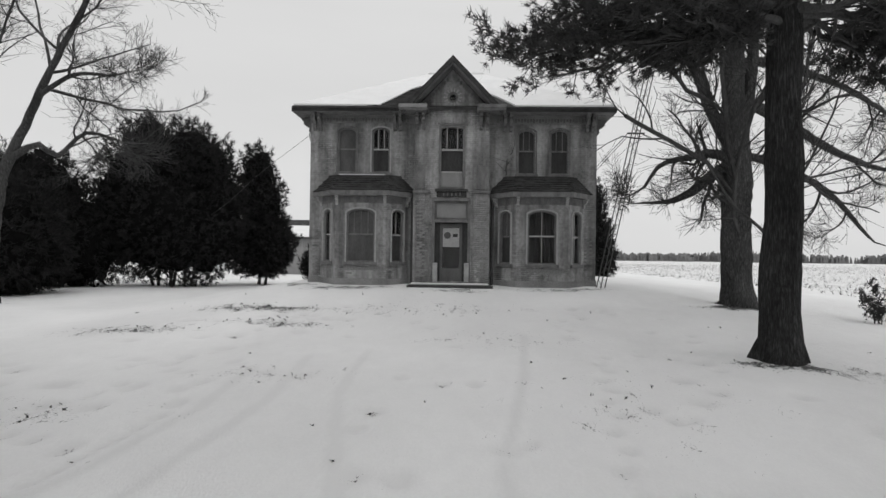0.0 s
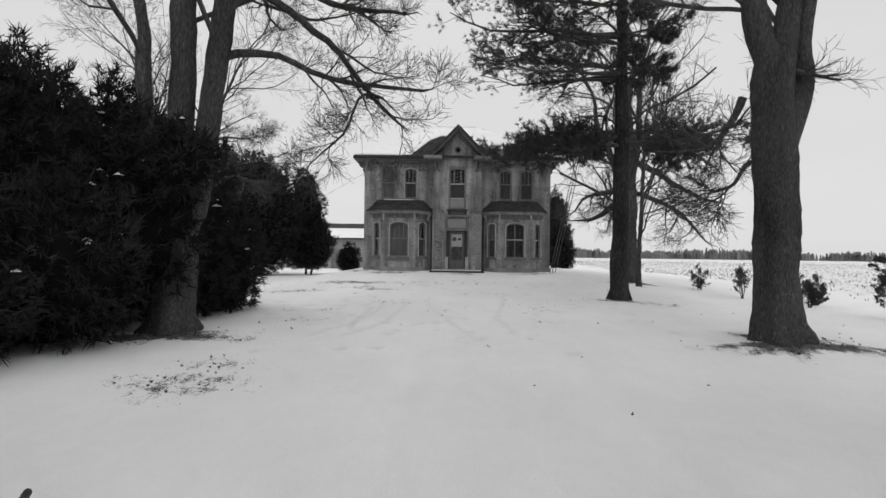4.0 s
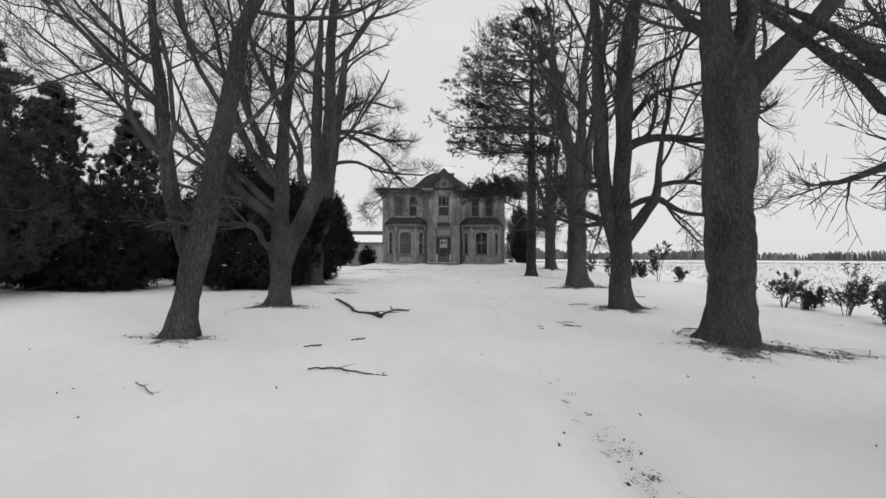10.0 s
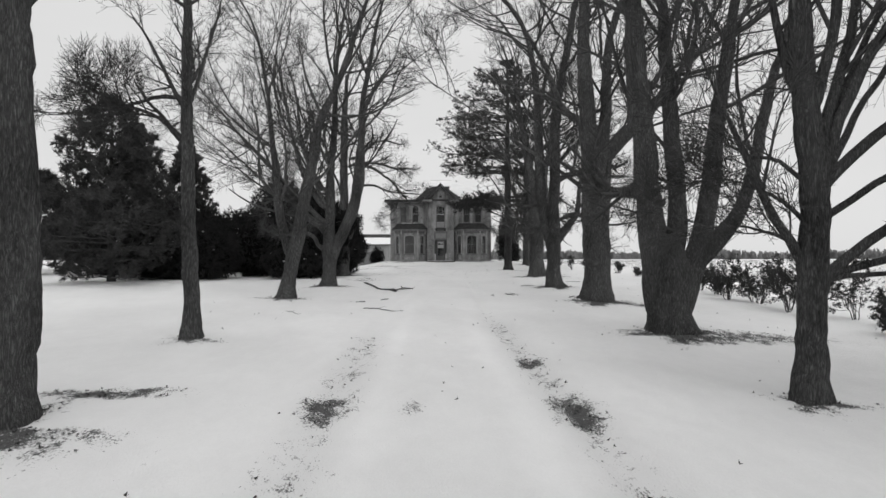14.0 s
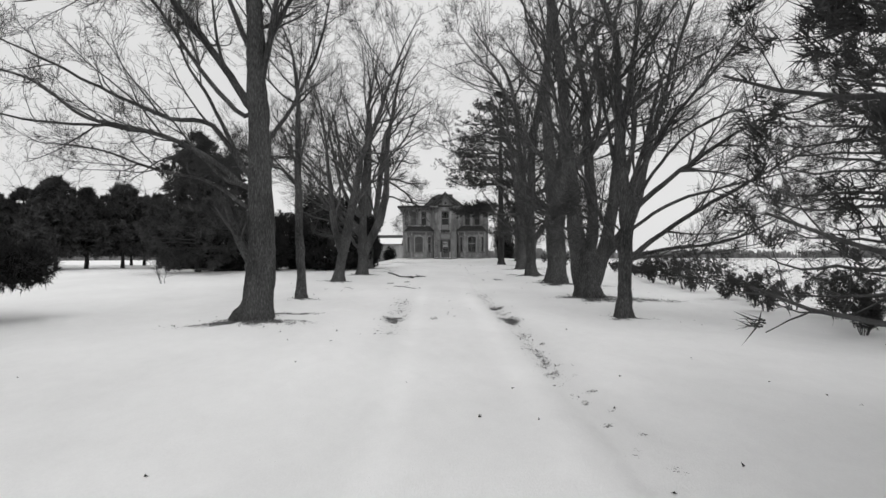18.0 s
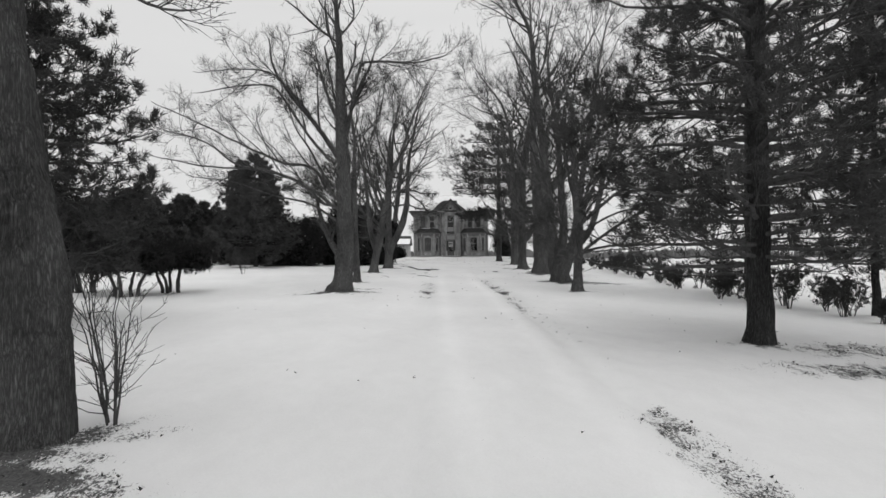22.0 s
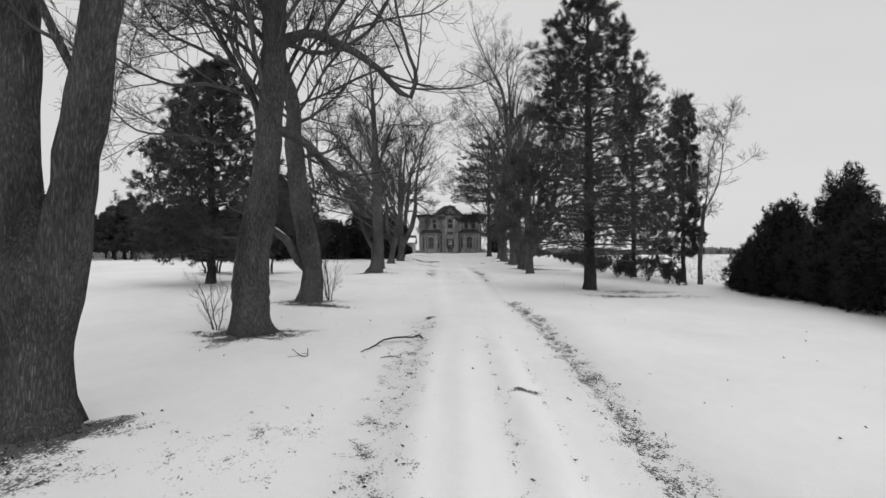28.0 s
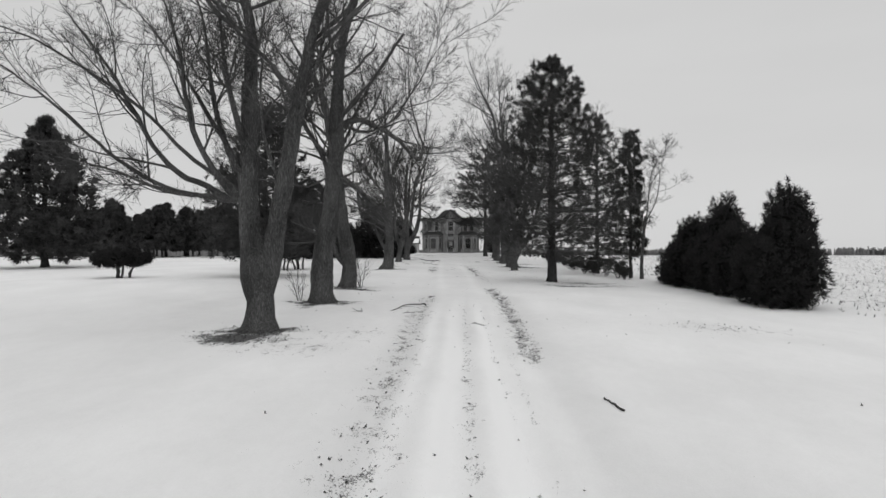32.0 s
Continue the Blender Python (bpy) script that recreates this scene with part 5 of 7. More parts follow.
def pine(base, height, radius, seed, label, r0=0.3, first=1.5, whorls=16, tuft=0.2, side=None, dead=0.0, group="conifers", density=1.0, droop=0.0, shape=1.0, lean=0.0, blades=10, width=0.04, extra=(), flat=1.0, fan=(5, 8), scatter_z=0.35):
    """A pine: straight trunk, whorled boughs, needles in tufts. side: favoured directions of the low boughs."""
    rng = np.random.default_rng(seed)
    t = thing("pine_tree", on_ground(*base, 0.05), label, "tree", group)
    TRUNKS.append((*base, r0 * 1.15))
    pts = [(0, 0, -0.3, r0 * 1.25), (0, 0, 0.05, r0 * 1.15), (0, 0, 0.7, r0), (lean * .3, 0, height * 0.4, r0 * 0.78), (lean, 0, height * 0.75, r0 * 0.42), (lean, 0, height, 0.03)]
    n = int(height * 2.2)
    P, R = smooth_line(pts, n, 0.015, rng)
    V, F = tubes(P[None], R[None], 18, trunk_shape(n, 18, P, rng)[None])
    put("trunk", mesh_of("trunk", V, F, M_BARK2, True), t)
    B, BR = [], []
    for w in range(whorls):
        f = w / (whorls - 1)
        z = first + (height * 0.97 - first) * f
        reach = radius * (1 - f) ** (0.75 * shape) * (0.75 + 0.25 * min(1, f * 6)) + 0.35
        around = int(rng.integers(*fan)) if f < 0.9 else 4
        turn = rng.uniform(0, 6.283)
        for k in range(around):
            a = turn + (k + rng.uniform(-0.3, 0.3)) * 6.283 / around
            L = reach * rng.uniform(0.72, 1.08)
            if side is not None and f < 0.75:
                L *= 0.5 + 0.75 * max(0, math.cos(a - side)) ** 1
            zz = z + rng.uniform(-scatter_z, scatter_z)
            c, s = math.cos(a), math.sin(a)
            sag = rng.uniform(-0.05, 0.12) + 0.25 * f - droop * (1 - f)
            tx = float(np.interp(zz, [0, height * .4, height * .75, height], [0, lean * .3, lean, lean]))
            line = [(tx, 0, zz, 1), (tx + c * L * 0.4, s * L * 0.4, zz + sag * L * 0.4, .7), (tx + c * L * 0.75, s * L * 0.75, zz + sag * L * 0.65 - 0.02 * L, .45), (tx + c * L, s * L, zz + sag * L * 0.85 + 0.06 * L, .2)]
            q, qr = smooth_line(line, 9, 0.03, rng)
            B.append(q)
            BR.append(qr * (0.018 + 0.012 * L))
    for (ex, ey, ez, sx, sz) in extra:
        # long single boughs: their tip, and the place on the trunk
        line = [(0, 0, sz, 1), (ex * .35, ey * .35, sz + (ez - sz) * .2, .8), (ex * .7, ey * .7, sz + (ez - sz) * .6, .6), (ex, ey, ez, .3)]
        q, qr = smooth_line(line, 9, 0.05, rng)
        for _ in range(int(sx)):
            B.append(q + rng.normal(0, 0.12, q.shape) * np.linspace(0, 1.6, 9)[:, None])
            BR.append(qr * 0.06)
    B, BR = np.array(B), np.array(BR)
    if group != "distant pines":
        for k in range(len(B)):
            V, F = tubes(B[k:k + 1], BR[k:k + 1], 6)
            put("bough", mesh_of("bough", V, F, M_LIMB, True), t)
        bits = []
    else:
        bits = [tubes(B, BR, 5)]
    P2, R2 = sprout(B, BR, int(8 * density), 0.25, 1.0, 0.8, 0.34, 5, 0.25, 0.12, 0.5, rng, 0.3)
    P2[..., 2] = P2[:, :1, 2] + (P2[..., 2] - P2[:, :1, 2]) * flat
    keep = P2[..., 2].min(1) > min([first - 0.35] + [e[2] - 0.5 for e in extra])
    P2, R2 = P2[keep], np.clip(R2[keep], 0.006, 0.03)
    bits.append(tubes(P2, R2, 4))
    P3, R3 = sprout(P2, R2, 3, 0.3, 1.0, 0.7, 0.55, 3, 0.2, 0.12, 0.6, rng, 0.2)
    P3[..., 2] = P3[:, :1, 2] + (P3[..., 2] - P3[:, :1, 2]) * flat
    tagged(finish(t, "fine_branching", bits, M_LIMB), kind="stuff")
    ends = np.concatenate([P2[:, -1], P2[:, 3], P3[:, -1], P3[:, 1]])
    dirs = np.concatenate([norm(P2[:, -1] - P2[:, -2]), norm(P2[:, 3] - P2[:, 2]), norm(P3[:, -1] - P3[:, -2]), norm(P3[:, -1] - P3[:, 0])])
    if dead:
        # bare lower boughs
        keep = rng.random(len(ends)) < np.clip((ends[:, 2] - first) / (dead * height), 0.15, 1)
        ends, dirs = ends[keep], dirs[keep]
    V, F = tufts(ends, norm(dirs + np.array([0, 0, 0.25])), blades, tuft, width, 0.7, rng)
    tagged(put("crown", mesh_of("crown", V, F, M_NEEDLE), t, "dark tufted needles"), kind="stuff")
    return t


def evergreen(base, lobes, seed, label, name="yew_tree", sprays=2600, size=0.3, stems=3, snow=0, category="tree", group="conifers", mat=None, clear=0.0):
    """A dense evergreen. lobes: (across, ahead, up, rx, ry, rz) of the swelling parts of its crown."""
    rng = np.random.default_rng(seed)
    t = thing(name, on_ground(*base, 0.05), label, category, group)
    # stems under the crown
    bits = []
    low = min(l[2] - l[5] for l in lobes)
    for k in range(stems):
        a = rng.uniform(0, 6.28)
        l = lobes[k % len(lobes)]
        x0, y0 = l[0] * 0.5 + 0.15 * math.cos(a), l[1] * 0.5 + 0.15 * math.sin(a)
        pts = [(x0, y0, -0.25, 0.11), (x0 + 0.1 * math.cos(a), y0 + 0.1 * math.sin(a), 0.5, 0.08), (l[0] + 0.4 * l[3] * math.cos(a), l[1] + 0.4 * l[4] * math.sin(a), max(l[2], 1.0), 0.05)]
        p, r = smooth_line(pts, 10, 0.02, rng)
        V, F = tubes(p[None], r[None], 8)
        put("trunk", mesh_of("trunk", V, F, M_LIMB, True), t)
    cores, pos, out = [], [], []
    area = np.array([l[3] * l[4] + l[4] * l[5] + l[3] * l[5] for l in lobes])
    for j, l in enumerate(lobes):
        c, r = np.array(l[:3]), np.array(l[3:6])
        bm = bmesh.new()
        bmesh.ops.create_icosphere(bm, subdivisions=3, radius=1.0)
        v = np.array([q.co[:] for q in bm.verts])
        f = np.array([[q.index for q in g.verts] for g in bm.faces])
        bm.free()
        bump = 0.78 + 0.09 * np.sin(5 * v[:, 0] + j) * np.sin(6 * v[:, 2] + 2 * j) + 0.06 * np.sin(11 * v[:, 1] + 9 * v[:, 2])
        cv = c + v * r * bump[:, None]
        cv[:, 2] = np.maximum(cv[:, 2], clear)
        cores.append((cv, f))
        n = int(sprays * area[j] / area.sum())
        d = norm(rng.normal(0, 1, (n, 3)))
        lump_ = 1 + 0.10 * np.sin(7 * d[:, 0] + 2 * j) * np.sin(6 * d[:, 2] + j) + 0.06 * np.sin(13 * d[:, 1] + 8 * d[:, 2])
        p = c + d * r * (lump_ * rng.uniform(0.78, 1.04, n))[:, None]
        ok = p[:, 2] > clear + 0.03
        for m_, l2 in enumerate(lobes):
            if m_ != j:
                ok &= (((p - np.array(l2[:3])) / (np.array(l2[3:6]) * 0.8)) ** 2).sum(1) > 1
        pos.append(p[ok])
        out.append(norm(d[ok] / r))
        # ragged tips standing out of the crown
        m = int(5 + 3.2 * (r[0] + r[1]))
        e = norm(rng.normal(0, 1, (m, 3)) + np.array([0, 0, 0.7]))
        e[:, 2] = np.abs(e[:, 2])
        up = norm(e * 0.6 + np.array([0, 0, 0.9]))
        L = rng.uniform(0.25, 0.75, m) * min(1.0, r[2] / 1.6)
        for s_ in np.linspace(0, 1, 7):
            q = c + e * r * 0.97 + up * (L * s_)[:, None] + rng.normal(0, 0.11 * (1.1 - s_), (m, 3))
            ok = q[:, 2] > clear + 0.1
            pos.append(q[ok])
            out.append(up[ok])
    # added dark hulls that stop light passing through the crown
    finish(t, "shade_core", cores, M_SHADECORE)
    pos, out = np.concatenate(pos), np.concatenate(out)
    V, F = tufts(pos, norm(out + np.array([0, 0, 0.15])), 9, size, size * 0.16, 0.75, rng)
    tagged(put("crown", mesh_of("crown", V, F, mat or M_YEW), t, "dense dark evergreen sprays"), kind="stuff")
    if snow:
        up = np.where(out[:, 2] > 0.15)[0]
        sel = rng.choice(up, min(snow, len(up)), replace=False)
        c = pos[sel] + np.array([0, 0, 0.06])
        sn = []
        for p in c:
            k = rng.uniform(0.05, 0.13)
            a = np.arange(7) / 7 * 6.283
            rim = np.stack([p[0] + k * 1.3 * np.cos(a) * rng.uniform(.6, 1.2, 7), p[1] + k * np.sin(a) * rng.uniform(.6, 1.2, 7), np.full(7, p[2]) - 0.03], -1)
            vv = np.concatenate([rim, [[p[0], p[1], p[2] + k * 0.35]]])
            sn.append((vv, np.array([[i, (i + 1) % 7, 7] for i in range(7)])))
        V, F = stack(sn)
        tagged(put("snow_caps", mesh_of("snow_caps", V, F, M_SNOWCAP, True), t, "small caps of snow on the sprays"), kind="stuff")
    return t


def sapling(base, height, seed, label, leaves=260, stems=4, size=0.06, spread=0.4, group="field-edge shrubs", name="shrub"):
    """A thin shrub with a few stems and withered leaves."""
    rng = np.random.default_rng(seed)
    t = thing(name, on_ground(*base, 0.03), label, "shrub", group)
    S, SR = [], []
    for k in range(stems):
        a, L = rng.uniform(0, 6.28), height * rng.uniform(0.7, 1.05)
        w = spread * height * rng.uniform(0.3, 1)
        p, r = smooth_line([(0.05 * math.cos(a), 0.05 * math.sin(a), -0.1, .018), (w * .5 * math.cos(a), w * .5 * math.sin(a), L * .5, .012), (w * math.cos(a), w * math.sin(a), L, .005)], 8, 0.02, rng)
        S.append(p)
        SR.append(r)
    S, SR = np.array(S), np.array(SR)
    for k in range(stems):
        V, F = tubes(S[k:k + 1], SR[k:k + 1], 5)
        put("stem", mesh_of("stem", V, F, M_LIMB, True), t)
    P2, R2 = sprout(S, SR, 7, 0.15, 1, 0.7, 0.4, 5, 0.3, 0.15, 0.6, rng, 0.12)
    P3, R3 = sprout(P2, R2, 4, 0.2, 1, 0.7, 0.5, 3, 0.2, 0.15, 0.6, rng, 0.08)
    tagged(finish(t, "brush", [tubes(P2, np.clip(R2, .004, .01), 3), tubes(P3, np.clip(R3, .003, .006), 3)], M_TWIG, "", False), kind="stuff")
    if leaves:
        q = np.concatenate([P3[:, 1], P3[:, 2], P2[:, -1], P2[:, 2]])
        q = q[rng.integers(0, len(q), int(leaves * 2.6))] + rng.normal(0, 0.03, (int(leaves * 2.6), 3))
        V, F = tufts(q, norm(rng.normal(0, 1, q.shape) + np.array([0, 0, 0.4])), 4, size, size * 0.42, 0.8, rng)
        tagged(put("leaves", mesh_of("leaves", V, F, M_SHRUB), t, "withered dark leaves"), kind="stuff")
    return t


def stick(pts, seed, label, forks=3, name="fallen_branch"):
    """A branch lying on the snow; pts of (x, y, height over the snow, radius)."""
    rng = np.random.default_rng(seed)
    x0, y0 = pts[0][:2]
    z0 = float(ground_height(np.array(x0), np.array(y0)))
    t = thing(name, (x0, y0, z0), label, "branch", "fallen branches")
    line = [(x - x0, y - y0, float(ground_height(np.array(x), np.array(y))) - z0 + h, r) for x, y, h, r in pts]
    P, R = smooth_line(line, 5 * len(pts), 0.008, rng)
    V, F = tubes(P[None], R[None], 8, 1 + rng.normal(0, .06, (1, len(P), 8)))
    put("branch", mesh_of("branch", V, F, M_BARK, True), t)
    if forks:
        Q, QR = sprout(P[None], R[None], forks, 0.2, 0.95, 0.8, 0.3, 6, 0.1, 0.15, 0.5, rng, 0.15)
        Q[..., 2] = Q[:, :1, 2] + (Q[..., 2] - Q[:, :1, 2]) * 0.2
        Q[..., 2] = np.maximum(Q[..., 2], P[:, 2].min() + 0.01)
        for k in range(forks):
            V, F = tubes(Q[k:k + 1], np.maximum(QR[k:k + 1], .004), 5)
            put("twig", mesh_of("twig", V, F, M_LIMB, True), t)
    return t


maple((9.2, -4.2), 17, [[(-0.33, 0.08, 0.529), (-0.36, 1.55, 0.424), (-0.37, 4.16, 0.424), (-0.44, 5.9, 0.371), (-0.46, 8.34, 0.265), (-0.47, 9.74, 0.212)],
    [(-0.43, 4.85, 0.229), (-1.04, 5.89, 0.194), (-1.48, 7.11, 0.159), (-2.01, 8.34, 0.124), (-2.19, 9.74, 0.088)],
    [(-0.26, 5.37, 0.229), (0.06, 7.29, 0.176), (0.13, 9.39, 0.141)],
    [(-0.68, 4.33, 0.194), (-1.45, 3.8, 0.159), (-2.13, 3.35, 0.106), (-2.73, 3.26, 0.062)],
    [(-0.86, 4.76, 0.176), (-1.8, 4.67, 0.124), (-2.66, 4.4, 0.079), (-3.08, 3.78, 0.053)],
    [(0.07, 6.25, 0.176), (1.27, 5.65, 0.141), (2.29, 4.96, 0.124), (3.64, 4.36, 0.079)],
    [(0.08, 4.68, 0.159), (1.45, 4.17, 0.124), (2.47, 3.58, 0.097), (3.49, 2.46, 0.062)],
    [(0.06, 7.64, 0.159), (1.59, 7.3, 0.124), (2.95, 6.78, 0.088), (4.1, 6.09, 0.071)]], 30,
      "bare maple with heavy crooked lower limbs beside the house", limbs=15, twiggy=1.2, reach=0.95, crook=1.15)
maple((7.0, -20.6), 19, [[(0.43, -0.18, 0.82), (0.37, 0.86, 0.58), (0.32, 2.81, 0.545), (0.25, 5.16, 0.51), (0.2, 6.53, 0.488)],
    [(0.2, 6.33, 0.352), (-0.2, 8.09, 0.293), (-0.61, 10.64, 0.254), (-0.91, 12.41, 0.195)],
    [(0.3, 6.33, 0.352), (0.52, 8.3, 0.273), (0.55, 10.65, 0.234), (0.66, 12.42, 0.176)],
    [(0.4, 4.77, 0.391), (0.85, 6.14, 0.312), (1.01, 7.81, 0.215)],
    [(-0.2, 4.4, 0.074), (-0.46, 4.3, 0.063), (-0.72, 3.87, 0.047), (-1.03, 3.71, 0.037)],
    [(-0.53, 5.92, 0.105), (-0.83, 5.29, 0.084), (-1.35, 4.7, 0.058), (-1.76, 4.63, 0.042)]], 31,
      "storm-broken maple with a splintered stub and two leaders", limbs=16)
maple((6.8, -30.2), 23, [[(0.13, -0.02, 0.62), (0.03, 0.65, 0.46), (0.02, 2.08, 0.43), (-0.01, 3.04, 0.47)],
    [(-0.2, 2.72, 0.3), (-0.53, 4.15, 0.3), (-0.7, 6.06, 0.318), (-0.78, 7.98, 0.286), (-0.87, 9.91, 0.239)],
    [(0.11, 2.88, 0.35), (0.04, 4.47, 0.34), (0.09, 6.39, 0.32), (0.08, 8.31, 0.35), (0.12, 10.24, 0.286)],
    [(0.48, 3.12, 0.27), (0.96, 3.77, 0.223), (1.35, 4.33, 0.191), (1.51, 4.97, 0.159), (1.63, 6.09, 0.111), (1.97, 7.85, 0.095), (2.29, 9.3, 0.072)],
    [(0.46, 6.4, 0.191), (1.18, 6.64, 0.159), (2.3, 6.66, 0.143), (3.18, 6.55, 0.119)],
    [(1.35, 4.33, 0.143), (2.31, 3.86, 0.095), (3.59, 3.71, 0.072), (4.87, 3.89, 0.048)],
    [(1.43, 4.81, 0.111), (2.63, 4.98, 0.08), (3.9, 4.67, 0.064), (4.99, 4.37, 0.04)],
    [(0.38, 7.36, 0.143), (1.33, 8.33, 0.111), (2.61, 8.66, 0.08), (3.89, 9.0, 0.056)],
    [(-0.53, 4.78, 0.155), (-1.05, 4.82, 0.103), (-1.88, 4.82, 0.082), (-2.91, 4.91, 0.052)],
    [(-0.68, 3.48, 0.124), (-1.46, 3.73, 0.093), (-2.18, 4.24, 0.072), (-2.65, 4.86, 0.052)],
    [(-0.63, 3.38, 0.134), (-1.25, 3.27, 0.082), (-2.07, 3.42, 0.067), (-2.95, 3.8, 0.046)]], 32,
      "straight bare maple with low crooked side limbs", limbs=12, twiggy=1.35, crook=0.9)
maple((7.1, -37.6), 24, [[(0.34, 0.0, 0.867), (0.34, 1.14, 0.648), (0.32, 3.24, 0.648), (0.34, 5.52, 0.674), (0.34, 6.75, 0.648)],
    [(0.16, 6.57, 0.464), (-0.1, 8.68, 0.385), (-0.19, 10.27, 0.35), (-0.28, 12.39, 0.28)],
    [(0.6, 6.4, 0.429), (1.65, 7.63, 0.307), (2.88, 8.78, 0.245), (3.76, 10.02, 0.201), (4.64, 11.0, 0.158)],
    [(0.51, 6.75, 0.385), (0.81, 8.69, 0.28), (0.86, 10.27, 0.245), (1.13, 12.4, 0.184)],
    [(-0.28, 8.15, 0.184), (-1.15, 8.85, 0.14), (-1.77, 10.26, 0.105)]], 33,
      "stout bare maple with a massive bole", limbs=18, twiggy=1.35)
maple((7.4, -46.3), 24.5, [[(0.1, -0.02, 0.763), (0.06, 0.79, 0.631), (0.06, 1.66, 0.682)],
    [(-0.33, 1.22, 0.477), (-0.54, 3.27, 0.426), (-0.83, 5.92, 0.367), (-1.11, 8.28, 0.33), (-1.23, 10.05, 0.257)],
    [(0.11, 1.81, 0.338), (0.33, 3.86, 0.286), (0.2, 6.51, 0.242), (0.09, 9.17, 0.205), (0.07, 10.5, 0.161)],
    [(0.47, 1.23, 0.382), (1.06, 3.27, 0.316), (1.44, 6.21, 0.242), (1.75, 8.43, 0.205), (1.98, 10.05, 0.147)],
    [(1.06, 2.4, 0.301), (2.01, 3.57, 0.242), (2.61, 5.18, 0.205), (2.99, 7.24, 0.161), (3.59, 9.31, 0.125)],
    [(-0.83, 4.3, 0.176), (-1.57, 4.37, 0.139), (-2.3, 4.22, 0.095), (-2.88, 4.74, 0.066)],
    [(-0.85, 4.48, 0.256), (-1.49, 4.37, 0.169), (-2.22, 4.61, 0.128), (-2.86, 5.02, 0.087)]], 34,
      "many-stemmed old maple splitting low above the snow", twiggy=1.35, limbs=17, bole_limbs=0, low=0.2)
maple((6.95, -54.0), 14, [[(-0.04, -0.01, 0.37), (0.0, 0.93, 0.265), (0.08, 2.73, 0.255), (0.08, 4.22, 0.25), (-0.1, 6.2, 0.2), (-0.16, 8.2, 0.16), (-0.17, 9.86, 0.12)],
    [(0.35, 2.32, 0.098, -0.0), (1.3, 3.08, 0.087, -0.08), (2.67, 3.98, 0.072, -0.19), (4.18, 4.83, 0.055, -0.3), (5.68, 5.68, 0.039, -0.42), (6.75, 6.17, 0.027, -0.5)],
    [(0.35, 2.27, 0.08, 0.0), (1.76, 2.58, 0.069, 0.2), (3.49, 2.76, 0.056, 0.43), (5.26, 3.31, 0.042, 0.67), (7.51, 4.62, 0.022, 1.0)],
    [(0.28, 3.8, 0.116, 0.0), (1.21, 4.73, 0.102, 0.08), (2.69, 5.81, 0.083, 0.19), (4.38, 6.91, 0.063, 0.32), (7.04, 8.4, 0.032, 0.5)],
    [(0.28, 4.28, 0.107, -0.0), (0.93, 5.93, 0.088, -0.19), (1.75, 7.29, 0.071, -0.37), (3.04, 8.77, 0.049, -0.6), (4.14, 10.06, 0.03, -0.8)],
    [(0.25, 4.64, 0.107, 0.0), (0.94, 6.56, 0.082, 0.26), (1.52, 8.64, 0.056, 0.53), (2.3, 10.79, 0.03, 0.8)],
    [(0.12, 5.26, 0.107, -0.0), (0.34, 6.83, 0.085, -0.18), (0.19, 8.87, 0.055, -0.41), (0.31, 10.54, 0.03, -0.6)],
    [(0.37, 4.19, 0.071, 0.0), (1.72, 5.96, 0.057, 0.42), (3.17, 7.22, 0.045, 0.77), (5.25, 8.06, 0.031, 1.17), (7.16, 8.34, 0.02, 1.5)],
    [(0.35, 2.2, 0.054, -0.0), (1.69, 2.37, 0.041, -0.38), (3.04, 2.44, 0.028, -0.79), (4.31, 2.72, 0.02, -1.2)],
    [(-0.24, 5.44, 0.089, 0.0), (-0.5, 7.3, 0.068, 0.26), (-0.75, 9.61, 0.043, 0.57), (-0.76, 11.38, 0.025, 0.8)],
    [(0.31, 3.3, 0.071, -0.0), (1.55, 4.15, 0.06, -0.35), (2.93, 4.62, 0.049, -0.71), (4.68, 5.04, 0.034, -1.18), (6.19, 5.29, 0.02, -1.6)],
    [(0.25, 4.55, 0.08, 0.0), (1.68, 7.04, 0.058, 0.76), (3.51, 9.12, 0.039, 1.43), (4.59, 11.29, 0.022, 2.0)],
    [(-0.13, 6.87, 0.089, -0.0), (-0.53, 8.51, 0.06, -0.46), (-0.42, 10.36, 0.025, -1.0)],
    [(-0.1, 2.5, 0.09, 0.0), (-0.67, 3.4, 0.073, 0.0), (-1.12, 4.61, 0.05, 0.17), (-1.48, 5.55, 0.033, 0.3), (-1.72, 6.28, 0.02, 0.4)],
    [(-0.05, 3.2, 0.05, 0.0), (-0.6, 3.62, 0.036, 0.0), (-0.89, 3.88, 0.027, 0.3), (-1.3, 4.01, 0.021, 0.61), (-1.88, 3.99, 0.02, 1.0), (-2.19, 4.1, 0.02, 1.2)],
    [(-0.05, 2.6, 0.045, 0.0), (-0.53, 2.97, 0.033, 0.0), (-0.93, 3.13, 0.022, 0.26), (-1.42, 3.14, 0.02, 0.54), (-1.9, 3.31, 0.02, 0.8)],
    [(-0.05, 3.9, 0.05, 0.0), (-0.59, 4.28, 0.036, 0.0), (-0.79, 4.49, 0.025, 0.66), (-1.1, 5.11, 0.02, 1.48), (-1.43, 5.34, 0.02, 2.0)]], 35,
      "slender bare maple with wide fanning boughs", limbs=12, rise=0.3, reach=1.0, low=0.45)
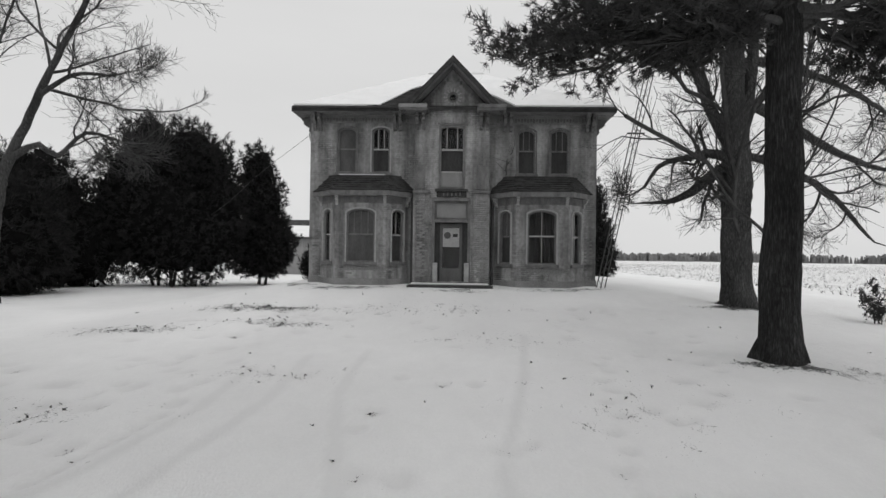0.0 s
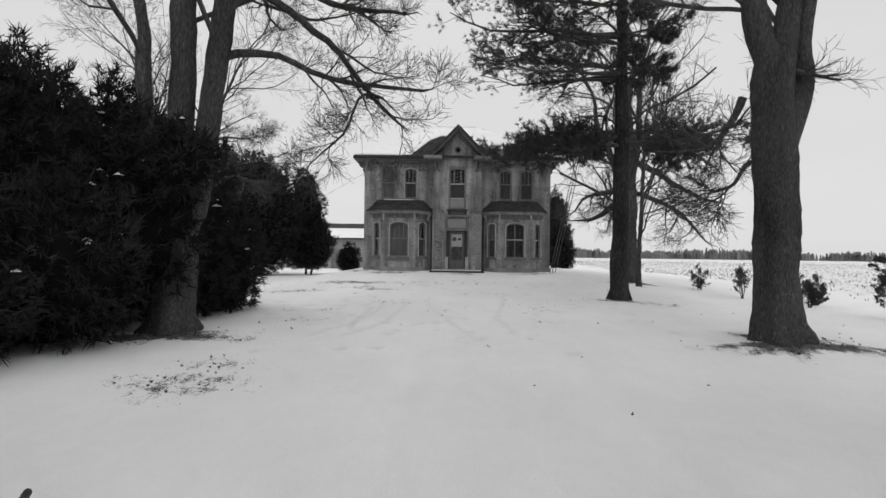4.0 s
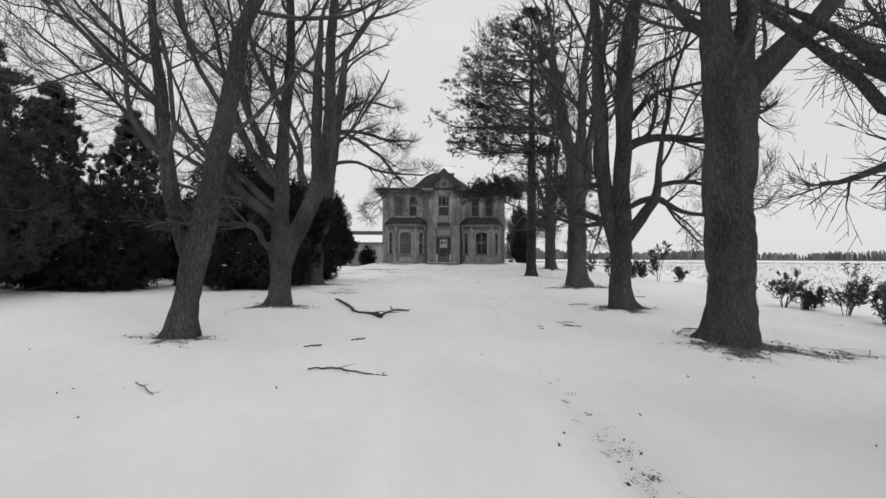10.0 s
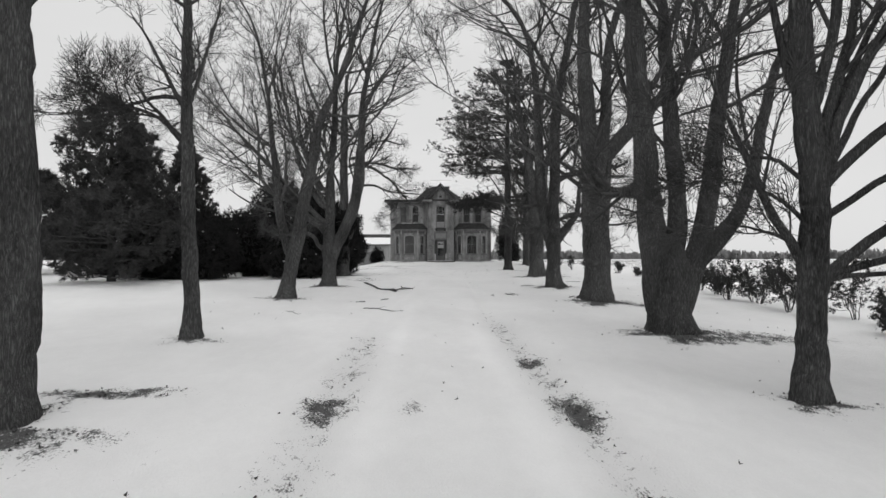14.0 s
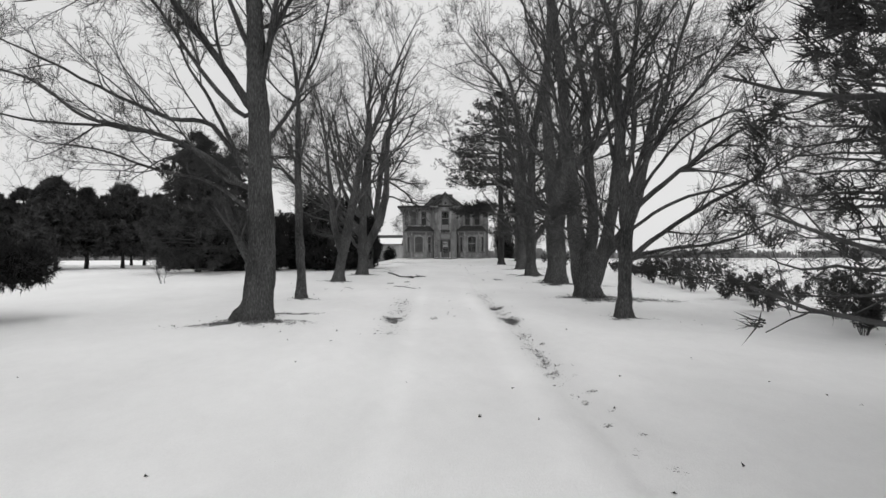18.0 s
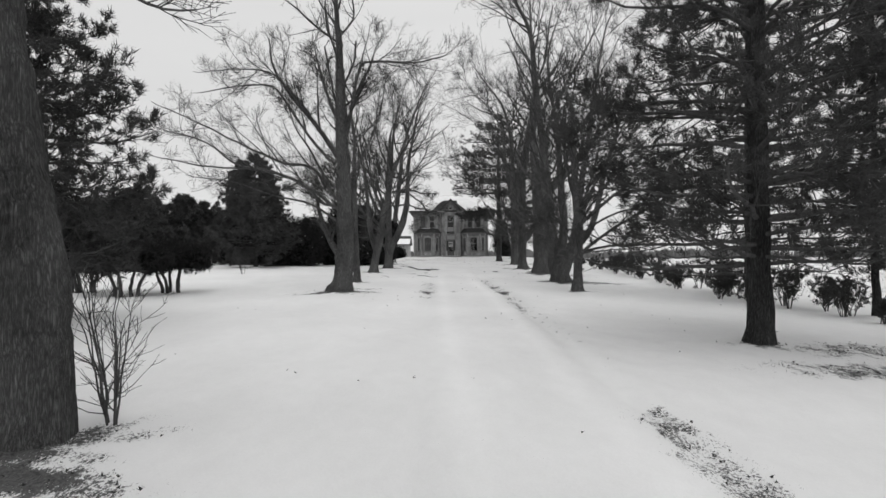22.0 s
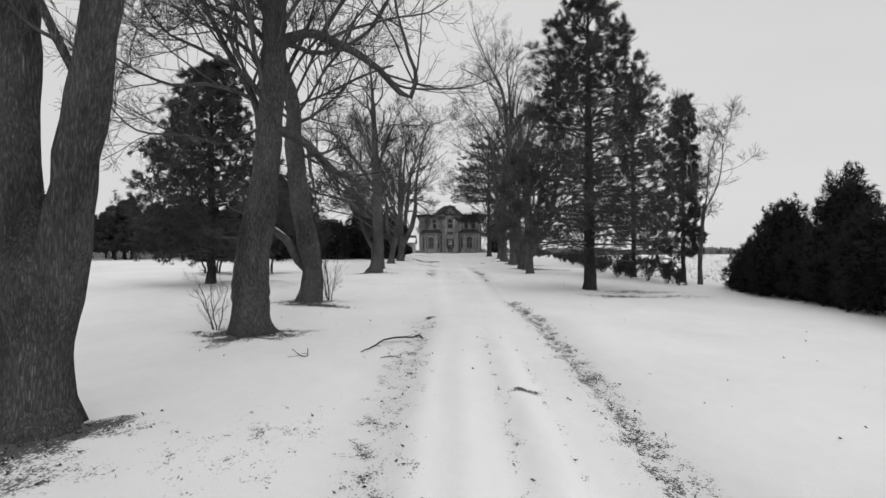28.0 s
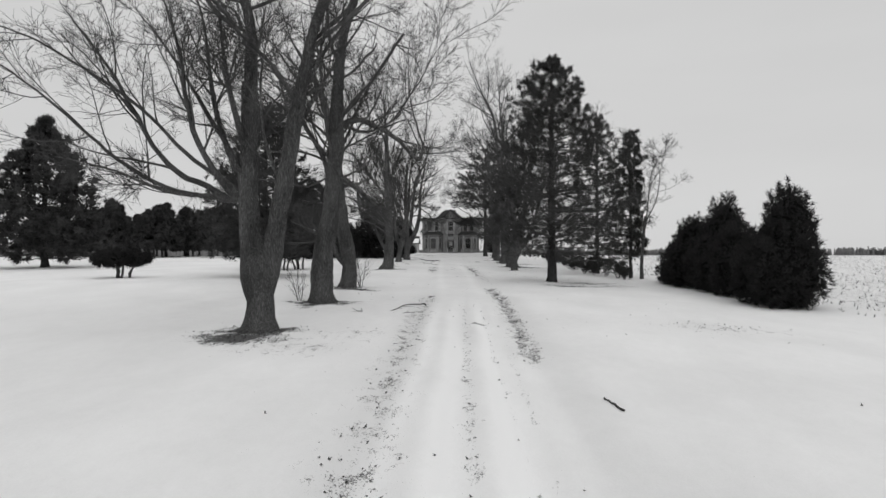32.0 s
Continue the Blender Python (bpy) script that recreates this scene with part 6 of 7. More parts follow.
maple((-7.05, -20.9), 17, [[(-0.04, -0.32, 0.731), (0.02, 0.68, 0.5), (0.08, 2.22, 0.443), (0.1, 3.76, 0.423)],
    [(0.11, 3.56, 0.327), (0.08, 7.42, 0.308), (0.07, 10.33, 0.289), (0.09, 12.26, 0.231)],
    [(0.29, 2.6, 0.327), (0.62, 3.82, 0.308), (1.01, 7.05, 0.279), (1.42, 10.34, 0.25), (1.63, 12.28, 0.192)],
    [(-0.33, 2.4, 0.204), (-0.54, 3.95, 0.204), (-0.66, 5.5, 0.184), (-0.7, 6.53, 0.174), (-0.74, 7.57, 0.133)],
    [(1.35, 8.95, 0.134, 0.0), (2.2, 9.94, 0.094, 0.4), (2.98, 10.21, 0.085, 0.8), (4.02, 10.04, 0.054, 1.2)],
    [(1.25, 8.39, 0.124, 0.0), (2.64, 8.38, 0.094, 0.33), (3.87, 8.07, 0.074, 0.67), (5.18, 8.09, 0.043, 1.0)],
    [(1.25, 8.39, 0.134, 0.0), (2.45, 7.91, 0.104, 0.28), (3.15, 7.4, 0.095, 0.56), (3.6, 7.11, 0.086, 0.84), (4.27, 6.25, 0.076, 1.12), (5.03, 5.47, 0.044, 1.4)],
    [(1.12, 6.61, 0.113, 0.0), (2.23, 6.78, 0.084, 0.4), (3.44, 6.35, 0.064, 0.8), (5.58, 6.19, 0.043, 1.2)],
    [(4.16, 6.01, 0.045, 1.2), (3.83, 5.14, 0.034, 1.2), (3.32, 4.62, 0.028, 1.2), (2.98, 4.28, 0.023, 1.2)]], 36,
      "three-stemmed maple with crooked hanging boughs among dark yews", limbs=9, reach=0.9, low=0.3, bole_limbs=0, twiggy=0.8, crook=1.1, hang=True)
maple((-6.1, -31.7), 18, [[(0.17, 0.04, 0.554), (0.21, 0.61, 0.39), (0.24, 1.5, 0.408), (0.28, 2.12, 0.487)],
    [(0.24, 1.94, 0.354), (0.22, 3.27, 0.31), (0.2, 4.87, 0.275), (0.23, 6.3, 0.23)],
    [(0.59, 2.3, 0.354), (1.07, 3.19, 0.337), (1.58, 4.44, 0.319), (1.92, 5.87, 0.292), (2.04, 6.85, 0.222)],
    [(-0.03, 2.12, 0.151), (-0.43, 2.38, 0.115), (-0.61, 2.82, 0.115), (-1.15, 3.04, 0.097), (-1.86, 2.99, 0.071)],
    [(-0.13, 3.27, 0.115), (-0.72, 3.75, 0.097), (-1.17, 4.24, 0.089), (-1.62, 4.68, 0.071), (-2.24, 4.85, 0.053)],
    [(0.03, 4.6, 0.133), (-0.48, 5.76, 0.097), (-0.75, 6.47, 0.08)],
    [(-0.31, 3.53, 0.246), (-1.19, 4.1, 0.188), (-1.92, 5.1, 0.145), (-2.59, 5.82, 0.101), (-2.89, 6.4, 0.065)],
    [(-0.33, 4.83, 0.188), (-1.07, 6.13, 0.145), (-1.52, 7.29, 0.116), (-1.83, 8.45, 0.087)],
    [(-0.27, 5.7, 0.145), (-0.94, 7.0, 0.116), (-1.24, 8.02, 0.087), (-1.41, 9.19, 0.065)],
    [(-0.39, 3.96, 0.159), (-1.34, 4.82, 0.116), (-2.21, 4.96, 0.08), (-2.79, 5.17, 0.058)]], 37,
      "low-forking broad maple with furrowed bark", limbs=12, reach=1.05, bole_limbs=0, clear=2.5)
maple((-6.45, -38.4), 18, [[(-0.01, 0.01, 0.481), (0.12, 0.85, 0.339), (0.33, 1.95, 0.339), (0.5, 2.71, 0.339)],
    [(0.5, 2.6, 0.317), (0.77, 4.14, 0.284), (1.05, 5.68, 0.262), (1.31, 7.0, 0.24), (1.47, 7.89, 0.197)],
    [(0.21, 2.16, 0.24), (-0.13, 3.15, 0.208), (-0.33, 4.57, 0.186), (-0.43, 6.11, 0.153), (-0.56, 7.44, 0.109)],
    [(-0.19, 4.24, 0.087), (-0.86, 5.12, 0.066), (-1.64, 5.89, 0.049), (-2.53, 6.65, 0.038)]], 38,
      "leaning forked maple with furrowed bark", limbs=17, twiggy=1.2)
maple((-6.3, -48.6), 14, [[(0.12, 0.1, 0.324), (0.12, 1.0, 0.224), (0.05, 2.99, 0.199), (-0.01, 5.5, 0.162), (-0.02, 7.52, 0.137), (-0.01, 9.03, 0.112)],
    [(-0.02, 6.51, 0.081), (-0.81, 6.57, 0.062), (-1.94, 6.26, 0.05), (-3.07, 6.13, 0.044)],
    [(-0.04, 5.38, 0.075), (-0.8, 6.0, 0.056), (-1.69, 6.38, 0.044), (-2.83, 6.89, 0.031)]], 39,
      "thin straight young maple standing in snow", limbs=22, low=0.3, reach=0.75, clear=2.2)
maple((-5.95, -56.0), 18, [[(0.11, 0.04, 0.75), (0.25, 0.81, 0.5), (0.32, 2.28, 0.47), (0.3, 4.48, 0.4), (0.22, 6.84, 0.36), (0.15, 9.0, 0.32), (0.1, 11.0, 0.27), (0.05, 13.0, 0.2)],
    [(-0.1, 2.2, 0.19, 0.0), (-0.55, 2.9, 0.15, 0.3), (-1.0, 3.9, 0.11, 0.6), (-1.3, 5.0, 0.06, 0.9)],
    [(0.24, 7.3, 0.121, -0.0), (0.67, 9.42, 0.1, -0.24), (1.09, 11.5, 0.079, -0.48), (1.7, 12.05, 0.071, -0.57), (4.11, 11.92, 0.048, -0.84), (5.53, 12.19, 0.034, -1.0)],
    [(-0.12, 7.3, 0.145, 0.0), (-1.17, 8.84, 0.118, 0.25), (-2.5, 10.42, 0.089, 0.53), (-3.6, 12.03, 0.063, 0.79), (-3.94, 13.65, 0.041, 1.0)],
    [(-0.37, 6.94, 0.096, -0.0), (-1.52, 8.24, 0.082, -0.21), (-2.86, 10.33, 0.061, -0.51), (-3.54, 10.78, 0.054, -0.61), (-5.35, 10.6, 0.039, -0.83), (-6.68, 10.32, 0.027, -1.0)],
    [(-1.58, 9.51, 0.072, 0.0), (-2.87, 11.05, 0.057, 0.17), (-3.9, 11.84, 0.048, 0.29), (-5.72, 12.05, 0.034, 0.44), (-7.55, 11.95, 0.02, 0.6)],
    [(-0.25, 5.11, 0.096, 0.0), (-1.43, 6.63, 0.084, 0.27), (-2.99, 6.93, 0.074, 0.48), (-5.39, 8.02, 0.058, 0.83), (-7.59, 9.14, 0.043, 1.15), (-10.13, 10.29, 0.027, 1.5)],
    [(-0.37, 4.63, 0.096, -0.0), (-1.51, 5.57, 0.086, -0.23), (-3.1, 6.26, 0.073, -0.51), (-5.1, 6.69, 0.057, -0.85), (-6.59, 7.81, 0.043, -1.16), (-8.49, 8.32, 0.027, -1.5)],
    [(-0.86, 4.75, 0.084, -0.0), (-2.29, 5.97, 0.072, -0.08), (-4.44, 6.52, 0.057, -0.18), (-6.82, 6.69, 0.041, -0.28), (-9.42, 7.17, 0.024, -0.4)],
    [(-0.49, 5.6, 0.084, 0.0), (-1.45, 7.39, 0.063, 0.36), (-2.57, 9.23, 0.04, 0.73), (-2.79, 10.83, 0.024, 1.0)],
    [(-0.25, 3.9, 0.072, 0.0), (-1.72, 4.8, 0.061, 0.42), (-3.64, 5.24, 0.05, 0.88), (-6.2, 6.11, 0.034, 1.48), (-8.57, 6.47, 0.02, 2.0)],
    [(-0.12, 9.25, 0.109, -0.0), (-0.7, 11.03, 0.069, -0.51), (-1.03, 12.73, 0.03, -1.0)],
    [(0.32, 8.76, 0.109, 0.0), (1.24, 11.14, 0.067, 0.54), (1.91, 13.33, 0.03, 1.0)],
    [(0.36, 5.84, 0.084, 0.0), (1.25, 7.38, 0.068, 0.42), (2.03, 9.76, 0.045, 0.97), (2.34, 12.24, 0.024, 1.5)]], 40,
      "thick single-boled maple with long side boughs", limbs=14, low=0.5, reach=0.9)
old_maple = maple((-5.5, -79.4), 17, [[(0.05, 0.02, 0.65), (0.13, 0.7, 0.47), (0.14, 1.68, 0.455), (0.0, 2.66, 0.47), (-0.29, 4.05, 0.449), (-0.48, 5.63, 0.41), (-0.59, 7.02, 0.371), (-0.64, 8.32, 0.293)],
    [(-0.38, 1.88, 0.215), (-0.83, 2.57, 0.176), (-1.43, 3.07, 0.146), (-2.02, 3.42, 0.117)],
    [(-0.39, 6.12, 0.107), (0.46, 6.21, 0.073), (1.25, 6.5, 0.049)]], 41,
      "leaning old maple with shaggy bark and bare roots", limbs=12, low=0.4)
P, R = smooth_line([(-0.5, 0.0, 2.2, .03), (-0.83, 0.05, 2.74, .06), (-1.43, 0.08, 3.21, .06), (-2.0, 0.12, 3.53, .03)], 16, 0.008, RNG)
put("snow_line", mesh_of("snow_line", *tubes(P[None], R[None], 7), M_SNOWCAP, True), old_maple, "line of snow along the low bough")
maple((-5.3, -87.2), 18, [[(0.07, 0.02, 0.735), (0.09, 0.67, 0.533), (0.19, 2.41, 0.504), (0.56, 4.73, 0.389), (0.74, 7.07, 0.375), (0.82, 9.11, 0.332), (0.87, 10.58, 0.274)],
    [(0.94, 8.16, 0.187), (1.82, 8.51, 0.13), (2.69, 8.14, 0.108), (3.56, 7.61, 0.094), (4.5, 6.65, 0.079), (4.79, 7.23, 0.065), (4.61, 7.67, 0.05)],
    [(0.49, 5.03, 0.13), (0.2, 6.63, 0.101), (-0.53, 7.96, 0.086), (-1.12, 9.14, 0.065)],
    [(1.01, 8.23, 0.101), (2.25, 7.92, 0.072), (3.42, 8.49, 0.058), (4.01, 9.36, 0.043)],
    [(0.93, 5.75, 0.173), (1.66, 5.38, 0.144), (2.24, 4.79, 0.101)],
    [(1.01, 7.2, 0.079, 0.0), (1.51, 8.7, 0.046, 0.59), (1.75, 9.87, 0.022, 1.0)],
    [(0.69, 6.25, 0.079, -0.0), (-0.0, 7.29, 0.063, -0.28), (-0.72, 7.7, 0.053, -0.46), (-1.82, 8.23, 0.036, -0.75), (-2.46, 9.05, 0.022, -1.0)],
    [(0.78, 8.0, 0.071, 0.0), (-0.11, 9.01, 0.046, 0.48), (-0.63, 10.41, 0.02, 1.0)],
    [(0.29, 6.57, 0.063, -0.0), (-0.81, 6.99, 0.052, -0.24), (-1.96, 6.94, 0.041, -0.48), (-2.92, 7.34, 0.031, -0.7), (-3.97, 8.16, 0.02, -1.0)],
    [(0.29, 5.78, 0.055, 0.0), (-0.66, 5.42, 0.047, 0.2), (-1.9, 5.73, 0.038, 0.43), (-3.55, 5.97, 0.026, 0.72), (-4.72, 7.06, 0.02, 1.0)],
    [(0.54, 7.53, 0.071, 0.0), (-0.81, 8.72, 0.051, 0.58), (-2.19, 9.43, 0.035, 1.06), (-3.27, 10.5, 0.02, 1.5)],
    [(0.38, 8.49, 0.063, -0.0), (-0.45, 8.83, 0.041, -0.73), (-1.31, 8.96, 0.02, -1.5)],
    [(1.01, 5.77, 0.063, 0.0), (1.86, 6.36, 0.049, 0.47), (2.59, 7.31, 0.034, 0.97), (3.02, 8.68, 0.02, 1.5)]], 42,
      "tall old maple with a crooked overhanging bough", limbs=12, hang=True, clear=3.6)
maple((-5.35, -95.6), 17, [[(0.12, -0.16, 0.683), (0.12, 0.46, 0.476), (0.13, 1.3, 0.455), (0.07, 2.03, 0.559)],
    [(-0.15, 1.82, 0.372), (-0.23, 2.97, 0.341), (-0.33, 4.54, 0.321), (-0.37, 5.91, 0.29), (-0.37, 7.18, 0.279), (-0.37, 8.23, 0.228)],
    [(0.35, 1.92, 0.362), (0.59, 3.07, 0.321), (0.9, 4.74, 0.29), (1.17, 6.21, 0.269), (1.43, 7.57, 0.228)],
    [(-0.72, 4.32, 0.116, -0.0), (-1.22, 5.02, 0.105, -0.13), (-1.77, 6.06, 0.089, -0.32), (-2.05, 7.26, 0.073, -0.51), (-2.13, 8.59, 0.056, -0.72), (-2.53, 10.22, 0.032, -1.0)],
    [(-0.81, 4.14, 0.116, 0.0), (-1.59, 4.69, 0.107, 0.11), (-2.56, 5.07, 0.097, 0.23), (-3.57, 6.02, 0.083, 0.39), (-4.43, 7.37, 0.069, 0.57), (-5.51, 8.94, 0.051, 0.78), (-6.82, 10.56, 0.032, 1.0)],
    [(-1.0, 4.32, 0.089, -0.0), (-1.88, 4.4, 0.082, -0.05), (-2.94, 4.67, 0.074, -0.12), (-4.17, 5.38, 0.063, -0.2), (-5.38, 6.44, 0.051, -0.3), (-6.58, 7.49, 0.038, -0.4), (-7.96, 8.54, 0.025, -0.5)],
    [(-1.09, 4.41, 0.071, -0.0), (-2.1, 4.37, 0.059, -0.36), (-3.0, 4.6, 0.048, -0.69), (-3.99, 5.06, 0.033, -1.11), (-4.94, 5.26, 0.02, -1.5)],
    [(-0.64, 5.22, 0.116, 0.0), (-1.22, 6.37, 0.098, 0.31), (-1.76, 7.95, 0.076, 0.71), (-2.17, 10.02, 0.049, 1.2), (-2.6, 11.32, 0.032, 1.5)],
    [(-0.55, 6.48, 0.107, -0.0), (-0.75, 7.8, 0.08, -0.42), (-0.75, 9.22, 0.05, -0.89), (-0.72, 10.12, 0.03, -1.2)],
    [(-0.73, 5.58, 0.089, 0.0), (-1.72, 7.07, 0.07, 0.18), (-2.84, 8.79, 0.048, 0.38), (-4.27, 10.56, 0.025, 0.6)],
    [(-0.78, 4.68, 0.08, 0.0), (-2.18, 5.61, 0.071, 0.19), (-3.79, 7.15, 0.059, 0.44), (-5.44, 8.34, 0.048, 0.66), (-7.96, 9.79, 0.034, 0.97), (-10.1, 10.48, 0.022, 1.2)],
    [(-0.46, 7.74, 0.089, 0.0), (-0.17, 9.16, 0.06, 0.45), (-0.08, 11.07, 0.025, 1.0)],
    [(0.9, 5.57, 0.089, 0.0), (1.5, 7.32, 0.068, 0.5), (2.4, 9.16, 0.045, 1.03), (3.28, 10.87, 0.025, 1.5)],
    [(0.78, 4.67, 0.071, -0.0), (0.42, 6.02, 0.056, -0.46), (0.5, 7.63, 0.037, -1.0), (0.91, 8.97, 0.02, -1.5)],
    [(1.08, 7.01, 0.089, -0.0), (2.0, 8.47, 0.059, -0.47), (2.46, 10.18, 0.025, -1.0)]], 43,
      "old maple forked low into two stems", limbs=11, low=0.4, bole_limbs=0, rise=0.45, reach=1.05)
maple((8.55, -6.8), 11, [[(0, 0, .16), (0, 1.5, .11), (0.1, 4, .1), (0.2, 7, .08)], [(0.1, 4, .06), (0.7, 6, .05), (1.1, 8, .04)]], 60, "slim bare tree beside a larger maple", 7, 0.6)
maple((-15.8, -3.0), 16, [[(0, 0, .4), (0, 1.5, .32), (0.1, 3, .3), (0.3, 4.4, .28)], [(0.3, 4.2, .2), (0.9, 5.6, .17), (1.7, 7.6, .14), (3.0, 10.4, .09)],
      [(0.4, 4.3, .18), (-0.6, 7, .15), (-1, 10.5, .1)], [(0.6, 5.0, .14), (1.7, 5.6, .11), (2.4, 5.2, .09), (3.4, 6.0, .07), (4.6, 5.7, .04)], [(1.6, 7.2, .1), (2.8, 8.0, .08), (4.2, 8.0, .05)]], 61,
      "bare crooked maple rising behind the yews", 20, 1.3, low=0.25, crook=1.1)
pine((6.1, -12.0), 19, 5.4, 70, "tall white pine with layered boughs reaching to the house", 0.345, 8.8, 7, 0.17, math.pi, 0.0, droop=0.02, shape=0.55, density=2.0, blades=16, width=0.021, flat=0.62, fan=(8, 11), scatter_z=0.2,
     extra=((-4.6, .6, 5.7, 4, 6.1), (-3.6, 1.6, 5.8, 3, 6.3), (-3.9, -.8, 6.0, 3, 6.4), (-2.6, .2, 6.2, 3, 6.6), (-2.0, -1.4, 5.7, 3, 6.1), (3.6, .6, 5.9, 4, 6.4), (4.0, -.8, 6.3, 3, 6.6), (2.6, 1.6, 5.9, 3, 6.3), (1.8, -1.8, 6.0, 3, 6.3), (-1.4, 2.4, 6.1, 3, 6.6), (-5.0, .4, 9.6, 3, 9.2), (-4.4, -.8, 10.6, 3, 10.0), (-4.8, .6, 12.2, 3, 11.6), (-3.8, 0, 13.8, 3, 13.2)))
pine((14.4, -58.0), 15.5, 5.6, 71, "broad scots pine with boughs down to the snow", 0.2, 1.6, 19, 0.22, density=0.8, blades=11, width=0.02, shape=1.4)
pine((7.95, -71.3), 16.4, 5.4, 72, "tall dark red pine standing alone by the drive", 0.335, 2.25, 25, 0.25, density=1.2, dead=0.07, shape=0.78, blades=17, width=0.02)
pine((15.5, -65.0), 12.0, 2.4, 73, "slender pine mingled with a bare tree", 0.15, 2.2, 15, 0.25, density=0.8, blades=11, width=0.034, side=math.pi)
pine((-13.5, -69.8), 13.0, 4.9, 74, "broad white pine with sweeping low boughs", 0.26, 1.7, 21, 0.24, density=1.5, blades=14, width=0.028, shape=0.85)
pine((-19.0, -30.0), 10.7, 4.2, 75, "broad soft pine among darker yews", 0.2, 0.6, 18, 0.26, density=1.25, width=0.04, shape=0.8)
pine((-26.0, -14.0), 12.6, 4.0, 78, "pointed dark pine behind the yews", 0.22, 0.6, 17, 0.34, density=1.1, width=0.07)
pine((-26.5, -3.0), 13.4, 3.8, 76, "pointed dark spruce behind the yews", 0.22, 0.6, 16, 0.36, density=1.0, width=0.08)
pine((-41, -55), 15, 6.5, 77, "big dark pine on the far lawn", 0.35, 1.2, 17, 0.5, density=1.0, blades=9, width=0.12)
rs = np.random.default_rng(4)
for k in range(36):
    x, y = -31 - 44 * rs.random(), -27 + 30 * rs.random()
    pine((x, y), rs.uniform(6.8, 8.8), rs.uniform(2.6, 3.6), 80 + k, "dark pine in a distant grove", 0.16, 1.7, 9, 0.5, density=0.8, group="distant pines", blades=7, width=0.14)
evergreen((-16.0, 10), [(0, 0, 4.2, 3.6, 3.0, 4.0), (1.9, 0.2, 4.0, 2.4, 2.2, 3.7), (-1.8, 0, 4.6, 2.6, 2.4, 4.4), (0.4, 0.2, 6.4, 3.0, 2.4, 2.9), (-1.4, 0, 8.0, 1.0, 1.0, 1.6)], 100, "huge rounded dark yew beside the house", sprays=9000, size=0.27, clear=0.1, stems=7)
evergreen((-22.0, 8), [(0, 0, 2.4, 3.0, 2.4, 2.8), (-1.6, 0.4, 4.6, 2.2, 2.0, 2.8), (0.4, 0.2, 4.8, 1.6, 1.6, 2.3), (-2.6, -0.6, 1.8, 2.6, 2.2, 2.4), (2.0, 0.6, 2.4, 2.0, 1.8, 3.0)], 101, "dark spreading yew by the house", sprays=6500, size=0.28)
evergreen((-12.1, 12.8), [(0, 0, 2.6, 2.1, 1.8, 2.2), (0.9, -0.3, 2.4, 1.5, 1.4, 1.9), (0.1, 0, 5.0, 1.6, 1.5, 2.2), (0.0, 0, 6.6, 1.0, 1.0, 1.8)], 102, "upright dark cedar beside the house", "cedar_tree", 4200, 0.25, clear=0.5, stems=4)
evergreen((-9.5, -20.5), [(1.3, 4.3, 1.5, 1.7, 1.8, 2.1), (-0.2, 1.8, 4.4, 1.5, 1.6, 1.9), (-2.4, 0.4, 4.8, 1.9, 1.8, 2.3), (-3.6, -1.8, 2.2, 1.8, 1.8, 2.4), (0.9, 2.0, 2.4, 2.0, 2.2, 2.9), (-0.8, -0.5, 2.6, 2.3, 2.4, 3.2), (-3.4, 2.0, 2.4, 2.4, 2.2, 3.2), (-0.2, -4.4, 0.9, 1.9, 1.5, 1.2), (-2.2, 2.5, 1.9, 2.4, 2.2, 2.5), (3.1, -1.5, 3.9, .8, .6, .7), (1.9, -0.6, 2.8, 1.3, 1.0, 2.1), (-1.5, -1.8, 3.0, 1.7, 1.8, 3.2), (0.9, -2.4, 1.6, 1.6, 1.4, 1.9)], 103, "sprawling thicket of dark yew dusted with snow", sprays=14000, size=0.28, snow=150, stems=9, clear=0.1)
evergreen((-15.8, -25.5), [(0, 0, 1.6, 2.6, 2.4, 2.2), (-2.8, 0.5, 2.0, 2.4, 2.2, 2.6), (0.2, -1.2, 0.8, 1.6, 1.5, 1.2)], 104, "low dark yew on the lawn", sprays=4200, size=0.3, snow=20)
evergreen((-20, -18), [(0, 0, 2.4, 3.0, 3.0, 3.2), (-4, -2, 2.4, 3.0, 3.0, 3.2), (3.4, 3, 2.2, 2.6, 2.6, 3.0)], 105, "bank of dark yews behind the lawn", sprays=5200, size=0.34)
evergreen((-20, 2), [(0, 0, 2.4, 3.0, 3.0, 3.2), (-5, -3, 2.4, 3.0, 3.0, 3.6)], 106, "dark yews behind the lawn", sprays=3600, size=0.36)
evergreen((9.1, 18), [(0, 0, 2.4, 1.5, 1.5, 2.6), (0.0, 0, 4.6, 1.0, 1.0, 2.2), (0.7, 0, 1.3, 1.1, 1.2, 1.6)], 107, "dark cedar behind the house corner", "cedar_tree", 2400, 0.26)
for k, (x, y, h) in enumerate(((-18.5, -57.4, 2.5), (-15.4, -59.4, 2.5), (-14.2, -57.0, 2.5), (-23.5, -71.7, 2.0))):
    evergreen((x, y), [(-0.8, 0, h * 0.7, 1.2, 1.1, h * 0.26), (0.9, 0.2, h * 0.72, 1.2, 1.1, h * 0.26), (0, -0.5, h * 0.78, 1.3, 1.0, h * 0.24)], 110 + k, "flat-topped yew bush on several bare stems", "yew_bush", 1300, 0.24, 5, category="shrub", clear=h * 0.35)
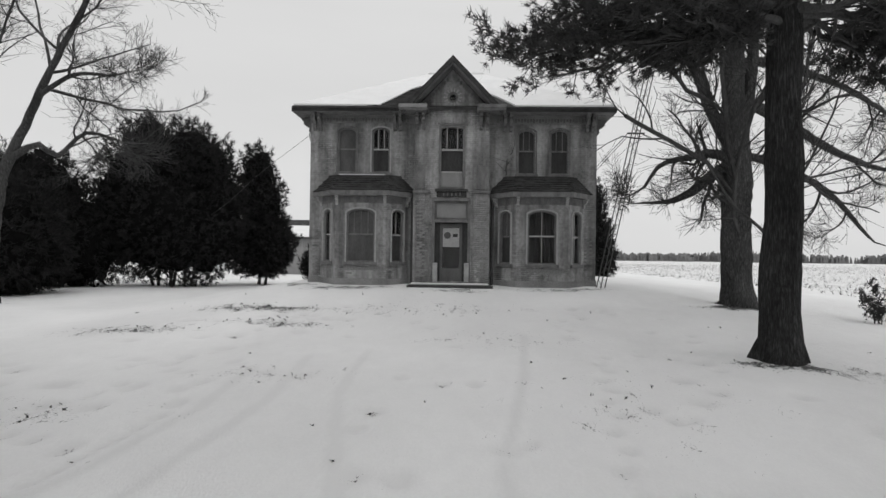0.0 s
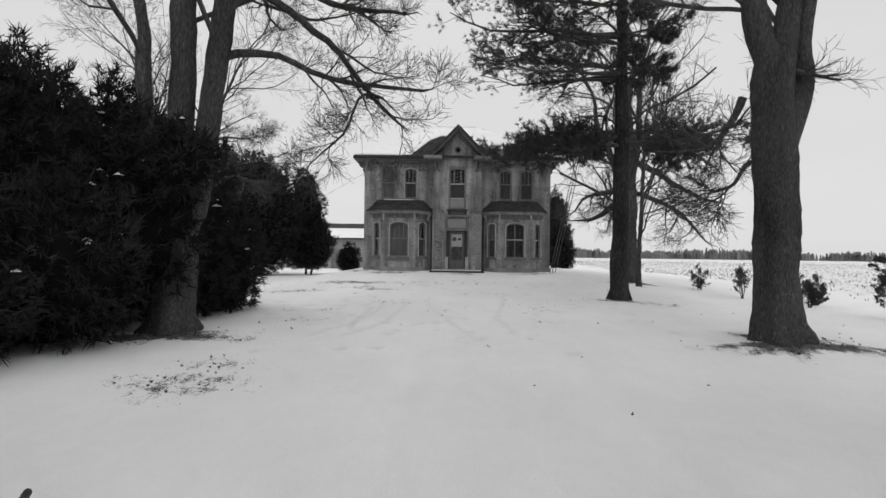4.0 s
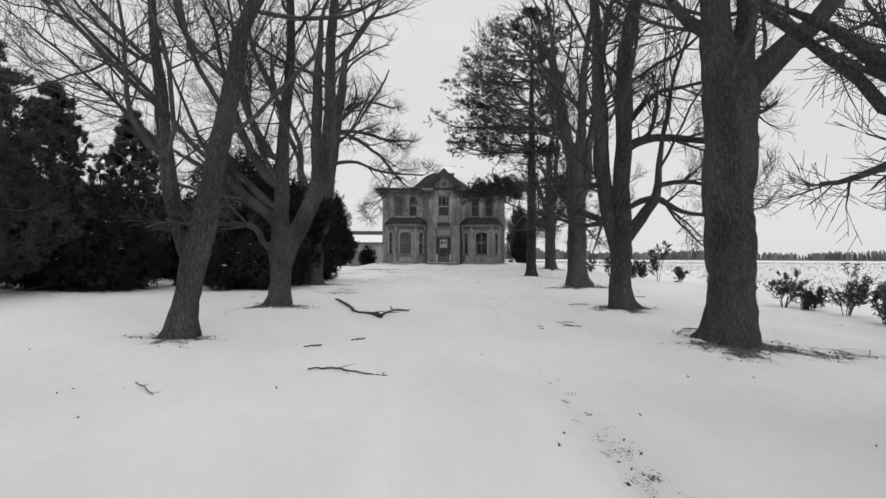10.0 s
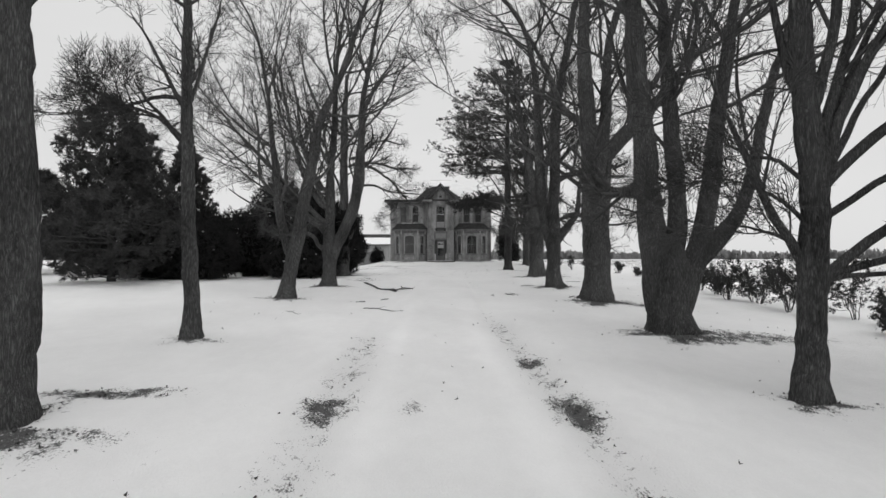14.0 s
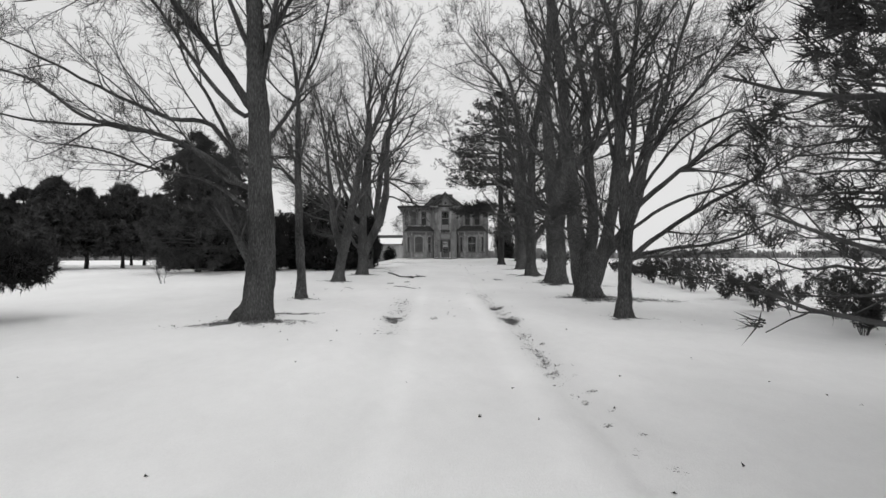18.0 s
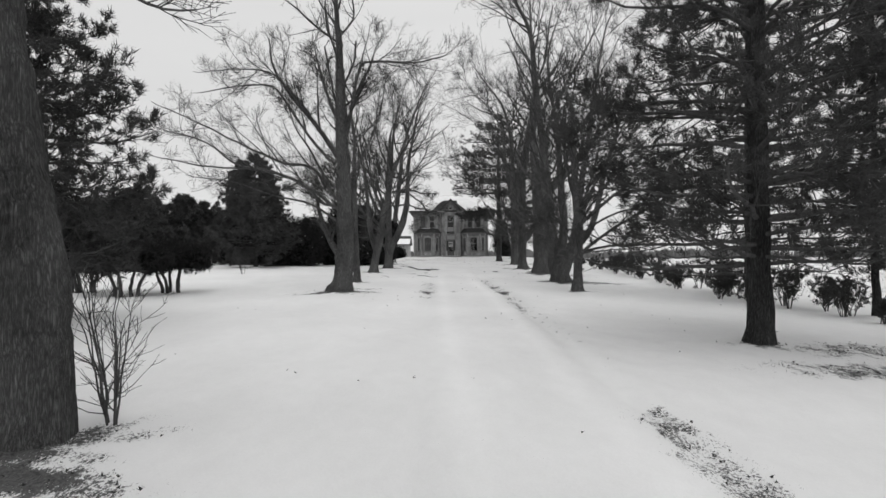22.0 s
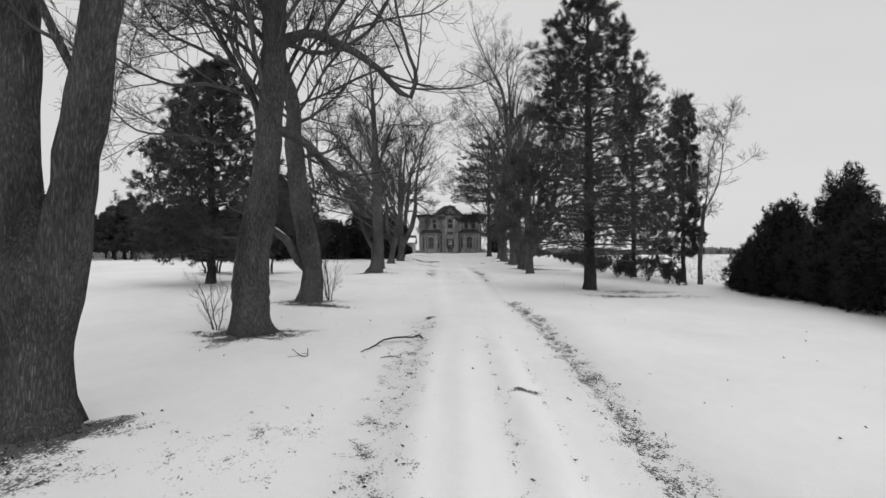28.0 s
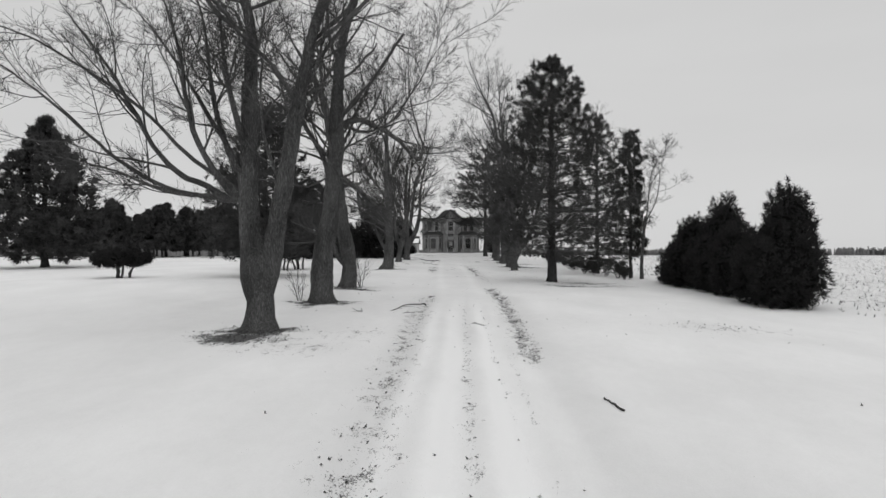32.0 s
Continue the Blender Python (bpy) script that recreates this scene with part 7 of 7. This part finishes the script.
evergreen((17.0, -78.6), [(0, 0, 2.0, 1.7, 1.9, 2.3), (0.1, 0, 3.6, 1.1, 1.2, 2.0), (-0.2, -2.2, 1.7, 1.5, 1.6, 2.2), (0.4, 2.6, 1.5, 1.5, 1.8, 1.9)], 120, "big dark cedar at the field edge", "cedar_tree", 5200, 0.24, 4, clear=0.1)
evergreen((16.6, -86.0), [(0, 0, 1.9, 1.6, 1.7, 2.2), (0.1, 0, 3.7, 1.0, 1.1, 2.0), (0, 1.9, 1.7, 1.5, 1.5, 2.0)], 121, "pointed dark cedar at the field edge", "cedar_tree", 4600, 0.24, 4, clear=0.1)
evergreen((17.0, -73.6), [(0, 0, 1.7, 1.5, 1.9, 2.2), (0.1, -0.4, 3.1, 1.0, 1.1, 1.7), (0.2, 2.4, 1.2, 1.3, 1.6, 1.6), (0.4, 4.2, 0.8, 1.1, 1.2, 1.1)], 122, "dark ragged cedar at the field edge", "cedar_tree", 4200, 0.22, 4, clear=0.1)
rs = np.random.default_rng(5)
for k in range(46):
    y = -8 - 1.3 * k + rs.uniform(-0.7, 0.7)
    x = 14.2 + rs.uniform(-0.8, 1.4)
    h = rs.uniform(0.9, 2.0)
    if k < 18:
        h *= 0.7
    if k < 16 and k % 3:
        continue
    sapling((x, y), h, 200 + k, "low shrub with withered leaves in the snow", int(280 + 260 * h), int(rs.integers(5, 9)), spread=0.6)
sapling((11.7, -6.3), 1.0, 250, "low leafy shrub on the lawn", 320, 5)
sapling((12.4, -9.0), 1.1, 251, "low leafy shrub on the lawn", 320, 5)
sapling((12.8, -13.1), 1.1, 252, "low leafy shrub on the lawn", 360, 5)
sapling((13.3, -16.4), 2.2, 253, "young pine sapling with sparse tufts", 420, 3, 0.08, 0.25)
sapling((-4.75, -78.7), 2.2, 254, "thin bare suckers at the foot of a maple", 0, 9, spread=0.45, name="sucker_shoots")
sapling((-16.3, -41.1), 1.6, 256, "small bare shrub on the lawn", 20, 4)
maple((-46, -10), 12.5, [[(0, 0, .22), (0, 1.5, .17), (0.1, 3, .15), (0.1, 4.5, .13)], [(0.1, 4.2, .08), (0.9, 7, .06), (1.3, 9, .04)], [(0.1, 4.4, .08), (-0.8, 7, .06), (-1.3, 9, .04)]], 63, "bare tree beyond the pine grove", 8, 0.7, group="field-edge trees")
sapling((-6.3, -86.8), 1.7, 257, "thin bare suckers beside an old maple", 0, 4, spread=0.5, name="sucker_shoots")
maple((15.9, -66.6), 12, [[(0, 0, .18), (0, 1.2, .14), (0.1, 3, .12), (0.3, 5, .1)], [(0.1, 3, .06), (0.5, 5.5, .05), (0.8, 8, .04)], [(0.2, 4, .06), (-0.5, 7, .05), (-0.7, 8.5, .04)], [(0.2, 4.5, .05), (1.2, 6.5, .04), (1.5, 8.5, .03)]], 62, "thin bare tree at the field edge", 9, 0.8, reach=0.7, group="field-edge trees")

stick([(-1.98, -33.82, .06, .05), (-2.1, -33.6, .07, .085), (-2.22, -33.38, .07, .075), (-2.39, -33.14, .06, .05), (-2.6, -32.9, .05, .04), (-2.82, -32.82, .05, .036), (-3.12, -32.4, .06, .042), (-3.2, -31.9, .06, .045), (-3.48, -31.2, .08, .046), (-3.95, -30.3, .1, .05), (-4.2, -29.7, .12, .036)], 300, "long crooked fallen branch lying on snow", 0)
stick([(-2.03, -33.02, .04, .036), (-1.9, -32.52, .07, .034), (-1.67, -32.1, .1, .036), (-1.44, -31.88, .1, .032), (-1.21, -31.72, .08, .02)], 301, "short forked fallen branch on snow", 3)
stick([(-1.89, -31.8, .16, .016), (-1.82, -32.0, .12, .022), (-1.77, -32.22, .1, .026)], 317, "short broken stub on a fallen branch", 0)
stick([(-2.4, -32.56, .02, .01), (-2.3, -32.34, .05, .012), (-2.03, -32.34, .04, .008)], 318, "thin forked twig on snow", 3)
stick([(-5.24, -42.79, .04, .008), (-4.95, -43.1, .05, .01), (-4.65, -43.37, .02, .008)], 319, "thin twig on snow", 3)
stick([(-1.18, -90.17, .02, .009), (-0.94, -90.01, .04, .01), (-0.77, -89.93, .02, .008)], 320, "thin twig on the drive", 3)
stick([(-3.3, -89.87, .08, .007), (-2.98, -90.25, .02, .01), (-2.86, -90.2, .02, .01), (-2.96, -89.77, .08, .007)], 321, "curled bare twig on snow", 2)
stick([(-2.62, -41.4, .02, .016), (-2.17, -41.2, .04, .018), (-1.5, -41.2, .03, .014), (-1.05, -41.56, .02, .008)], 302, "thin crooked stick on snow", 2)
stick([(-3.26, -39.0, .02, .014), (-2.9, -38.8, .03, .018)], 303, "short stick on snow", 1)
stick([(-2.28, -38.2, .02, .014), (-1.94, -38.1, .03, .018)], 304, "short stick on snow", 1)
stick([(-1.76, -89.38, .02, .012), (-1.53, -89.04, .05, .018), (-1.29, -88.34, .1, .022), (-0.85, -88.05, .12, .024), (-0.62, -87.9, .13, .022), (-0.46, -87.75, .15, .028), (-0.37, -87.68, .06, .034)], 305, "curved broken bough lying on the drive", 4)
stick([(3.75, -103.05, .02, .02), (3.87, -103.9, .02, .022)], 306, "straight dark stick on snow", 0)
stick([(5.04, -29.3, .02, .012), (5.5, -29.2, .04, .014), (5.85, -29.2, .02, .01)], 307, "thin stick on snow", 1)
stick([(3.63, -34.96, .02, .01), (3.95, -34.9, .03, .012), (4.26, -34.92, .02, .008)], 312, "thin stick on snow", 1)
stick([(2.8, -35.29, .02, .008), (2.96, -35.41, .03, .01)], 313, "short stick on snow", 0)
stick([(2.81, -35.81, .02, .01), (2.9, -35.91, .02, .01)], 314, "short stick on snow", 0)
stick([(7.15, -35.32, .02, .02), (7.4, -35.3, .04, .022), (7.63, -35.36, .02, .012)], 315, "short thick stick on snow", 1)
stick([(6.33, -36.94, .02, .01), (6.6, -36.4, .05, .012), (7.25, -35.9, .02, .008)], 316, "thin forked stick on snow", 2)
stick([(8.54, -25.2, .02, .01), (9.44, -25.3, .03, .014)], 308, "thin stick on snow", 1)
stick([(3.84, -34.04, .02, .012), (4.15, -34.1, .03, .012)], 309, "thin stick on snow", 0)
stick([(3.62, -34.2, .02, .01), (3.94, -34.95, .03, .012)], 310, "thin stick on snow", 1)

# an old stump before the yews
stump = thing("tree_stump", on_ground(-13.8, -21.6, 0.05), "old broken tree stump capped with snow", "stump")
P, R = smooth_line([(0, 0, -0.2, .46), (0, 0, 0.05, .44), (0.02, 0, 0.45, .34), (0.05, 0, 0.85, .3), (0.06, 0, 0.93, .2), (0.06, 0, 0.95, .02)], 14, 0.01, RNG)
V, F = tubes(P[None], R[None], 18, trunk_shape(14, 18, P, np.random.default_rng(3))[None])
put("bole", mesh_of("bole", V, F, M_BARK, True), stump)
P, R = smooth_line([(-0.22, 0.05, 0.6, .1), (-0.25, 0.05, 1.1, .07), (-0.24, 0.05, 1.35, .02)], 8, 0.01, RNG)
put("splinter", mesh_of("splinter", *tubes(P[None], R[None], 7), M_BARK, True), stump)
P, R = smooth_line([(0.1, 0, 0.9, .32), (0.12, 0, 1.0, .34), (0.14, 0, 1.1, .24), (0.14, 0, 1.16, .02)], 9)
put("snow_cap", mesh_of("snow_cap", *tubes(P[None], R[None], 12), M_SNOWCAP, True), stump, "rounded cap of snow")

# ---- lattice antenna mast ----
def make_mast():
    b, top = np.array([5.55, -0.55, -0.15]), np.array([7.68, -0.2, 9.4])
    t = thing("antenna_mast", tuple(b), "rusty lattice antenna mast leaning by the house corner", "mast")
    ax = (top - b) / np.linalg.norm(top - b)
    u = np.array([ax[2], 0, -ax[0]])
    v = np.cross(ax, u)
    L = np.linalg.norm(top - b)
    offs = [0.17 * (math.cos(a) * u + math.sin(a) * v) for a in (0.3, 0.3 + 2.094, 0.3 + 4.189)]
    for o in offs:
        V, F = tubes(np.array([[o - ax * 0.3, o + ax * L]]), np.full((1, 2), 0.02), 6)
        put("leg", mesh_of("leg", V, F, M_METAL, True), t)
    n = 22
    for k in range(n):
        o0, o1 = offs[k % 3], offs[(k + 1) % 3]
        V, F = tubes(np.array([[o0 + ax * L * k / n, o1 + ax * L * (k + 1) / n]]), np.full((1, 2), 0.009), 5)
        put("brace", mesh_of("brace", V, F, M_METAL, True), t)
        o2 = offs[(k + 2) % 3]
        V, F = tubes(np.array([[o1 + ax * L * k / n, o2 + ax * L * k / n]]), np.full((1, 2), 0.008), 5)
        put("rung", mesh_of("rung", V, F, M_METAL, True), t)
    c = ax * L * 0.62
    V, F = tubes(np.array([[c + np.array([-0.32, 0, 0]), c + np.array([0.32, 0, 0.0])]]), np.full((1, 2), 0.035), 6)
    put("bracket_bar", mesh_of("bracket_bar", V, F, M_METAL, True), t)
    for dz in (0.0, -0.12):
        V, F = tubes(np.array([[c + np.array([-0.3, 0, dz]), np.array([5.5, 0.0, 4.55 + dz]) - b]]), np.full((1, 2), 0.012), 5)
        put("stay", mesh_of("stay", V, F, M_METAL, True), t)


make_mast()
# the wire to the house
wire = thing("service_wire", (-5.5, -0.05, 5.7), "thin service wire slung to the house wall", "wire")
P, R = smooth_line([(0, 0, 0, .007), (-3, 3, -1.1, .007), (-7, 8, -2.4, .007), (-14, 16, -4.0, .007)], 14)
V, F = tubes(P[None], R[None], 5)
put("cable", mesh_of("cable", V, F, M_METAL, True), wire)
put("insulator", mesh_of("insulator", *tubes(np.array([[(0.02, 0.06, -0.3), (-0.03, -0.03, 0.0), (0, 0, .1)]], float), np.array([[.02, .04, .02]]), 8), M_TRIML, True), wire)

# ---- barn and distance ----
def make_barn():
    t = thing("barn", (-14.5, 30, -0.9), "low pale barn with a snow-covered roof", "barn")
    for k in range(24):
        x = -6 + 0.5 * k
        part("siding_board", boxed(x, x + 0.49, -0.02, 0.05, 0.0, 3.3), M_BARN, t)
    part("wall", boxed(-6, 6, 0.05, 8, 0, 3.3), M_BARN, t)
    bm = bmesh.new()
    prism(bm, [(-0.5, 3.3), (8.5, 3.3), (4, 5.2)], lambda a, b: (-6.4, a, b), lambda a, b: (6.4, a, b))
    part("roof", bm, M_SHINGLE, t)
    bm = bmesh.new()
    prism(bm, [(-0.45, 3.42), (2.2, 4.52), (2.2, 4.58), (-0.45, 3.49)], lambda a, b: (-6.4, a, b), lambda a, b: (6.4, a, b))
    part("roof_snow", bm, M_SNOWCAP, t)
    part("door", boxed(1.2, 3.6, -0.06, -0.022, 0, 2.2), M_TRIM, t)


make_barn()
evergreen((-8.5, 13), [(0, 0, 0.9, 0.9, 0.9, 1.1)], 130, "small dark shrub behind the house", "evergreen_shrub", 500, 0.24, 2, 6, category="shrub")


def far_woods():
    """A ragged bare wood along the horizon: thin upright crowns in three ranks."""
    rng = np.random.default_rng(9)
    V, F = [], []

    def tree(x, y, h, w):
        z = float(gz(x, y)) - 1.0
        n = 9
        for j in range(n):
            a = rng.uniform(-1, 1)
            hh = h * (1 - 0.3 * a * a) * rng.uniform(0.78, 1.0)
            cx = x + a * w
            b = w * rng.uniform(0.16, 0.38)
            yy = y + rng.uniform(-3, 3)
            i = len(V)
            V.extend([(cx - b, yy, z), (cx + b, yy, z), (cx + b * 0.9, yy + b, z + hh * 0.84), (cx + b * 0.35, yy, z + hh), (cx - b * 0.3, yy, z + hh * 0.98), (cx - b * 0.85, yy - b, z + hh * 0.82)])
            F.append((i, i + 1, i + 2, i + 3, i + 4, i + 5))
    for x in np.arange(-420, 560, 2.0):
        tree(x + rng.uniform(-3, 3), 440 + rng.uniform(-25, 25) + 0.02 * x, rng.uniform(6.5, 8.5) * (1 + 0.35 * math.sin(x * 0.021) ** 2), 5)
    for y in np.arange(-200, 440, 2.2):
        tree(500 + rng.uniform(-20, 20), y, rng.uniform(7.5, 9.5), 5)
    for y in np.arange(-260, 60, 2.0):
        tree(-150 + rng.uniform(-12, 12), y, rng.uniform(8, 13), 4)
    me = bpy.data.meshes.new("far_woods")
    me.from_pydata(V, [], F)
    me.materials.append(M_FARWOOD)
    tagged(new("far_woods", me), "bare woods along the far edge of the field", "woods", kind="stuff")


far_woods()
make_ground()


def scatter():
    """Fallen leaves on the ruts and under the trees, and corn stubble in the field."""
    rng = np.random.default_rng(11)
    x, y = rng.uniform(-9, 14, 400000), rng.uniform(-113, -2.5, 400000)
    keep = rng.random(len(x)) < np.clip(litter(x, y) - 0.16, 0, 1) ** 1.6 * 0.5 + 0.0006
    x, y = x[keep], y[keep]
    p = np.stack([x, y, ground_height(x, y) + 0.012], -1)
    d = norm(np.stack([rng.normal(0, 1, len(x)), rng.normal(0, 1, len(x)), rng.uniform(0, .5, len(x))], -1))
    V, F = tufts(p, d, 2, 0.055, 0.04, 0.5, rng)
    V[:, 2] = np.maximum(V[:, 2], ground_height(V[:, 0], V[:, 1]) + 0.004)
    tagged(new("fallen_leaves", mesh_of("fallen_leaves", V, F, M_LEAF)), "dead leaves and twigs scattered on the snow", "leaf litter", kind="stuff")
    x = 18 + 140 * rng.random(16000) ** 1.5
    y = rng.uniform(-110, 160, 16000)
    x = np.round(x / 0.76) * 0.76 + rng.normal(0, 0.05, len(x))
    p = np.stack([x, y, gz(x, y) - 0.02], -1)
    V, F = tufts(p, np.tile([[0, 0, 1.0]], (len(p), 1)), 2, 0.2, 0.06, 0.5, rng)
    tagged(new("corn_stubble", mesh_of("corn_stubble", V, F, M_STUB)), "cut corn stubble standing in the snowy field", "stubble", kind="stuff")


scatter()
